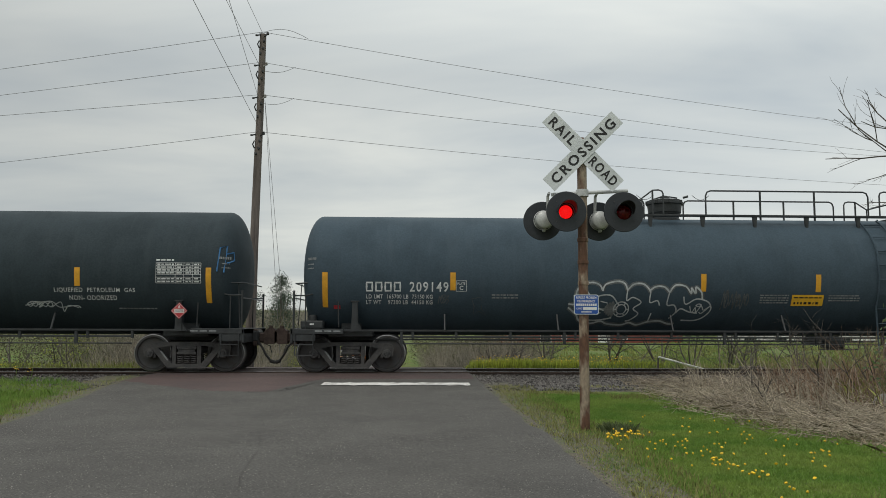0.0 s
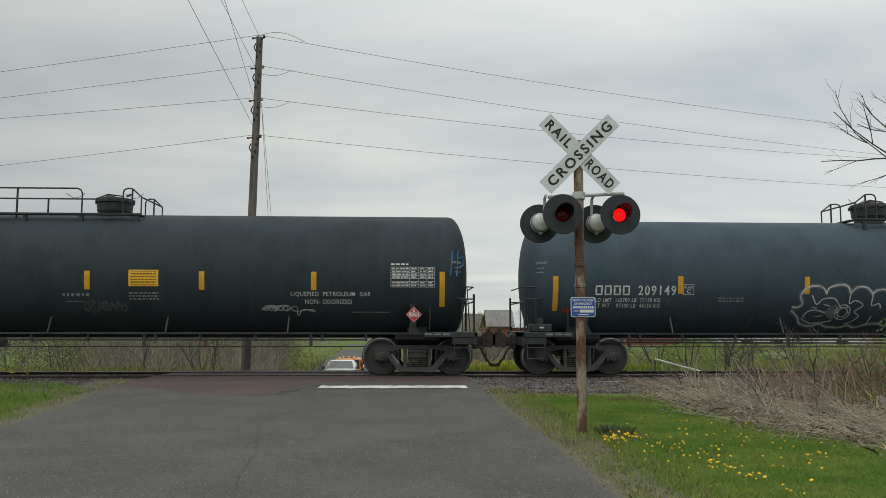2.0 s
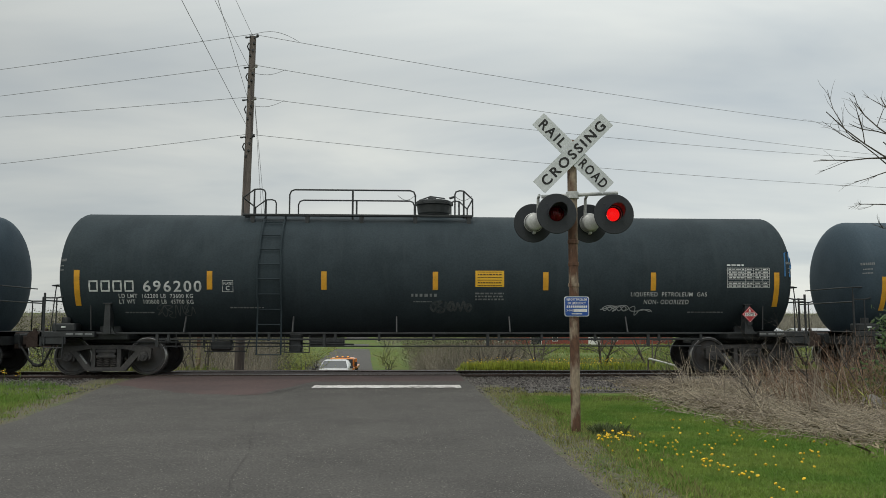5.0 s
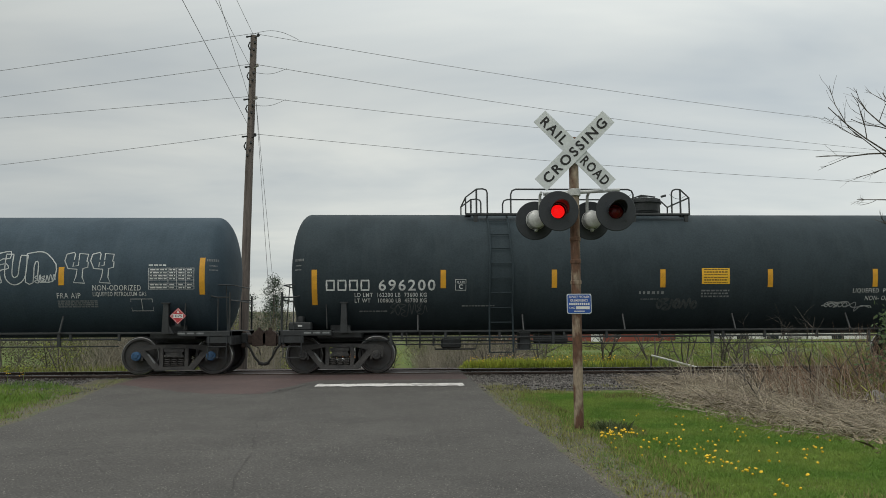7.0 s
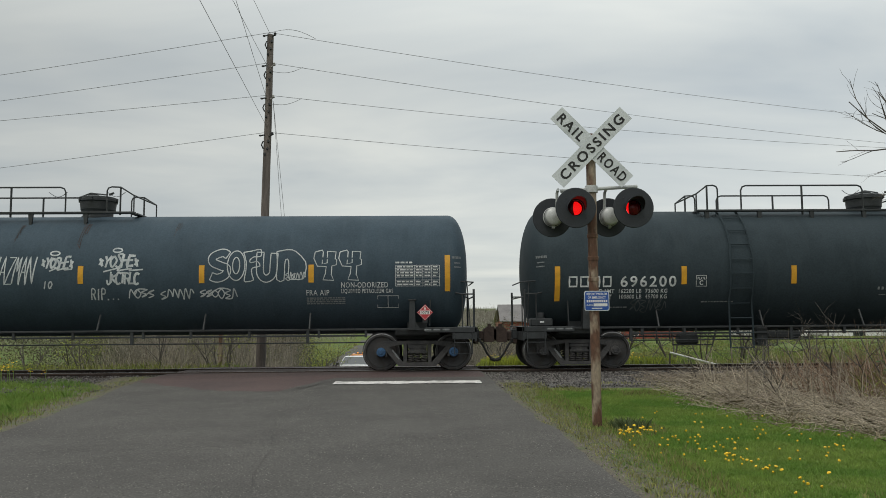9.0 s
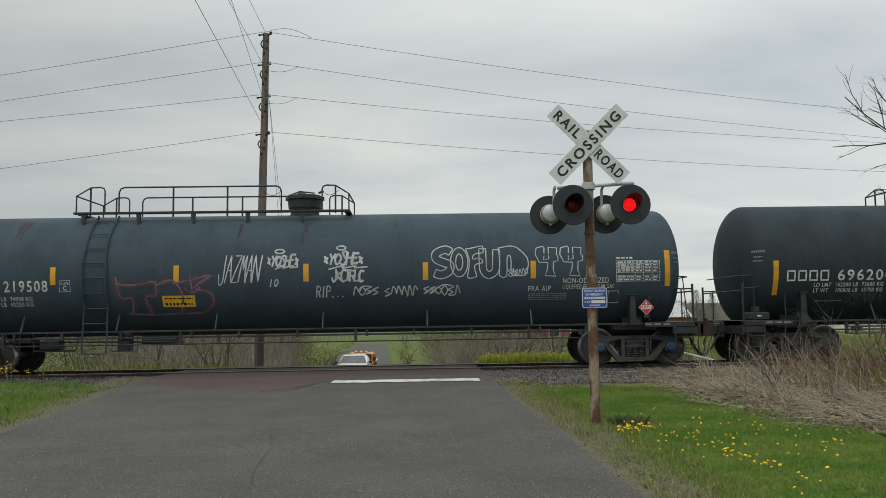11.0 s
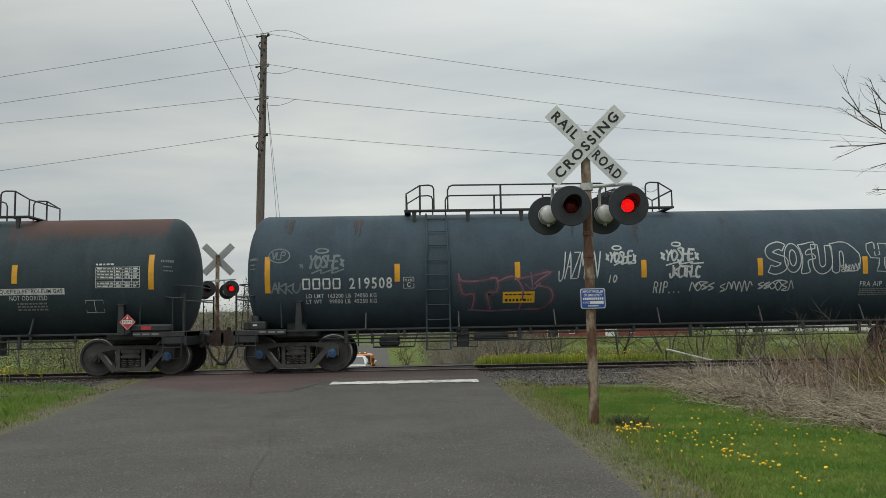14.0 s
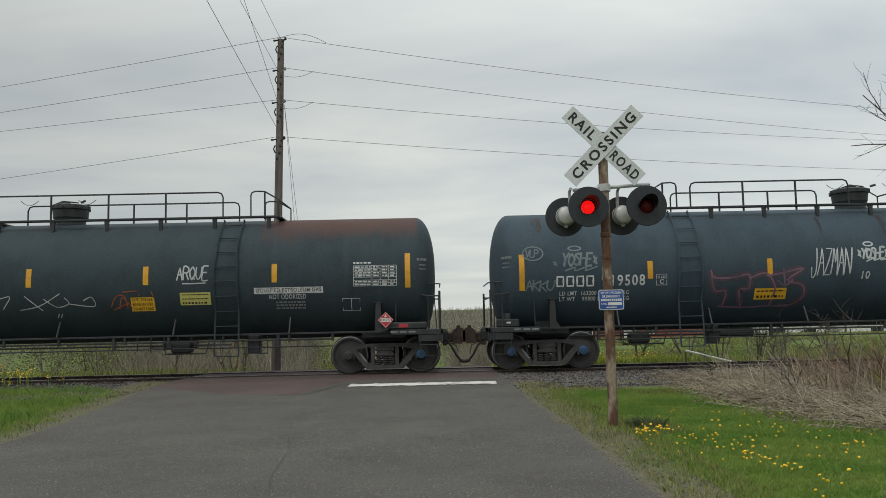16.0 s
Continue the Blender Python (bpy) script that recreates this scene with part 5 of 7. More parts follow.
def car_c():
    car = tank_car("c", 1.12, 9.57, 8.29, 10.29, -4.8, 0.0, (-5.6, 1.25), (-4.5, -0.47), [(-5.55, -4.85, -1), (0.55, 1.22, 1)], M_TANK, (1, 1, 1, 1),
                   "black pressurized tank car covered in white graffiti with rust runs", 1)
    sk = Skin(car)
    stripes(sk, (-5.78, -2.86, 0.24, 3.12, 5.74), -8.90, 9.03, 2.16, 2.59, 1.93, 2.81)
    mark(sk, -8.07, -5.91, 2.0, 2.27, "219508", -7.10, "163200 LB  74050 KG", "99800 LB  45250 KG", -7.99, -6.29, 1.66)
    plate_c(sk, -5.63, -5.38, 2.0, 2.26)
    sticker(sk, -3.22, -2.44, 1.60, 1.87, M_STICK, "-=", "yellow emergency sticker with black print")
    g = Geo()
    sk.text(g, "NON-ODORIZED", 6.46, 7.59, 2.03, 2.16, 0.006)
    sk.text(g, "LIQUEFIED PETROLEUM GAS", 6.46, 7.71, 1.88, 2.0, 0.006)
    sk.text(g, "FRA AIP", 5.62, 6.17, 1.85, 1.98, 0.006)
    sk.part("cargo_stencil", g, M_WHITE, "white cargo stencil")
    g = Geo()
    sk.bars(g, 5.62, 6.55, 1.64, 1.80, 4)
    sk.part("small_stencil", g, M_DULL, "small worn white stencil")
    test_table(sk, 7.77, 8.84, 2.06, 2.56)
    boxed(sk, 7.33, 7.84, 1.55, 1.83)
    placard(sk, 8.48, 1.42)
    # bubble letters drawn in outline
    g = Geo()
    sk.bubble(g, "8582 6090 2078 2060 5548 8040 7420 4010 1216", 3.28, 3.82, 2.20, 2.97, 0.19, 0.026)
    for rx, rz in ((0.21, 0.36), (0.085, 0.20)):
        g.starts.append(len(g.f))
        sk.ribbon(g, sk.curve([(3.94 + rx * math.cos(q), 2.58 + rz * math.sin(q)) for q in [2 * math.pi * k / 10 for k in range(10)]], 4, True), 0.026, 0.006, 0, True)
    g.starts.append(len(g.f))
    sk.pen(g, "0590 4594 9499 9678 6076 4066 4658 8062 9448 6544 5038 5420 6006 3001 1204 2030 2260 0590", 4.08, 4.54, 2.18, 2.98, 0.026, smooth=2)
    g.starts.append(len(g.f))
    sk.bubble(g, "1494 1460 1824 4410 7524 8060 8290", 4.44, 4.94, 2.18, 2.95, 0.17, 0.026)
    g.starts.append(len(g.f))
    sk.pen(g, "0092 2296 4098 6592 9860 9830 9010 6008 4212 4246 4066 3268 2850 2606 0208 0450 0092", 4.90, 5.62, 2.17, 2.98, 0.026, smooth=2)
    for x in (5.80, 6.40):
        g.starts.append(len(g.f))
        sk.pen(g, "0590 3596 4090 3652 5856 5892 9590 9268 9866 9850 7846 7620 8602 4004 5022 5444 1646 0070 0590", x, x + 0.56, 2.19, 2.98, 0.026, smooth=1)
    sk.part("graffiti", g, M_SPRAY, "white outlined bubble letters")
    g = Geo()
    sk.tag(g, "JAZMAN", -1.88, -0.80, 2.14, 2.82, 0.030, 0.16, 0.95, 0.05, 3)
    sk.tag(g, "IQ", -0.66, -0.38, 2.04, 2.22, 0.026, 0.2, 0.7, 0.1, 5)
    sk.tag(g, "*YOSHE*", -0.72, 0.10, 2.52, 2.80, 0.046, 0.15, 1.05, 0.12, 6)
    sk.tag(g, "*YOSHE*", 0.64, 1.66, 2.56, 2.86, 0.055, 0.15, 1.05, 0.12, 7)
    sk.tag(g, "JKCTRLC", 0.86, 1.64, 2.17, 2.42, 0.048, 0.10, 1.05, 0.12, 8)
    for x, z in ((-0.40, 2.90), (1.08, 2.97)):
        g.starts.append(len(g.f))
        sk.ribbon(g, sk.curve([(x + 0.11 * math.cos(q), z + 0.05 * math.sin(q)) for q in [k * math.pi / 4 for k in range(8)]], 3, True), 0.035, 0.006, 0, True)
    for x, z, k in ((-0.50, 2.44, 0.55), (0.78, 2.42, 0.95)):
        g.starts.append(len(g.f))
        sk.pen(g, "0020 4090 3540 7080 6545 9960", x, x + k, z, z + 0.13, 0.035)
    # a memorial line: its first word, then the name as unreadable strokes
    sk.tag(g, "RIP...", 0.48, 1.22, 1.78, 2.04, 0.030, 0.10, 0.72, 0.04, 9)
    sk.part("graffiti", g, M_SPRAY, "white sprayed tags")
    g = Geo()
    for x0, x1, n, seed in ((1.34, 1.98, 4, 51), (2.12, 2.92, 6, 52), (3.06, 3.95, 6, 53)):
        sk.scrawl(g, x0, x1, 1.78, 2.04, 0.028, seed, n, 0.05)
    sk.part("graffiti", g, M_SPRAY, "white sprayed line that cannot be read")
    g = Geo()
    sk.scrawl(g, 5.12, 5.60, 2.22, 2.42, 0.022, 12, 6)
    sk.part("graffiti", g, M_SPRAY, "small white tag")
    g = Geo()
    sk.tag(g, "YOSHE*", -7.92, -7.0, 2.52, 2.82, 0.050, 0.15, 1.0, 0.10, 14)
    sk.tag(g, "*", -8.15, -7.98, 2.50, 2.66, 0.035)
    for line, x0, x1, z0, z1 in (("0020 3080 3020 6580 6220 9990", -7.85, -7.05, 2.36, 2.50), ("0550 3090 7090 9550 7010 3010 0550", -7.78, -7.42, 2.88, 3.0)):
        g.starts.append(len(g.f))
        sk.pen(g, line, x0, x1, z0, z1, 0.035)
    g.starts.append(len(g.f))
    sk.ribbon(g, sk.curve([(-8.62 + 0.25 * math.cos(q), 2.83 + 0.17 * math.sin(q)) for q in [k * math.pi / 4 for k in range(8)]], 3, True), 0.03, 0.006, 0, True)
    sk.tag(g, "VLP", -8.80, -8.46, 2.74, 2.92, 0.032, 0.1, 0.9)
    sk.tag(g, "AKKU", -8.82, -8.10, 1.92, 2.18, 0.040, 0.1, 1.0, 0.08, 16)
    sk.part("graffiti", g, mat("thin_white_spray", (0.17, 0.21, 0.23), 0.7, var=0.3), "thin bluish-white tags")
    # pink letters over a faint haze, the first like a broad T
    box = (-4.30, -1.98, 1.40, 2.36)
    lines = ["0098 0478 2578 4084 4050 3046 3405", "0098 0446 1644 1405", "4074 5286 6084 6850 6405", "6080 7888 9898 8068 9656 9930 9008 7404", "1006 3402 6004 7804", "7698 7858", "7068 7854 8670"]
    g = Geo()
    for line in lines[:4]:
        sk.pen(g, line, *box, 0.16, 0.004, smooth=3)
    sk.part("graffiti_fade", g, mat("pink_haze", (0.085, 0.058, 0.075), 0.8, var=0.3, second=(0.05, 0.05, 0.06)), "faint pink sprayed haze")
    g = Geo()
    for line in lines:
        sk.pen(g, line, *box, 0.042, smooth=3)
    sk.part("graffiti", g, M_PINK, "faded pink sprayed letters")
    for x, w, z0, z1 in ((-8.45, 0.12, 3.32, 3.80), (-6.75, 0.13, 3.30, 3.78), (0.15, 0.09, 2.92, 3.68), (-1.42, 0.06, 3.05, 3.65), (2.4, 0.06, 3.25, 3.7)):
        g = Geo()
        for k in range(5):
            q = x + w * (k / 4 - 0.5) * 1.6
            drop = (z1 - z0) * random.uniform(0.35, 1.0)
            sk.ribbon(g, sk.curve([(q + 0.01, z1), (q + random.uniform(-0.02, 0.02), z1 - drop * 0.5), (q, z1 - drop)], 5), w * random.uniform(0.08, 0.24), 0.004 + 0.0005 * k)
        sk.part("rust_run", g, M_RUST, "brown rust run")
    return car


def car_d():
    car = tank_car("d", -19.04, 9.15, 7.88, 9.87, 4.1, -0.35, (-2.0, 5.3), (-1.9, 3.85), [(4.55, 5.25, 1)], M_RUSTD, (0, 0, 0, 1),
                   "dull black tank car with rust-brown top at one end", -1)
    sk = Skin(car)
    stripes(sk, (-3.5, -0.64, 2.17, 5.27), -8.5, 8.49, 2.26, 2.71, 2.07, 2.91)
    test_table(sk, 7.18, 8.22, 2.13, 2.62)
    g = Geo()
    sk.quad(g, 4.77, 6.44, 1.99, 2.14, 0.004)
    cs = sk.part("cargo_panel", g, M_WHITE, "white panel with dark lettering")
    g = Geo()
    sk.text(g, "LIQUEFIED PETROLEUM GAS", 4.82, 6.39, 2.01, 2.12, 0.006, 0.007)
    part("print", g, M_INK, cs)
    g = Geo()
    sk.text(g, "NOT ODORIZED", 5.13, 6.02, 1.86, 1.97, 0.006)
    sk.part("cargo_stencil", g, M_WHITE, "white cargo stencil")
    g = Geo()
    sk.bars(g, 5.29, 6.0, 1.62, 1.80, 3)
    sk.part("small_stencil", g, M_DULL, "small worn white stencil")
    boxed(sk, 6.90, 7.32, 1.55, 1.84)
    placard(sk, 7.94, 1.30)
    sticker(sk, 2.98, 3.72, 1.76, 2.06, M_PALE, "--=", "pale yellow emergency sticker with black print")
    sticker(sk, 1.79, 2.36, 1.64, 1.97, M_STICK, ["DEFECTIVE CAR", "MOVING FOR REPAIR", "DO NOT LOAD"], "yellow defect notice with black print")
    g = Geo()
    sk.tag(g, "ARQUE", 2.92, 3.70, 2.36, 2.68, 0.034, 0.05, 0.86, 0.06, 41)
    sk.pen(g, "0010 5005 9920", 3.05, 3.62, 2.27, 2.34, 0.03)
    sk.part("graffiti", g, M_SPRAY, "white sprayed tag")
    g = Geo()
    for line in ([(-1.5, 1.95), (-1.1, 2.05), (-1.3, 1.75)], [(-0.9, 1.72), (-0.4, 1.82), (0.1, 2.1)], [(-0.3, 1.98), (0.0, 1.78), (0.3, 1.86), (0.2, 2.0)], [(0.3, 1.85), (0.9, 1.78), (0.85, 2.0), (0.65, 1.92)],
                 [(0.02, 1.62), (-0.04, 1.52)], [(0.10, 1.62), (0.04, 1.52)], [(-0.75, 2.05), (-0.35, 1.70)]):
        sk.ribbon(g, sk.curve(line, 5), 0.022, 0.006)
    sk.part("graffiti", g, M_SPRAY, "thin white scribble")
    g = Geo()
    for line in ([(1.3, 1.75), (1.45, 2.0), (1.65, 2.0), (1.7, 1.7)], [(1.5, 1.7), (1.6, 1.98), (1.8, 1.72)], [(1.35, 1.68), (1.75, 1.85)], [(1.6, 2.1), (1.95, 2.12), (2.0, 2.0)], [(2.3, 2.1), (2.35, 1.95)]):
        sk.ribbon(g, sk.curve(line, 5), 0.03, 0.006)
    sk.part("graffiti", g, M_ORANGE, "faded orange scribble")
    g = Geo()
    g.box((7.95, -1.43, 1.06), (8.95, -1.20, 1.24), 0.04)
    g.box((8.25, -1.445, 1.11), (8.48, -1.435, 1.20), 0, 1)
    part("tool_box", g, [M_STEEL, M_RED], car)
    return car


# one of the tanks is a little fatter
for build, TANK_R, TANK_Z in ((car_a, 1.53, 2.43), (car_b, 1.57, 2.47), (car_c, 1.53, 2.43), (car_d, 1.53, 2.42)):
    build()


# ---- crossing signals ----
LAMPS = []


def lamp(mast, x, y, z, facing, side):
    """A flasher: black disc, hood, red roundel, silver housing and, behind the glass, a made-up turning ball in place
    of a switched bulb.
    """
    turn = 0 if facing < 0 else 180
    at = pose(x, y, z, 0, 0, turn)
    g = Geo()
    m = pose(0, 0, 0, 90)
    g.lathe([(0.105, 0.012), (0.262, 0.012), (0.268, 0.004), (0.268, -0.004), (0.262, -0.010), (0.105, -0.010)], m, 44)
    disc = part("lamp_disc", g, M_DISC, mast, "round black background disc", at)
    g = Geo()
    g.lathe([(0.105, 0.0), (0.108, -0.03), (0.118, -0.05), (0.122, -0.14), (0.112, -0.185), (0.08, -0.205), (0.001, -0.21)], m, 28)
    g.lathe([(0.128, -0.045), (0.135, -0.05), (0.135, -0.075), (0.128, -0.08)], m, 28)
    g.box((-0.02, 0.05, -0.16), (0.02, 0.11, -0.12), 0.006)
    part("housing", g, M_SILVER, disc, "silver-painted lamp housing")
    # hood over the upper half of the roundel, longer at the top
    g, pts, n = Geo(), [], 24
    for i in range(n + 1):
        a = radians(-12 + 204 * i / n)
        reach = 0.07 + 0.17 * max(0.0, math.sin(a)) ** 0.8
        for r, d in ((0.122, 0.0), (0.125, -reach), (0.119, -reach), (0.116, 0.0)):
            pts.append((r * math.cos(a), d - 0.012, r * math.sin(a)))
    g.add(pts, [(i * 4 + j, i * 4 + (j + 1) % 4, (i + 1) * 4 + (j + 1) % 4, (i + 1) * 4 + j) for i in range(n) for j in range(4)])
    part("hood", g, M_DISC, disc)
    # added collar that blocks the ball's glow on the inside of the housing
    part("glow_collar", Geo().lathe([(0.1075, 0.0), (0.1075, -0.055), (0.090, -0.052), (0.090, -0.048), (0.1045, -0.046), (0.1045, 0.0)], m, 28), M_DISC, disc)
    g = Geo()
    g.lathe([(0.0, 0.030), (0.05, 0.026), (0.085, 0.014), (0.100, 0.0)], m, 28)
    ln = part("roundel", g, M_LENS, disc, "red glass roundel")
    ln.visible_shadow = False
    # a made-up ball behind the glass, bright on one half and dark on the other, turns round to light or darken the
    # roundel; it stands in for a switched bulb
    g = Geo()
    turns = [-90 + 9 * i for i in range(21)]
    g.lathe([(0.099 * math.cos(radians(d)) + 0.0002, 0.099 * math.sin(radians(d))) for d in turns], m, 28, 0, [1 if d < 9 else 0 for d in turns[:-1]])
    ball = part("flash_ball", g, [M_BULB, M_UNLIT], disc, at=pose(0, 0.095, 0))
    LAMPS.append((ball, side))
    for k in range(4):
        a = radians(45 + 90 * k)
        part("bolt", Geo().tube([(0.185 * math.cos(a), -0.012, 0.185 * math.sin(a)), (0.185 * math.cos(a), -0.022, 0.185 * math.sin(a))], 0.008, 6), M_DUSTY, disc)


def blade_text(g, body, mid, along, tall, m, y):
    vs, fs = letters(body, 0.024, spacing=1.3)
    g.add([m @ Vector((mid - along / 2 + along * a, y, -tall / 2 + tall * b)) for a, b, _ in vs], fs)


def crossing_signal(x, y, z0, front, lamp_z, label, lean=0.0, height=3.80, buck=3.62):
    """front: -1 when its lettered side faces -y."""
    mast = base("crossing_signal", x, y, z0, label, "crossing signal", "signals of the crossing")
    g = Geo()
    g.tube([(0, 0, -0.1), (0, 0, height)], 0.064, 20)
    g.lathe([(0.068, 0.0), (0.068, 0.04), (0.045, 0.07), (0.0, 0.075)], pose(0, 0, height - 0.03), 16)
    for z in (2.12, 2.42, 1.84):
        g.lathe([(0.066, 0.0), (0.073, 0.005), (0.073, 0.05), (0.066, 0.055)], pose(0, 0, z), 20)
    part("mast", g, M_MAST, mast, "rusty silver-painted steel mast")
    # crossbuck
    yy = front * 0.085
    for k, ang in ((0, 45), (1, -45)):
        g = Geo()
        m = pose(0, 0, buck, 0, -ang, 0)
        y0 = yy + front * 0.012 * (1 - k)
        g.box((-0.665, y0 - 0.003, -0.114), (0.665, y0 + 0.003, 0.114), 0.0, 0, m)
        blade = part("crossbuck_blade", g, M_SIGNW if front < 0 else M_ALU, mast, "white crossbuck blade with black letters" if front < 0 else "bare back of a crossbuck blade")
        if front < 0:
            g = Geo()
            yt = y0 - 0.006
            if k == 0:
                blade_text(g, "CROSSING", 0.0, 1.17, 0.138, m, yt)
            else:
                blade_text(g, "RAIL", -0.385, 0.43, 0.138, m, yt)
                part("lettering", g, M_INK, blade)
                g = Geo()
                blade_text(g, "ROAD", 0.385, 0.46, 0.138, m, yt)
            part("lettering", g, M_INK, blade)
    g = Geo()
    for s in (-0.05, 0.05):
        g.tube([(s, yy, buck - 0.02 + s), (s, 0.0, buck - 0.02 + s)], 0.012, 6)
    part("bracket", g, M_SILVER, mast)
    # cross arm
    lz = lamp_z
    g = Geo()
    g.tube([(-0.42, 0, lz + 0.23), (0.62, 0, lz + 0.29)], 0.026, 10)
    for xx, yl in ((-0.24, -0.05), (0.54, -0.05), (-0.45, 0.14), (0.20, 0.14)):
        zz = lz + (0.24 if yl < 0 else 0.10)
        g.tube([(xx, 0.0, lz + 0.25), (xx, yl * 0.7, lz + 0.22), (xx, yl, zz - 0.14)], 0.020, 8)
    g.lathe([(0.075, -0.05), (0.085, -0.045), (0.085, 0.045), (0.075, 0.05)], pose(0, 0, lz + 0.25), 20)
    part("cross_arm", g, M_SILVER, mast, "silver-painted cross arm")
    lamp(mast, -0.26, -0.22, lz - 0.03, -1, "L")
    lamp(mast, 0.505, -0.22, lz - 0.03, -1, "R")
    lamp(mast, -0.50, 0.24, lz - 0.10, 1, "R")
    lamp(mast, 0.27, 0.24, lz - 0.10, 1, "L")
    return mast


near = crossing_signal(2.29, 10.60, 0.07, -1, 2.83, "rusty mast with white crossbuck and red flashers beside the road", buck=3.64)
# blue emergency notice
g = Geo()
w, h, r = 0.165, 0.132, 0.025
corner = [(sx * (w - r) + r * math.cos(radians(a)), sz * (h - r) + r * math.sin(radians(a))) for sx, sz, a0 in ((1, 1, 0), (-1, 1, 90), (-1, -1, 180), (1, -1, 270)) for a in range(a0, a0 + 91, 30)]
g.plate(corner[::-1], -0.005, 0.0)
notice = part("emergency_notice", g, M_SIGNW, near, "blue emergency notice with white border", pose(0.02, -0.070, 1.58))
g = Geo()
g.plate([(0.94 * a, 0.925 * b) for a, b in corner][::-1], -0.0075, -0.0055)
part("panel", g, M_SIGNB, notice)
g = Geo()
for body, z, hh, ww in (("REPORT PROBLEM", 0.075, 0.032, 0.27), ("OR EMERGENCY", 0.028, 0.032, 0.24)):
    vs, fs = letters(body, 0.012)
    g.add([(-ww / 2 + ww * a, -0.0095, z + hh * b) for a, b, _ in vs], fs)
for i in range(10):
    g.box((-0.135 + i * 0.028, -0.0095, -0.018), (-0.135 + i * 0.028 + 0.020, -0.008, 0.012))
vs, fs = letters("X-ING", 0.01)
g.add([(-0.14 + 0.085 * a, -0.0095, -0.066 + 0.026 * b) for a, b, _ in vs], fs)
g.box((-0.045, -0.0095, -0.072), (0.138, -0.008, -0.034))
g.box((-0.07, -0.0095, -0.104), (0.07, -0.008, -0.092))
part("print", g, M_TRIMW, notice)
far = crossing_signal(-6.67, 26.8, -0.12, 1, 2.72, "far mast with bare-backed crossbuck and red flashers", buck=3.68)


# ---- utility pole and wires ----
def sag_line(a, b, sag, n=24):
    a, b = Vector(a), Vector(b)
    return [a.lerp(b, i / n) - Vector((0, 0, 4 * sag * (i / n) * (1 - i / n))) for i in range(n + 1)]


def utility_pole(x, y, z0, top, lean, label):
    p = base("utility_pole", x, y, z0, label, "utility pole")
    g = Geo()
    h = top - z0
    pts = [(lean * (i / 8) + 0.03 * noise.noise((i * 0.7, x, 0)), 0, -0.3 + (h + 0.3) * i / 8) for i in range(9)]
    g.tube(pts, [0.150 - 0.050 * i / 8 for i in range(9)], 14)
    part("shaft", g, M_POLE, p)
    return p


HEIGHTS = (10.42, 9.45, 8.42, 7.25)
pole = utility_pole(-4.90, 24.5, -0.1, 10.38, 0.20, "leaning weathered wooden utility pole with side insulators")
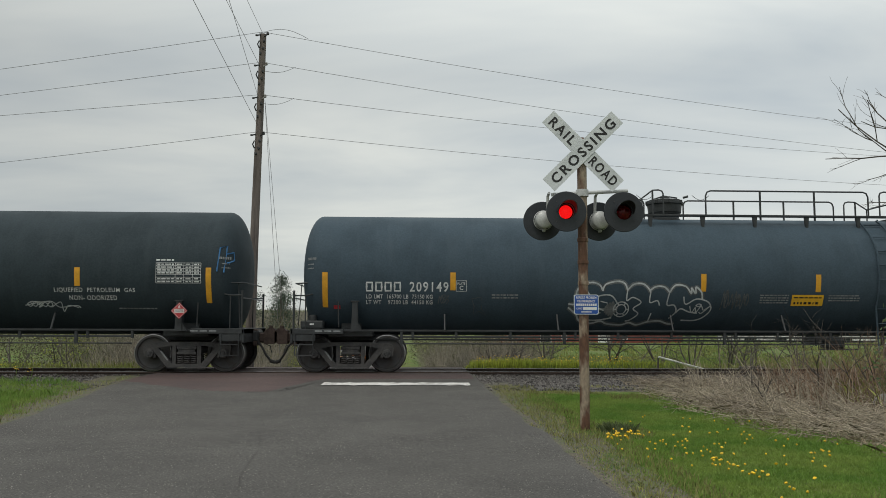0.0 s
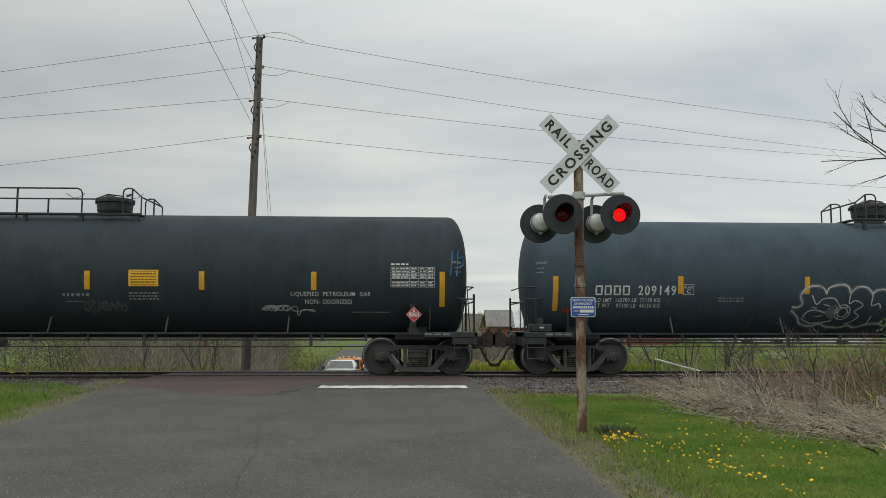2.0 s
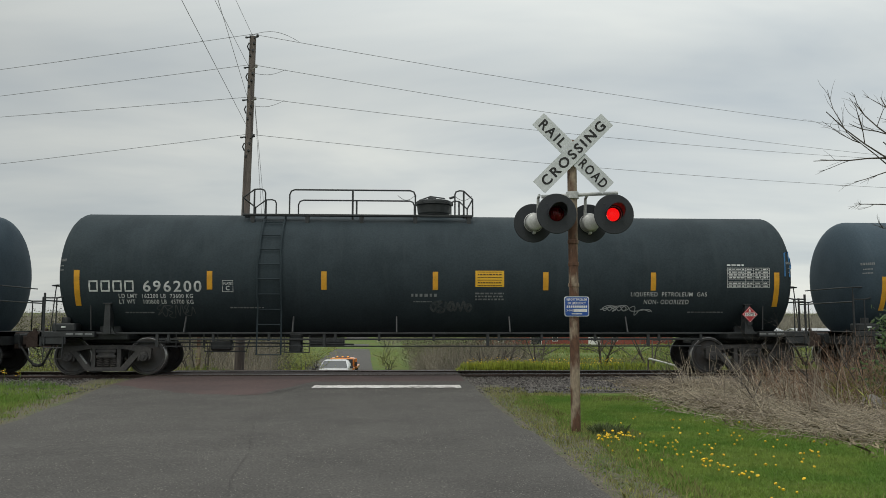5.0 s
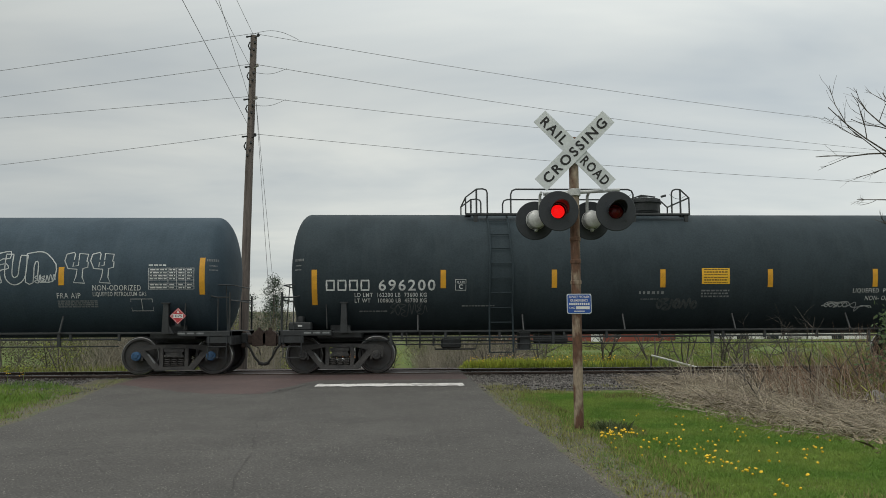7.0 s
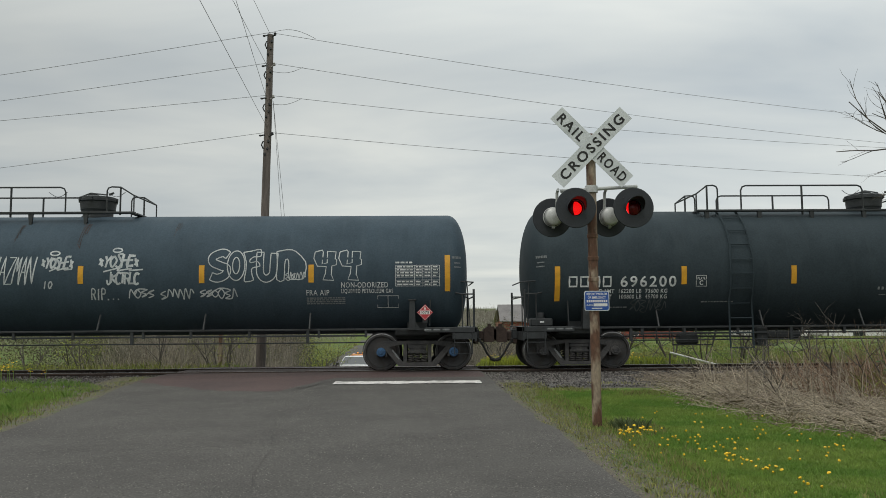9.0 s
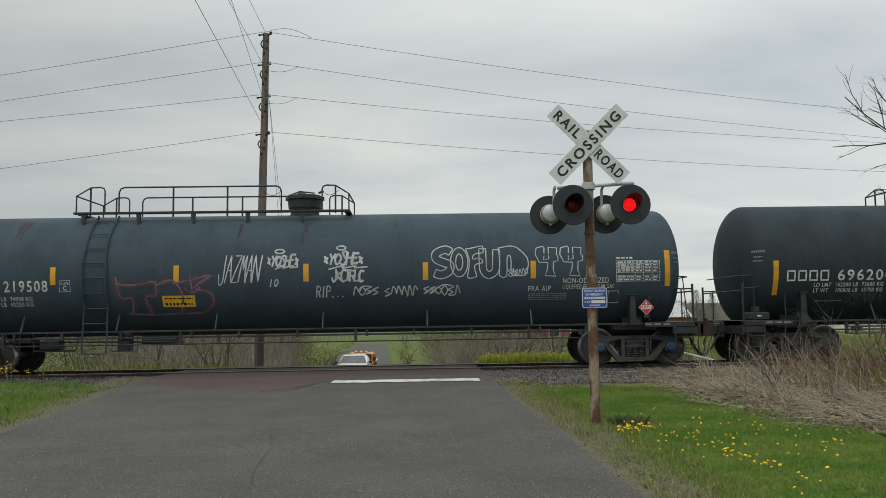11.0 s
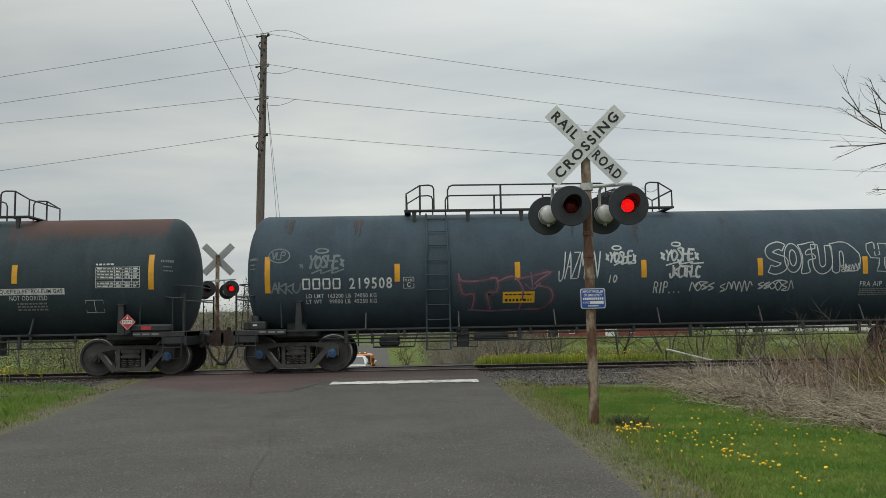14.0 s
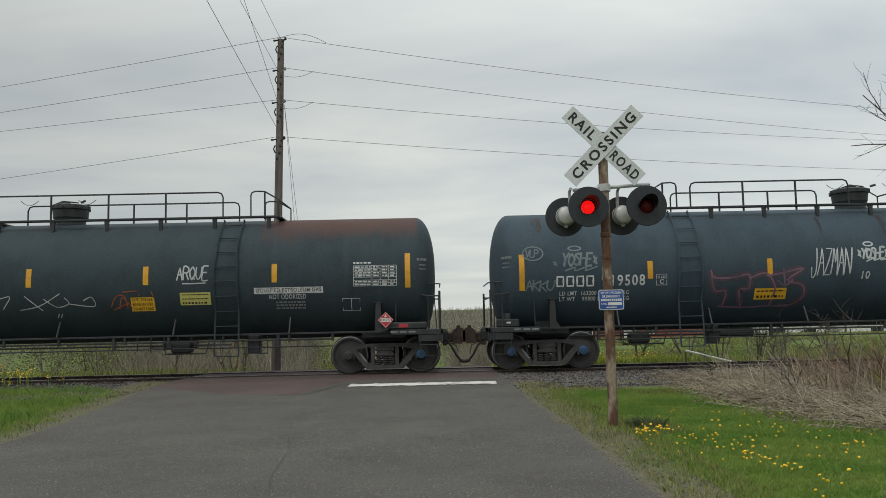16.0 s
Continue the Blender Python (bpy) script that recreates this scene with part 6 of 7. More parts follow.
for k, z in enumerate(HEIGHTS):
    xx = 0.20 * (z / 10.5)
    # pin insulator, dead-end clevises and bolts
    r = 0.155 - 0.05 * z / 10.4
    g = Geo()
    g.tube([(xx + r * 0.5, -r * 0.8, z - 0.03), (xx + r + 0.05, -r, z + 0.02)], 0.018, 6)
    g.lathe([(0.02, 0.0), (0.045, 0.02), (0.045, 0.045), (0.028, 0.055), (0.04, 0.07), (0.028, 0.10), (0.0, 0.105)], pose(xx + r + 0.05, -r, z), 12)
    part("insulator", g, M_PORC if k in (1, 2) else M_STEEL, pole)
    g = Geo()
    g.tube([(xx - r * 0.6, -r * 0.7, z + 0.02), (xx - r - 0.08, -r, z - 0.01)], 0.022, 6)
    g.lathe([(0.0, 0.0), (0.04, 0.0), (0.04, 0.04), (0.0, 0.05)], pose(xx - r - 0.08, -r, z - 0.03), 10)
    part("insulator", g, M_STEEL, pole)
    for dx, dz in ((0.02, -0.45), (-0.06, -0.62), (0.05, -0.22)):
        part("hardware", Geo().box((xx + dx - 0.03, -r - 0.03, z + dz), (xx + dx + 0.03, -r + 0.04, z + dz + 0.07), 0.008), M_STEEL, pole)
    part("hardware", Geo().tube([(xx - r * 0.9, -0.10, z - 0.42), (xx - r - 0.04, -0.12, z - 0.30), (xx - r * 0.9, -0.12, z - 0.18)], 0.022, 6), M_STEEL, pole)

    def wire(pts, r=0.011):
        gg = Geo().tube(pts, r, 4)
        tagged(part("overhead_wire", gg, M_WIRE), "thin dark overhead wire from the pole", "wire", "overhead wires")
    px = -4.90 + xx
    p0 = Vector((px, 24.4, z))
    p1 = Vector(((17.86, 17.91, 17.89, 20.3)[k], 33.5, (10.30, 9.13, 8.83, 7.43)[k]))
    wire([p0.lerp(p1, f) + Vector((0, 0, 0.6 * f * (f - 1))) for f in [i / 12 for i in range(31)]], 0.007)
    p1 = Vector((-13.4, 26.0, (9.62, 8.74, 8.06, 6.50)[k]))
    wire([p0.lerp(p1, f) + Vector((0, 0, 0.05 * f * (f - 1))) for f in [i / 4 for i in range(29)]], 0.007)
    p0 = Vector((px - 0.02, 24.40, (10.42, 9.28, 8.24, 7.45)[k]))
    p1 = Vector(((-4.68, -4.60, -3.93, -4.15)[k], (21.9, 19.1, 16.6, 14.66)[k], p0.z))
    n = (24.40 + 30) / (24.40 - p1.y)
    wire([p0.lerp(p1, n * i / 20) for i in range(21)], 0.006)
    # slack jumper beside the pole
    q0, q1, bow = (Vector((px - 0.10, 24.4, z - 0.05)), 0.060, 0.22) if k == 0 else (Vector((px + 0.12, 24.4, z - 0.28)), 0.044, -0.10)
    f = q1
    e = Vector((px, 24.4, z)).lerp(Vector(((17.86, 17.91, 17.89, 20.3)[k], 33.5, (10.30, 9.13, 8.83, 7.43)[k])), f)
    if k < 3:
        wire([q0.lerp(e, i / 10) + Vector((0, 0, bow * math.sin(math.pi * i / 10))) for i in range(11)], 0.007)
for dx in (0.30, 0.52):
    gg = Geo().tube(sag_line((-4.62, 24.6, 8.3), (-4.35 + dx, 25.2, 0.0), 0.0, 4), 0.007, 4)
    tagged(part("guy_wire", gg, M_WIRE), "thin guy wire beside the pole", "wire", "overhead wires")


# ---- plants ----
def blades(name, count, where, height, width, m, label, seed, lean=0.35, lift=0.0):
    """Grass as single bent blades; where(rng, n) gives x, y arrays."""
    rng = np.random.default_rng(seed)
    x, y = where(rng, count)
    n = len(x)
    z = np.array([ground_z(a, b) for a, b in zip(x, y)]) + lift
    h = height * rng.uniform(0.45, 1.15, n) * (0.7 + 0.6 * np.array([noise.noise((a * 0.8, b * 0.8, seed)) * 0.5 + 0.5 for a, b in zip(x, y)]))
    a = rng.uniform(0, 2 * np.pi, n)
    w = width * rng.uniform(0.6, 1.3, n)
    lx, ly = rng.normal(0, lean, n) * h, rng.normal(0, lean, n) * h
    v = np.zeros((n, 5, 3))
    c, s = np.cos(a) * w / 2, np.sin(a) * w / 2
    v[:, 0] = np.stack([x - c, y - s, z - 0.01], 1)
    v[:, 1] = np.stack([x + c, y + s, z - 0.01], 1)
    v[:, 2] = np.stack([x + c * 0.7 + lx * 0.4, y + s * 0.7 + ly * 0.4, z + h * 0.6], 1)
    v[:, 3] = np.stack([x + lx, y + ly, z + h], 1)
    v[:, 4] = np.stack([x - c * 0.7 + lx * 0.4, y - s * 0.7 + ly * 0.4, z + h * 0.6], 1)
    f = np.arange(n)[:, None] * 5 + np.array([[0, 1, 2, 3, 4]])
    ob = part(name, scatter_mesh(name, v.reshape(-1, 3), f, m), None)
    return tagged(ob, label, name.replace("_", " "), kind="stuff")


def area(x0, x1, y0, y1, keep=None):
    def pick(rng, n):
        x, y = rng.uniform(x0, x1, n), rng.uniform(y0, y1, n)
        if keep is None:
            return x, y
        k = np.array([keep(a, b) for a, b in zip(x, y)], dtype=bool)
        return x[k], y[k]
    return pick


def brush_line(y):
    """Where the mown lawn ends and the dead brush begins."""
    return float(np.interp(y, [5, 8.5, 11, 13, 14.6, 16], [5.9, 5.1, 4.6, 4.4, 4.3, 4.6]))


def patchy(x, y, c):
    return noise.noise((x * 0.9, y * 0.9, 11)) * 0.5 + noise.noise((x * 2.6, y * 2.6, 4)) * 0.3 > c


def verge_in(x, y):
    """How far a spot lies inside the grass of the verge, past its strip of dirt."""
    return edge(ROAD_L, y) - 0.30 - 0.3 * noise.noise((y * 1.5, x * 0.4, 0)) - 0.2 * noise.noise((y * 5, x, 9)) - max(0.0, y - 16.4) * 0.55 - x


blades("lawn_grass", 300000, area(1.75, 6.2, 4.5, 15.2, lambda x, y: x < brush_line(y) + 0.5 and (x > edge(ROAD_R, y) + 0.50 + 0.55 * noise.noise((x * 0.8, y * 0.8, 17)) or random.random() < 0.18 * (x > edge(ROAD_R, y) + 0.06))),
       0.036, 0.0065, M_GRASS, "short bright green lawn grass", 1, 0.55)
blades("weed_tuft", 900, area(2.38, 3.0, 10.1, 10.75, lambda x, y: math.hypot(x - 2.66, (y - 10.42) * 1.1) < 0.22 + 0.1 * noise.noise((x * 7, y * 7, 0))), 0.13, 0.02, M_WEED, "grey-green weeds at the foot of the mast", 12, 0.5)
blades("dry_grass", 40000, area(1.6, 6.0, 4.5, 16.5, lambda x, y: x < brush_line(y) + 0.4 and (edge(ROAD_R, y) + 0.12 < x < edge(ROAD_R, y) + 0.95 or math.hypot(x - 2.4, y - 10.3) < 0.7 or (y > 14.3 and patchy(x, y, 0.0)) or patchy(x, y, 0.36))),
       0.07, 0.010, M_DRYGR, "thin dry grass at the lawn's edge", 2)
blades("verge_grass", 110000, area(-13, -5.2, 9.0, 18.9, lambda x, y: verge_in(x, y) > 0.45 * random.random() ** 2),
       0.085, 0.008, M_GRASS, "short green grass on the road's verge", 3)
blades("verge_grass", 50000, area(-13, -5.6, 9.0, 18.9, lambda x, y: verge_in(x, y) > 0.25 and noise.noise((x * 0.9, y * 0.9, 41)) + 0.4 * noise.noise((x * 3, y * 3, 43)) > 0.02),
       0.17, 0.008, M_GRASS, "tall green grass on the road's verge", 8)
blades("dry_grass", 8000, area(-9, -5.2, 9.0, 19.4, lambda x, y: edge(ROAD_L, y) - 1.5 - max(0.0, y - 16) * 0.4 < x < edge(ROAD_L, y) - 0.1), 0.10, 0.010, M_DRYGR, "thin dry grass at the verge's edge", 4)
blades("tall_meadow_grass", 34000, area(1.9, 8.5, 24.8, 28.5, lambda x, y: y > 25.0 + 0.3 * abs(x - 3.6) and noise.noise((x * 0.9, y * 0.9, 31)) > -0.2), 0.32, 0.018, M_TALL, "tall yellow-green meadow grass beyond the track", 5, 0.15)
blades("field_grass", 50000, area(-16, 26, 25.2, 48, lambda x, y: not (edge(ROAD_L, y) - 0.4 < x < edge(ROAD_R, y) + 0.4)), 0.26, 0.035, M_FIELD, "green field grass beyond the track", 6)
blades("field_grass", 26000, area(8, 45, 44, 95), 0.40, 0.09, M_FIELD, "green field grass beyond the track", 7)
blades("field_grass", 30000, area(6, 120, 80, 168, lambda x, y: noise.noise((x * 0.08, y * 0.05, 21)) > -0.2), 0.42, 0.16, M_FIELD, "green field grass before the barns", 9)
blades("dry_field_grass", 9000, area(3, 110, 46, 168, lambda x, y: noise.noise((x * 0.12, y * 0.06, 25)) > 0.12), 0.42, 0.12, M_DRYGR, "straw-coloured grass in the far field", 10)
blades("field_grass", 16000, area(-45, -8.5, 38, 75), 0.55, 0.09, M_TALL, "yellow-green field grass behind the thicket", 11)


def dandelions():
    rng = random.Random(5)
    spots = [(2.59, 9.85, 0.17, 24), (2.45, 9.60, 0.12, 12), (2.75, 9.95, 0.12, 6), (3.03, 7.81, 0.15, 9), (3.10, 8.28, 0.12, 7), (3.15, 7.24, 0.16, 8), (3.10, 6.70, 0.12, 3), (3.84, 8.10, 0.25, 3),
             (3.16, 9.23, 0.2, 5), (3.24, 8.83, 0.15, 6), (4.31, 8.44, 0.4, 3), (4.0, 11.4, 0.9, 3), (3.4, 11.0, 0.5, 2), (2.9, 6.2, 0.3, 3), (4.2, 7.4, 0.6, 3), (3.5, 9.9, 0.7, 4), (3.4, 8.6, 0.9, 16), (3.8, 10.2, 0.9, 12), (2.9, 8.9, 0.4, 10), (4.4, 9.4, 0.6, 8)]
    g, st = Geo(), Geo()
    for x, y, r, n in spots:
        for _ in range(n):
            a, b = x + rng.gauss(0, r * 0.6), y + rng.gauss(0, r * 0.75)
            z = ground_z(a, b) + rng.uniform(0.05, 0.10)
            rad = rng.uniform(0.010, 0.019)
            m = pose(a, b, z, rng.uniform(-30, 30), rng.uniform(-30, 30), 0)
            g.lathe([(0.001, 0.012), (rad * 0.6, 0.010), (rad, 0.002), (rad * 0.5, -0.008), (0.002, -0.010)], m, 8)
            st.tube([(a, b, z - 0.1), (a, b, z)], 0.003, 3)
    tagged(part("dandelion_flowers", g, M_YELLOW), "yellow dandelion flowers scattered in the lawn", "flowers", kind="stuff")
    tagged(part("dandelion_stalks", st, M_GRASS), "green dandelion stalks in the lawn", "flowers", kind="stuff")
    # rank mustard plants at the left verge, and yellow bloom in the far meadow
    g, st = Geo(), Geo()
    for _ in range(70):
        a, b = rng.uniform(-12.5, -8.6), rng.uniform(16.2, 19.0)
        z = ground_z(a, b)
        h = rng.uniform(0.3, 0.62)
        st.tube([(a, b, z), (a + rng.uniform(-.05, .05), b, z + h)], 0.006, 3)
        for _ in range(6):
            m = pose(a + rng.gauss(0, 0.05), b + rng.gauss(0, 0.05), z + h * rng.uniform(0.75, 1.05), rng.uniform(-40, 40), rng.uniform(-40, 40))
            g.lathe([(0.001, 0.01), (0.016, 0.004), (0.001, -0.008)], m, 5)
    tagged(part("mustard_flowers", g, M_YELLOW), "small yellow mustard flowers at the verge", "flowers", kind="stuff")
    tagged(part("mustard_stalks", st, M_GRASS), "green mustard stalks at the verge", "flowers", kind="stuff")
    g = Geo()
    for _ in range(420):
        a, b = rng.uniform(2.0, 7.2), rng.uniform(25.0, 28.5)
        m = pose(a, b, ground_z(a, b) + rng.uniform(0.22, 0.45), rng.uniform(-40, 40), rng.uniform(-40, 40))
        g.lathe([(0.001, 0.012), (0.02, 0.004), (0.001, -0.01)], m, 5)
    tagged(part("meadow_flowers", g, M_YELLOW), "yellow bloom in the tall meadow grass", "flowers", kind="stuff")


dandelions()


def stones():
    rng = np.random.default_rng(9)
    base_v = np.array([[1, 0, 0], [-1, 0, 0], [0, 1, 0], [0, -1, 0], [0, 0, 1], [0, 0, -1]], dtype=float)
    base_f = np.array([[0, 2, 4], [2, 1, 4], [1, 3, 4], [3, 0, 4], [2, 0, 5], [1, 2, 5], [3, 1, 5], [0, 3, 5]])
    n = 30000
    x = np.concatenate([rng.uniform(1.5, 13, int(n * 0.75)), rng.uniform(-14, -6.2, n - int(n * 0.75))])
    y = rng.uniform(15.6, 23.5, n)
    keep = ~((y < 16.6) & (rng.random(n) < 0.5))
    x, y = x[keep], y[keep]
    n = len(x)
    z = np.where(y < 22.9, 0.112, 0.07)
    s = rng.uniform(0.013, 0.036, n)
    v = base_v[None] * (1 + rng.normal(0, 0.28, (n, 6, 1))) * s[:, None, None] * rng.uniform(0.6, 1.2, (n, 1, 3))
    a = rng.uniform(0, 2 * np.pi, n)
    ca, sa = np.cos(a)[:, None], np.sin(a)[:, None]
    vx, vy = v[:, :, 0] * ca - v[:, :, 1] * sa, v[:, :, 0] * sa + v[:, :, 1] * ca
    v = np.stack([vx + x[:, None], vy + y[:, None], v[:, :, 2] * 0.8 + z[:, None]], 2)
    f = (np.arange(n)[:, None, None] * 6 + base_f[None]).reshape(-1, 3)
    tagged(part("ballast_stones", scatter_mesh("ballast_stones", v.reshape(-1, 3), f, M_STONE), None), "loose grey crushed stones beside the track", "stones", kind="stuff")
    # chips and crumbs at the ragged edges of the road
    n = 2600
    yy = rng.uniform(5, 19, n)
    side = rng.random(n) < 0.6
    x = np.array([edge(ROAD_R, b) + abs(rng.normal(0.12, 0.16)) if q else edge(ROAD_L, b) - abs(rng.normal(0.1, 0.2)) for b, q in zip(yy, side)])
    z = np.array([ground_z(a, b) + 0.015 for a, b in zip(x, yy)])
    s = rng.uniform(0.006, 0.018, n)
    v = base_v[None] * (1 + rng.normal(0, 0.25, (n, 6, 1))) * s[:, None, None]
    v = v + np.stack([x, yy, z], 1)[:, None]
    f = (np.arange(n)[:, None, None] * 6 + base_f[None]).reshape(-1, 3)
    tagged(part("road_grit", scatter_mesh("road_grit", v.reshape(-1, 3), f, M_STONE), None), "loose grit along the asphalt's edge", "stones", kind="stuff")

    # pale stones that stand a little proud of the worn asphalt
    n = 26000
    yy = 4.6 + 12.0 * rng.random(n) ** 0.9
    x = rng.uniform(-6.2, 1.7, n)
    keep = np.array([edge(ROAD_L, b) + 0.1 < a < edge(ROAD_R, b) - 0.05 and noise.noise((a * 0.7, b * 0.7, 13)) + noise.noise((a * 3, b * 3, 2)) * 0.5 > -0.25 for a, b in zip(x, yy)])
    x, yy = x[keep], yy[keep]
    n = len(x)
    z = np.array([land(b) + 0.001 for b in yy])
    v = base_v[None] * (1 + rng.normal(0, 0.25, (n, 6, 1))) * (0.0028 + 0.0050 * rng.random(n) ** 2)[:, None, None]
    v = v + np.stack([x, yy, z], 1)[:, None]
    f = (np.arange(n)[:, None, None] * 6 + base_f[None]).reshape(-1, 3)
    tagged(part("asphalt_stones", scatter_mesh("asphalt_stones", v.reshape(-1, 3), f, M_CHIP), None), "pale stone chips in the worn asphalt", "stones", kind="stuff")


stones()


def stems(name, count, where, length, lean_x, spread, r, m, label, seed, rise=(5, 60)):
    """Dead stalks: thin three-sided rods in all directions, drooping at the tip."""
    rng = np.random.default_rng(seed)
    x, y = where(rng, count)
    n = len(x)
    z = np.array([ground_z(a, b) for a, b in zip(x, y)])
    L = length * rng.uniform(0.4, 1.2, n)
    az = rng.normal(lean_x, spread, n)
    el = np.radians(rng.uniform(rise[0], rise[1], n))
    d0 = np.stack([np.cos(az) * np.cos(el), np.sin(az) * np.cos(el), np.sin(el)], 1)
    p0 = np.stack([x, y, z + rng.uniform(0, 0.12, n)], 1)
    p1 = p0 + d0 * (L * 0.55)[:, None]
    d1 = d0 + rng.normal(0, 0.16, (n, 3)) - np.array([0, 0, 0.22])
    p2 = p1 + d1 * (L * 0.45)[:, None]
    side = np.stack([-np.sin(az), np.cos(az), np.zeros(n)], 1)
    up = np.cross(side, d0)
    rows = []
    for p, w in ((p0, 1.0), (p1, 0.75), (p2, 0.3)):
        for k in range(3):
            q = 2 * np.pi * k / 3
            rows.append(p + (side * np.cos(q) + up * np.sin(q)) * (r * w * 1.0))
    v = np.stack(rows, 1)
    quads = [[i * 3 + j, i * 3 + (j + 1) % 3, (i + 1) * 3 + (j + 1) % 3, (i + 1) * 3 + j] for i in range(2) for j in range(3)]
    f = (np.arange(n)[:, None, None] * 9 + np.array(quads)[None]).reshape(-1, 4)
    return tagged(part(name, scatter_mesh(name, v.reshape(-1, 3), f, m), None), label, name.replace("_", " "), kind="stuff")


fade = random.Random(12)


def in_brush(x, y):
    """Inside the dead brush; it thins out towards the lawn."""
    d = x - brush_line(y) + 0.05 - 0.55 * noise.noise((x * 0.5, y * 1.1, 8)) - 0.25 * noise.noise((x * 2.2, y * 3.1, 3))
    return fade.random() < 0.06 + 0.62 * d if d > 0 else False



stems("dead_brush", 16000, area(4.0, 13, 9.2, 17.4, lambda x, y: in_brush(x, y) and x < 0.75 * y), 0.62, math.pi * 0.8, 1.9, 0.0042, M_STEM, "pale dead brush lying at the lawn's edge", 21, (0, 22))
stems("dead_brush", 700, area(5.0, 13, 11, 17.6, lambda x, y: in_brush(x, y) and 0.34 * y < x), 0.95, math.pi * 0.8, 1.5, 0.006, M_STEM, "pale dead stalks standing by the track", 22, (20, 80))
stems("bramble", 1300, area(6.2, 13, 12.0, 18.6, lambda x, y: x > 0.44 * y), 0.75, math.pi * 0.5, 1.8, 0.0055, M_BRAMBLE, "reddish-brown bramble thicket beside the track", 23, (25, 88))
stems("bramble", 900, area(7.2, 13, 12.0, 18.6, lambda x, y: x > 0.54 * y), 1.35, math.pi * 0.5, 1.8, 0.006, M_BRAMBLE, "reddish-brown bramble thicket beside the track", 26, (25, 88))
blades("dry_grass", 22000, area(4.0, 12, 8.5, 18.3, in_brush), 0.15, 0.011, M_STRAW, "straw-coloured dead grass under the brush", 24, 0.9)
blades("leaf_litter", 26000, area(4.0, 13, 8.5, 18.3, in_brush), 0.05, 0.045, M_STRAW, "brown leaf litter lying under the brush", 27, 1.6)
blades("brush_leaves", 1500, area(7.2, 13, 11.5, 18.6, lambda x, y: x > 0.54 * y), 0.45, 0.03, M_BUD, "young green shoots in the thicket", 25, 0.6)


def grow(g, p, d, length, r, depth, rng, spread=0.55, up=0.12, tips=None, kids=(2, 4), n=5, shrink=0.66):
    """A limb and its side limbs; collects tip points."""
    k = 4
    pts, q = [p], d.normalized()
    step = length / k
    for i in range(k):
        q = (q + Vector((rng.gauss(0, 0.13), rng.gauss(0, 0.13), rng.gauss(0, 0.10) + up * 0.25))).normalized()
        pts.append(pts[-1] + q * step)
    g.tube(pts, [r * (1 - 0.55 * i / k) for i in range(k + 1)], n, caps=False)
    if tips is not None and depth <= 1:
        tips += pts[2:]
    if depth <= 0:
        return
    for i in range(rng.randint(*kids)):
        f = rng.uniform(0.35, 1.0)
        at = pts[min(int(f * k), k)]
        side = Vector((rng.gauss(0, 1), rng.gauss(0, 1), rng.gauss(0, 0.6) + up)).normalized()
        grow(g, at, (q * (1 - spread) + side * spread).normalized(), length * shrink * rng.uniform(0.75, 1.15), r * 0.5, depth - 1, rng, spread, up, tips, kids, 4 if n > 4 else 3, shrink)


def leaf_cloud(tips, per, size, radius, rng):
    g_v, g_f = [], []
    nv = 0
    for t in tips:
        for _ in range(per):
            c = t + Vector((rng.gauss(0, radius), rng.gauss(0, radius), rng.gauss(0, radius)))
            a = Vector((rng.gauss(0, 1), rng.gauss(0, 1), rng.gauss(0, 1))).normalized()
            b = a.orthogonal().normalized()
            s = size * rng.uniform(0.6, 1.3)
            g_v += [c - a * s, c + b * s * 0.45, c + a * s, c - b * s * 0.45]
            g_f.append((nv, nv + 1, nv + 2, nv + 3))
            nv += 4
    return np.array([tuple(v) for v in g_v]), np.array(g_f)


def tree_at(x, y, height, label, seed, leaf=None, per=3, size=0.05, depth=3, stems_n=1, r=None, spread=0.5, up=0.15, name="tree", z=None, kids=(2, 4), lean=(0, 0), radius=0.12):
    rng = random.Random(seed)
    z = ground_z(x, y) if z is None else z
    t = base(name, x, y, z, label, name)
    g, tips = Geo(), []
    for i in range(stems_n):
        d = Vector((lean[0] + rng.gauss(0, 0.25 if stems_n > 1 else 0.06), lean[1] + rng.gauss(0, 0.25 if stems_n > 1 else 0.06), 1))
        grow(g, Vector((rng.gauss(0, 0.12) * (stems_n > 1), rng.gauss(0, 0.12) * (stems_n > 1), -0.1)), d, height * 0.5, r or height * 0.018, depth, rng, spread, up, tips, kids)
    part("trunk", g, M_BARK, t)
    if leaf:
        v, f = leaf_cloud(tips, per, size, radius, rng)
        part("crown", scatter_mesh("crown", v, f, leaf), None, t)
    return t


def in_thicket(x, y):
    return not edge(ROAD_L, y) - 1.0 < x < edge(ROAD_R, y) + 1.2 and noise.noise((x * 0.35, y * 0.35, 6)) > (0.30 if x < -10.5 else -0.25)


stems("thicket", 4200, area(-24, -6.0, 27.5, 44, in_thicket), 2.3, math.pi * 0.5, 2.5, 0.011, M_THICKET, "tangled grey-brown bare thicket behind the track", 61, (35, 90))
stems("thicket", 3200, area(-24, -6.0, 26.5, 40, in_thicket), 1.2, math.pi * 0.5, 2.5, 0.008, M_STEM, "pale dead undergrowth behind the track", 62, (20, 90))
stems("thicket", 9500, area(0.4, 8.0, 44, 66, lambda x, y: x > edge(ROAD_R, y) + 2.4 and in_thicket(x, y)), 2.7, math.pi * 0.5, 2.8, 0.011, M_THICKET, "tangled grey-brown bare thicket beside the far road", 63, (35, 90))
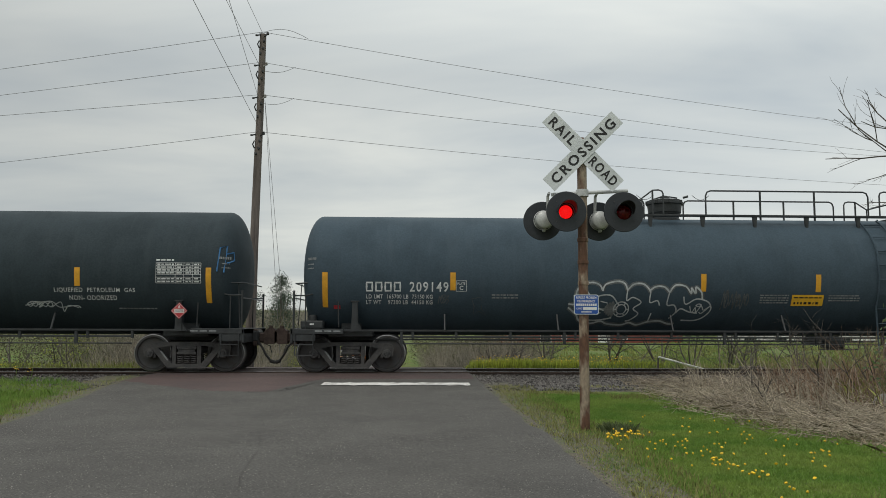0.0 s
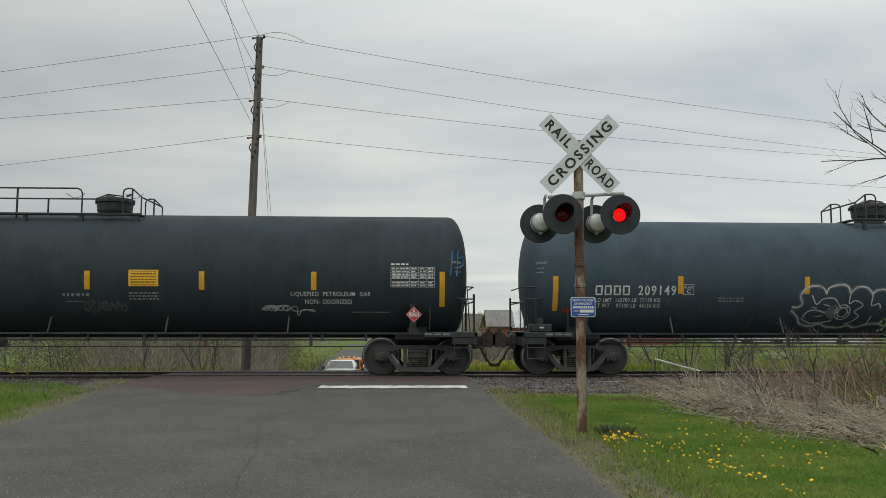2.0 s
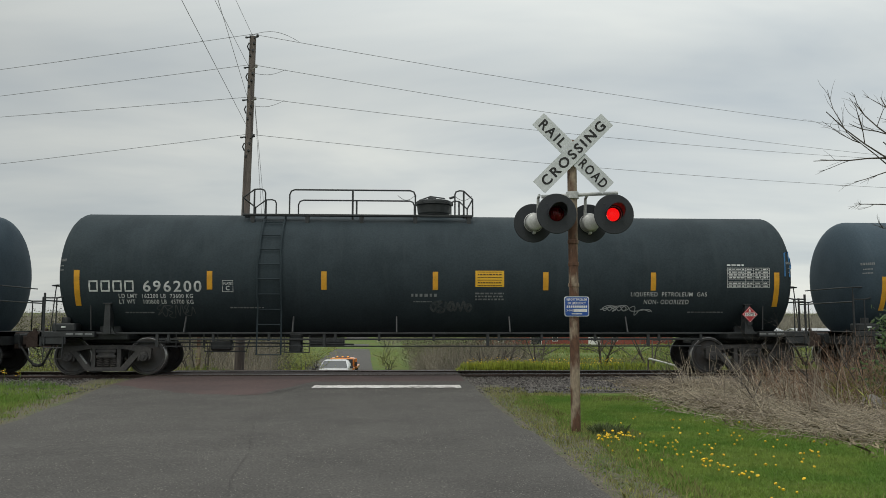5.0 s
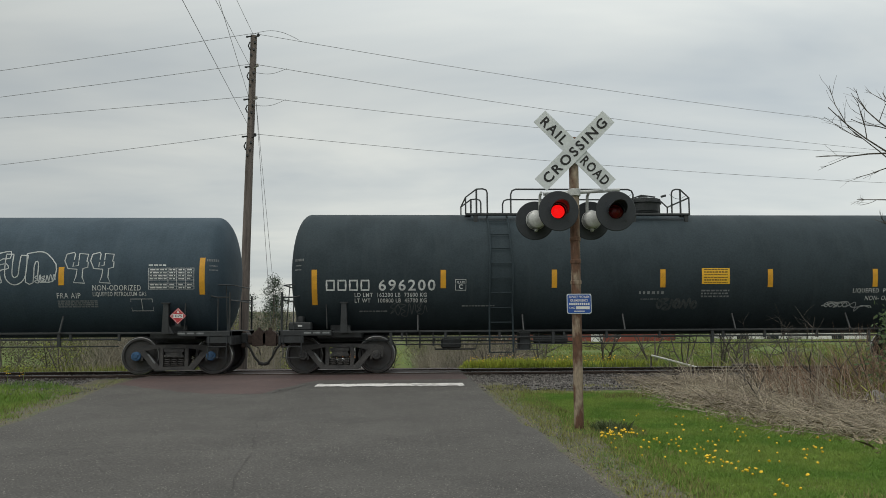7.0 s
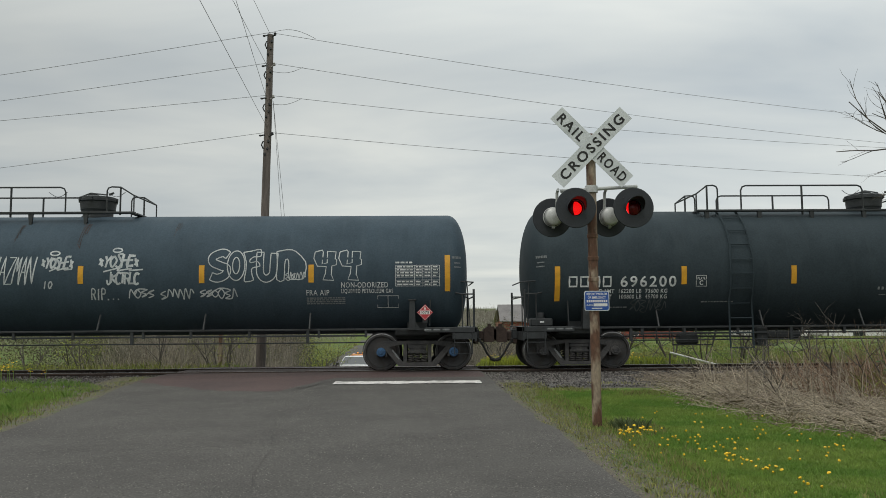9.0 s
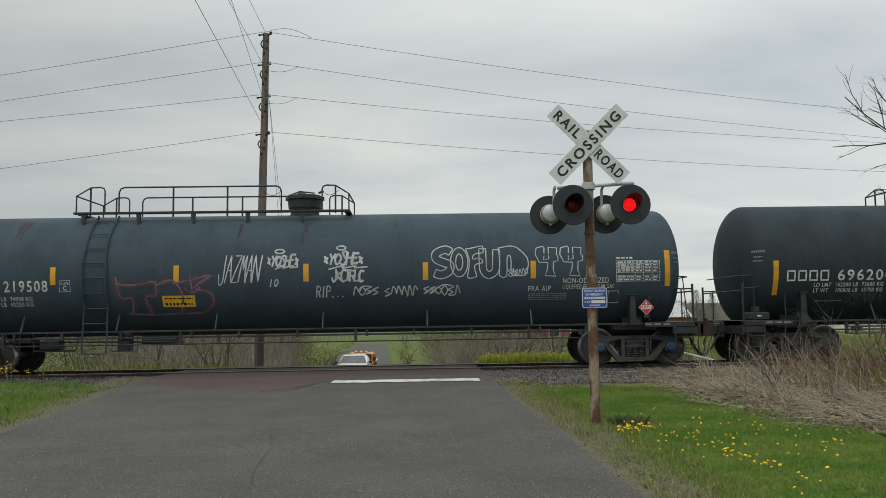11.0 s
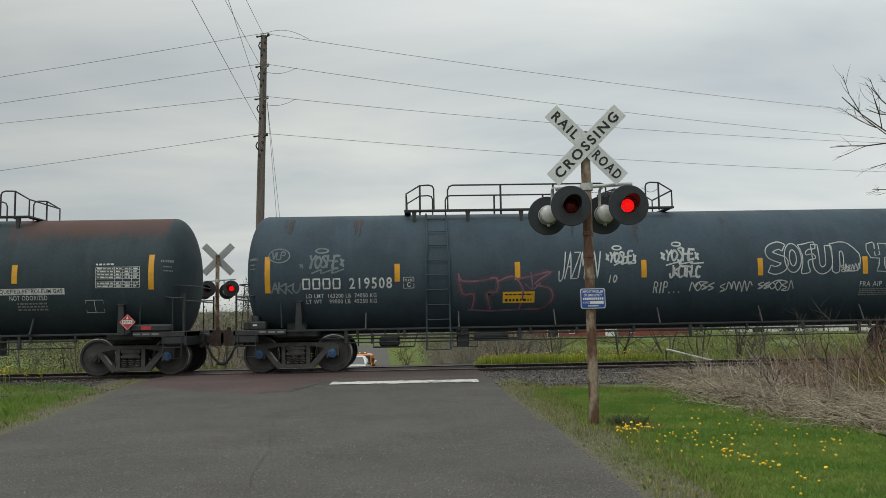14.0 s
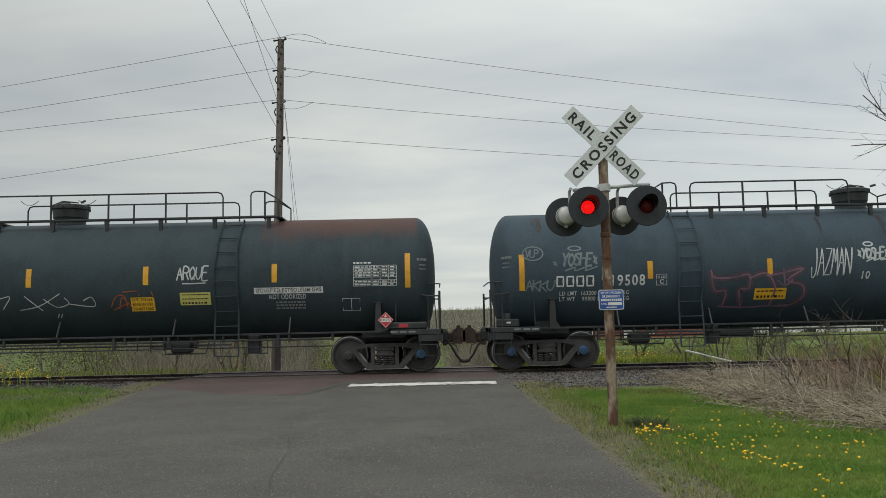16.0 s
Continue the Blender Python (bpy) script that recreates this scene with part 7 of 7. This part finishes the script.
stems("thicket", 9000, area(-18.0, -7.5, 45, 66, lambda x, y: x < edge(ROAD_L, y) - 2.4), 3.8, math.pi * 0.5, 2.8, 0.011, M_THICKET, "tall grey-brown bare thicket along the far road", 65, (45, 90))
blades("undergrowth", 8000, area(-24, -6.0, 26.0, 44, in_thicket), 0.42, 0.03, M_BUD, "yellow-green undergrowth in the thicket", 64, 0.4)



def budding_wood(x0, x1, y0, y1, count, height, keep, seed):
    """Dim young foliage among bare twigs, in uneven clumps."""
    rng = np.random.default_rng(seed)
    x, y = rng.uniform(x0, x1, count), rng.uniform(y0, y1, count)
    ok = np.array([keep(a, b) for a, b in zip(x, y)], dtype=bool)
    x, y = x[ok], y[ok]
    top = height * np.array([0.72 + 0.45 * noise.noise((a * 0.45, b * 0.2, seed)) + 0.2 * noise.noise((a * 1.7, b * 0.6, seed + 1)) for a, b in zip(x, y)])
    z = np.array([land(b) for b in y]) + rng.beta(1.6, 1.2, len(x)) * top
    n = len(x)
    c = np.stack([x, y, z], 1)
    a = rng.normal(0, 1, (n, 3))
    a /= np.linalg.norm(a, axis=1)[:, None]
    b = np.cross(a, rng.normal(0, 1, (n, 3)))
    b /= np.linalg.norm(b, axis=1)[:, None]
    size = rng.uniform(0.03, 0.085, n)[:, None]
    v = np.stack([c - a * size, c + b * size * 0.5, c + a * size, c - b * size * 0.5], 1)
    f = np.arange(n)[:, None] * 4 + np.array([[0, 1, 2, 3]])
    tagged(part("budding_wood", scatter_mesh("budding_wood", v.reshape(-1, 3), f, M_DIM), None), "dim olive and grey-brown young foliage along the far road", "foliage", kind="stuff")


budding_wood(-30, -7, 47, 78, 70000, 5.4, lambda x, y: x < edge(ROAD_L, y) - 1.3, 71)
budding_wood(-1.5, 9, 52, 84, 34000, 4.2, lambda x, y: x > edge(ROAD_R, y) + 3.0, 72)

# bare shrubs and young trees between the track and the fields, left of the road
rs = random.Random(77)
for i in range(20):
    if i > 5 and i % 3:
        continue
    x = -6.9 - 0.75 * i + rs.uniform(-0.5, 0.5)
    y = rs.uniform(27.5, 36) if i % 3 else rs.uniform(26.5, 29)
    h = rs.uniform(2.6, 4.0)
    leafy = i % 2 == 0
    tree_at(x, y, h, "bare shrub with first yellow-green leaves" if leafy else "bare grey-brown shrub behind the track", 100 + i, M_BUD if leafy else None, 2, 0.038, 3, 3, 0.028, 0.55, 0.1, "shrub", kids=(2, 3), radius=0.10)
for i, (x, y, h) in enumerate(((-5.6, 46, 3.4), (-7.2, 52, 4.2), (-9.4, 48, 4.0), (-11.8, 55, 4.6), (-14.0, 50, 4.4), (-6.4, 58, 4.0), (-17, 58, 5.0), (-21, 52, 4.5), (-24, 60, 5), (-2.0, 82, 6.6), (-1.2, 60, 3.2), (1.2, 66, 3.2), (3.4, 60, 3.0), (5.4, 70, 3.4))):
    tree_at(x, y, h, "budding roadside tree with thin branches", 140 + i, M_BUD, 4, 0.05, 3, 3, 0.045, 0.5, 0.15, "tree", kids=(2, 3), radius=0.22)
# small bare shrubs in the green field
for i, (x, y, h) in enumerate(((4.75, 27.6, 3.3), (6.8, 27.4, 3.6), (8.5, 27.4, 3.8), (9.7, 27.8, 3.6), (11.0, 28, 3.2), (12.4, 29, 3.5), (13.6, 28, 3.2), (3.9, 31, 2.8), (3.0, 29, 2.2))):
    tree_at(x, y, h, "small bare shrub in the green field", 170 + i, None, 0, 0, 3, 4, 0.034, 0.62, 0.1, "shrub", kids=(2, 4))
# upright saplings in the dead brush
for i, (x, y, h) in enumerate(((6.6, 15.5, 1.9), (7.3, 14.6, 2.3), (7.9, 13.8, 2.0), (8.6, 14.5, 2.5), (9.2, 13.2, 2.2), (5.7, 16.6, 1.3), (6.1, 13.6, 1.2))):
    tree_at(x, y, h, "bare thorny sapling in the dead brush", 190 + i, None, 0, 0, 3, 2, 0.016, 0.55, 0.1, "sapling", kids=(2, 3), lean=(-0.2, 0))
tree_at(9.35, 13.6, 2.6, "young evergreen bush with soft green sprays", 210, M_LEAF, 8, 0.05, 3, 3, 0.02, 0.55, 0.1, "bush", kids=(3, 4), lean=(-0.1, 0), radius=0.10)


def bare_tree():
    """The bare tree whose branches hang in from the side."""
    rng = random.Random(31)
    x, y = 11.0, 13.2
    t = base("tree", x, y, ground_z(x, y), "bare tree with long thin dark branches", "tree")
    g = Geo()
    g.tube([(0, 0, -0.2), (-0.1, 0, 2.0), (-0.3, 0.1, 3.6), (-0.35, 0.1, 6.5)], [0.16, 0.13, 0.10, 0.05], 9)
    # long limbs reach out over the brush; each ends at a given reach and height above the ground
    for z, mx, mz, ex, ez, r in ((3.4, -2.3, 4.20, -2.9, 4.65, 0.034), (3.4, -2.3, 4.20, -3.4, 5.40, 0.030), (3.3, -2.6, 4.30, -3.75, 4.25, 0.026), (3.9, -2.2, 4.70, -2.55, 5.00, 0.036), (3.9, -2.2, 4.70, -3.05, 5.55, 0.028),
                                 (4.1, -2.3, 4.90, -2.55, 5.80, 0.028), (3.9, -2.3, 4.80, -3.35, 5.15, 0.022), (3.1, -2.5, 4.05, -3.25, 3.95, 0.020), (2.5, -2.6, 3.45, -3.35, 3.40, 0.020), (2.2, -2.4, 3.05, -3.0, 3.1, 0.018),
                                 (2.9, -2.4, 4.10, -3.75, 4.80, 0.022), (4.4, -1.9, 5.4, -2.3, 6.3, 0.026)):
        if ez > 4.6:
            mz, ez = mz - 0.20, ez - 0.22
        a, m, e = Vector((-0.3, 0.05, z)), Vector((mx, rng.uniform(-0.3, 0.3), mz)), Vector((ex, rng.uniform(-0.5, 0.5), ez))
        g.tube([a, a.lerp(m, 0.5) + Vector((0, 0, -0.06)), m], [r, r * 0.85, r * 0.7], 6, caps=False)
        grow(g, m, e - m, (e - m).length, r * 0.6, 2, rng, 0.38, 0.06, None, (2, 3), 5, 0.5)
    part("trunk", g, M_BARK, t)


bare_tree()


def conifer(x, y, h, seed, w=0.36):
    rng = random.Random(seed)
    z0 = ground_z(x, y)
    t = base("conifer", x, y, z0, "dark green spruce with drooping branches", "tree", "conifers behind the crossing")
    part("trunk", Geo().tube([(0, 0, -0.2), (0, 0, h)], [h * 0.018, 0.02], 7), M_BARK, t)
    tips = []
    k = int(h * 3.2)
    for i in range(k):
        f = i / k
        z = h * (0.08 + 0.92 * f)
        reach = h * w * (1 - f) ** 0.7 * rng.uniform(0.6, 1.25)
        for j in range(8):
            a = rng.uniform(0, 6.283)
            for s in (0.35, 0.6, 0.8, 1.0):
                tips.append(Vector((math.cos(a) * reach * s, math.sin(a) * reach * s, z - reach * 0.28 * s)))
    v, f = leaf_cloud(tips, 12, 0.055, 0.17, rng)
    part("crown", scatter_mesh("crown", v, f, M_NEEDLE), None, t)


for i, (x, y, h) in enumerate(((-9.4, 58, 7.4), (-12.6, 62, 7.8), (-10.9, 68, 6.4), (59, 200, 10.6), (63, 206, 11.2), (69, 198, 10.2), (75, 204, 9.6))):
    conifer(x, y, h, 300 + i)


def woods():
    """Bare woods on the far rise: one mass of twigs with an uneven top."""
    rng = np.random.default_rng(51)
    n = 260000
    x = rng.uniform(-220, 260, n)
    row = rng.choice(5, n, p=[0.12, 0.14, 0.24, 0.25, 0.25])
    y = np.array([130, 190, 260, 340, 470])[row] + rng.normal(0, 14, n)
    keep = ~((row < 2) & (x > 4)) & ~((np.abs(x - np.interp(y, [73, 273, 420], [-5.7, -14.5, -23])) < 4.6) & (y < 400))
    x, y, row = x[keep], y[keep], row[keep]
    n = len(x)
    top = np.array([3.8, 5.6, 6.6, 7.6, 9.6])[row] * (0.65 + 0.5 * np.array([noise.noise((a * 0.06, b * 0.03, 2)) for a, b in zip(x, y)]) + 0.25 * np.array([noise.noise((a * 0.35, b * 0.1, 7)) for a, b in zip(x, y)]))
    top *= np.where((row == 0) & (x > 2), 0.35, 1.0)
    z0 = np.array([land(b) for b in y]) - 0.3
    base_h = rng.beta(1.1, 1.25, n) * 0.9 * top
    L = rng.uniform(0.5, 1.5, n) * (1 + 0.2 * row)
    az = rng.uniform(0, 6.283, n)
    tilt = rng.normal(0, 0.95, n)
    p0 = np.stack([x, y, z0 + base_h], 1)
    p1 = p0 + np.stack([np.cos(az) * np.sin(tilt), np.sin(az) * np.sin(tilt), np.cos(tilt)], 1) * L[:, None]
    w = 0.014 + 0.020 * row
    v = np.stack([p0 - np.stack([w, 0 * w, 0 * w], 1), p0 + np.stack([w, 0 * w, 0 * w], 1), p1], 1)
    f = np.arange(n)[:, None] * 3 + np.array([[0, 1, 2]])
    tagged(part("far_woods", scatter_mesh("far_woods", v.reshape(-1, 3), f, M_WOODS), None), "bare brown woods on the far rise", "woods", kind="stuff")


woods()


# ---- far buildings and waiting vehicles ----
def barn(x0, x1, y0, depth, eave, ridge, wall, roof, label, name="barn", doors=()):
    z0 = min(ground_z(x0, y0), ground_z(x1, y0)) - 0.3
    b = base(name, (x0 + x1) / 2, y0, z0, label, "building")
    w = (x1 - x0) / 2
    g = Geo()
    t = 0.25
    for lo, hi in (((-w, 0, 0), (w, t, eave - z0)), ((-w, depth - t, 0), (w, depth, eave - z0))):
        g.box(lo, hi)
    for s in (-1, 1):
        x = s * w
        pts = [(0, 0), (depth, 0), (depth, eave - z0), (depth / 2, ridge - z0), (0, eave - z0)]
        vs = [(x - s * t * q, p, z) for q in (0, 1) for p, z in pts]
        k = len(pts)
        g.add(vs, [tuple(range(k)), tuple(range(2 * k - 1, k - 1, -1))] + [(i, i + k, (i + 1) % k + k, (i + 1) % k) for i in range(k)])
    part("wall", g, wall, b)
    g = Geo()
    for s in (0, 1):
        ya, yb = (-0.5, depth / 2) if s == 0 else (depth + 0.5, depth / 2)
        za, zb = eave - z0 - 0.25, ridge - z0
        vs = [(x, y, z + q) for x in (-w - 0.5, w + 0.5) for y, z in ((ya, za), (yb, zb)) for q in (0.02, 0.17)]
        g.add(vs, [(0, 2, 6, 4), (1, 5, 7, 3), (0, 1, 3, 2), (4, 6, 7, 5), (0, 4, 5, 1), (2, 3, 7, 6)])
    part("roof", g, roof, b)
    for i, (x, wd, lo, hi, m, nm) in enumerate(doors):
        g = Geo().box((x - wd / 2, -0.06, lo), (x + wd / 2, 0.02, hi), 0.02)
        d = part(nm, g, M_TRIMW, b)
        part("pane", Geo().box((x - wd / 2 + 0.12, -0.075, lo + 0.12), (x + wd / 2 - 0.12, -0.062, hi - 0.12)), m, d)
    return b


barn(17.0, 58.0, 170, 16, 1.2, 4.0, M_BRICK, M_ROOF, "long low red-brown barn with grey metal roof",
     doors=((-9.0, 2.4, 0.2, 2.1, M_WINDOW, "window"), (-5.0, 1.2, 1.0, 2.0, M_WINDOW, "window"), (-1.0, 1.2, 1.0, 2.0, M_WINDOW, "window"), (3.5, 2.6, 0.2, 2.2, M_TRIMW, "door"), (8.0, 1.2, 1.0, 2.0, M_WINDOW, "window")))
barn(74.0, 88.0, 180, 12, -0.2, 0.7, M_TRIMW, M_ROOF, "low pale shed with grey metal roof", "shed", doors=((-4, 3, 0.2, 1.4, M_WINDOW, "door"), (3, 3, 0.2, 1.4, M_WINDOW, "door")))
barn(90.0, 104.0, 176, 10, -0.3, 0.6, M_TRIMW, M_ROOF, "low pale shed with grey metal roof", "shed", doors=((0, 3, 0.2, 1.4, M_WINDOW, "door"),))
barn(15.0, 19.4, 150, 7, 1.4, 4.3, M_BRICK, M_SHINGLE, "small red house with white trim", "house", doors=((-1.3, 1.0, 1.2, 2.4, M_WINDOW, "window"), (1.3, 1.0, 1.2, 2.4, M_WINDOW, "window")))


def car_body(g, sections, slot=0):
    """Skins a row of closed cross sections along y; each is a list of (x, z) for the right half, from the bottom up."""
    rings = []
    for y, half in sections:
        rings.append([(x, y, z) for x, z in half] + [(-x, y, z) for x, z in half[::-1]])
    k = len(rings[0])
    vs = [p for r in rings for p in r]
    fs = [(i * k + j, i * k + (j + 1) % k, (i + 1) * k + (j + 1) % k, (i + 1) * k + j) for i in range(len(rings) - 1) for j in range(k)]
    fs += [tuple(range(k))[::-1], tuple(range((len(rings) - 1) * k, len(rings) * k))]
    g.add(vs, fs, slot)


def wheels(thing, xs, ys, r, width):
    for y in ys:
        for x in xs:
            s = 1 if x > 0 else -1
            ty = part("wheel", Geo().lathe([(r * 0.62, width / 2), (r * 0.9, width / 2), (r, width / 3), (r, -width / 3), (r * 0.9, -width / 2), (r * 0.62, -width / 2)], pose(0, 0, 0, 0, 90), 22), M_HOSE, thing, at=pose(x, y, r))
            part("rim", Geo().lathe([(0.001, s * width * 0.42), (r * 0.25, s * width * 0.45), (r * 0.6, s * width * 0.36), (r * 0.63, s * width * 0.45)], pose(0, 0, 0, 0, 90), 22), M_SILVER, ty)


def white_car(x, y):
    z = land(y) + 0.004
    c = base("car", x, y, z, "white sedan waiting beyond the crossing", "car")
    g = Geo()
    lo = lambda w, a, b: [(w * 0.9, a), (w, a + 0.12), (w, b - 0.18), (w * 0.93, b)]
    car_body(g, [(-0.05, lo(0.62, 0.35, 0.66)), (0.12, lo(0.80, 0.25, 0.78)), (0.5, lo(0.89, 0.22, 0.90)), (1.25, lo(0.91, 0.2, 1.0)), (3.5, lo(0.91, 0.2, 1.04)), (4.35, lo(0.88, 0.22, 1.02)), (4.6, lo(0.78, 0.32, 0.92))])
    part("body", g, M_CARW, c)
    g = Geo()
    cab = lambda w0, w1, a, b: [(w0, a), (w0 * 0.97, a + (b - a) * 0.5), (w1, b - 0.05), (w1 * 0.8, b)]
    car_body(g, [(1.05, cab(0.84, 0.80, 0.96, 1.02)), (1.95, cab(0.88, 0.70, 0.96, 1.44)), (2.5, cab(0.88, 0.70, 0.96, 1.48)), (3.2, cab(0.88, 0.70, 0.96, 1.46)), (4.1, cab(0.82, 0.72, 0.96, 1.06))])
    part("cabin", g, M_CARW, c)
    g = Geo()
    g.add([(-0.80, 1.08, 1.045), (0.80, 1.08, 1.045), (0.64, 1.90, 1.440), (-0.64, 1.90, 1.440)], [(0, 1, 2, 3)])
    part("windscreen", g, M_WINDOW, c)
    for s in (-1, 1):
        part("headlight", Geo().box((s * 0.72 - 0.13, -0.01, 0.62), (s * 0.72 + 0.13, 0.2, 0.76), 0.03), M_HEAD, c)
        m = part("mirror", Geo().box((s * 1.02 - 0.1, 1.42, 1.0), (s * 1.02 + 0.1, 1.54, 1.14), 0.03), M_PLASTIC, c)
    part("grille", Geo().box((-0.45, -0.075, 0.42), (0.45, -0.04, 0.60), 0.01), M_PLASTIC, c)
    wheels(c, (-0.82, 0.82), (0.85, 3.7), 0.33, 0.21)


def orange_truck(x, y):
    z = land(y) + 0.004
    c = base("truck", x, y, z, "orange work truck with amber roof lights behind the car", "truck")
    g = Geo()
    g.box((-1.02, 0.0, 0.45), (1.02, 1.2, 1.05), 0.10)
    g.box((-0.98, 0.95, 0.98), (0.98, 2.7, 1.72), 0.12)
    part("cab", g, M_ORPAINT, c)
    part("windscreen", Geo().box((-0.86, 0.925, 1.08), (0.86, 0.96, 1.62), 0.02), M_WINDOW, c)
    for s in (-1, 1):
        part("side_window", Geo().box((s * 0.98 - 0.012, 1.15, 1.1), (s * 0.98 + 0.012, 2.3, 1.6), 0.005), M_WINDOW, c)
        part("mirror", Geo().box((s * 1.12 - 0.1, 0.95, 1.1), (s * 1.12 + 0.1, 1.05, 1.4), 0.03), M_PLASTIC, c)
        part("headlight", Geo().box((s * 0.75 - 0.15, -0.02, 0.8), (s * 0.75 + 0.15, 0.05, 1.0), 0.03), M_HEAD, c)
    bar = part("light_bar", Geo().box((-0.6, 1.5, 1.72), (0.6, 1.75, 1.76), 0.01), M_PLASTIC, c)
    for k in (-0.42, 0.0, 0.42):
        part("beacon", Geo().lathe([(0.06, 0.0), (0.06, 0.05), (0.04, 0.08), (0.0, 0.085)], pose(k, 1.62, 1.76), 14), M_AMBER, bar)
    g = Geo().box((-1.1, 2.8, 0.75), (1.1, 7.0, 0.95), 0.03)
    g.box((-1.1, 2.8, 0.95), (1.1, 2.95, 1.6), 0.02)
    part("flatbed", g, M_ORPAINT, c)
    wheels(c, (-0.9, 0.9), (0.9, 5.4), 0.42, 0.28)
    c.scale = (0.88, 0.88, 0.88)


white_car(-4.0, 46.5)
orange_truck(-4.22, 56.0)

# a fallen white pipe in the grass, a rock and a heap of dark ties by the track
g = Geo().tube([(7.75, 25.0, 0.36), (9.3, 25.0, -0.05)], 0.032, 8)
tagged(part("fallen_pipe", g, M_TRIMW), "white pipe leaning in the grass beside the track", "pipe")
g = Geo()
g.tube([(7.76, 25.06, 0.34), (7.74, 25.1, -0.3)], 0.03, 6)
tagged(part("stub_post", g, M_BARK), "dark stub that props the white pipe", "post")
bm = bmesh.new()
bmesh.ops.create_icosphere(bm, subdivisions=3, radius=0.18)
for v in bm.verts:
    v.co *= 1 + 0.35 * noise.noise(v.co * 5)
me = bpy.data.meshes.new("rock")
bm.to_mesh(me)
bm.free()
me.materials.append(mat("pale_rock", (0.20, 0.19, 0.175), 0.9, var=0.3, scale=4, fine=30, bump=0.01))
rk = part("rock", me, None, at=pose(7.55, 12.6, 0.12))
tagged(rk, "pale grey rock in the dead brush", "rock")
g = Geo()
for k in range(3):
    g.box((10.4 + 0.1 * k, 25.0 + 0.28 * k, -0.1), (11.2 + 0.1 * k, 25.24 + 0.28 * k, 0.05), 0.02)
tagged(part("tie_heap", g, M_TIE), "heap of dark old ties beyond the track", "tie heap")


# ---- what moves ----
def travel(t):
    """Metres that the train has gone along the track, from its place at 12.5 s."""
    return 7.25569816e-05 * t ** 4 - 1.52032017e-03 * t ** 3 + 2.22048121e-03 * t ** 2 + 2.83736086 * t - 34.6134373


def motions():
    for car, cx in CARS:
        walk(car, [(0.5 * i, pose(cx + travel(0.5 * i), 20.85, RAIL_Z)) for i in range(33)])
    for k, ws in enumerate(WHEELSETS):
        x = ws.matrix_basis.translation.x
        walk(ws, [(0.2 * i, pose(x, 0, 0.457, 0, math.degrees((travel(0.2 * i) - travel(0)) / 0.457) + 40 * k, 0)) for i in range(81)])
    # the flashers change over every 0.737 s
    half, first = 1.475 / 2, 0.21
    for ball, side in LAMPS:
        angle = 0 if side == "L" else 180
        at = lambda a: pose(0, 0.095, 0, 0, 0, a)
        rows, t = [(0.0, at(angle))], first
        while t < 16:
            rows += [(t - 0.1 + k / 30, at(angle + 60 * k)) for k in range(4)]
            angle += 180
            t += half
        rows.append((16.0, at(angle)))
        walk(ball, rows)


motions()
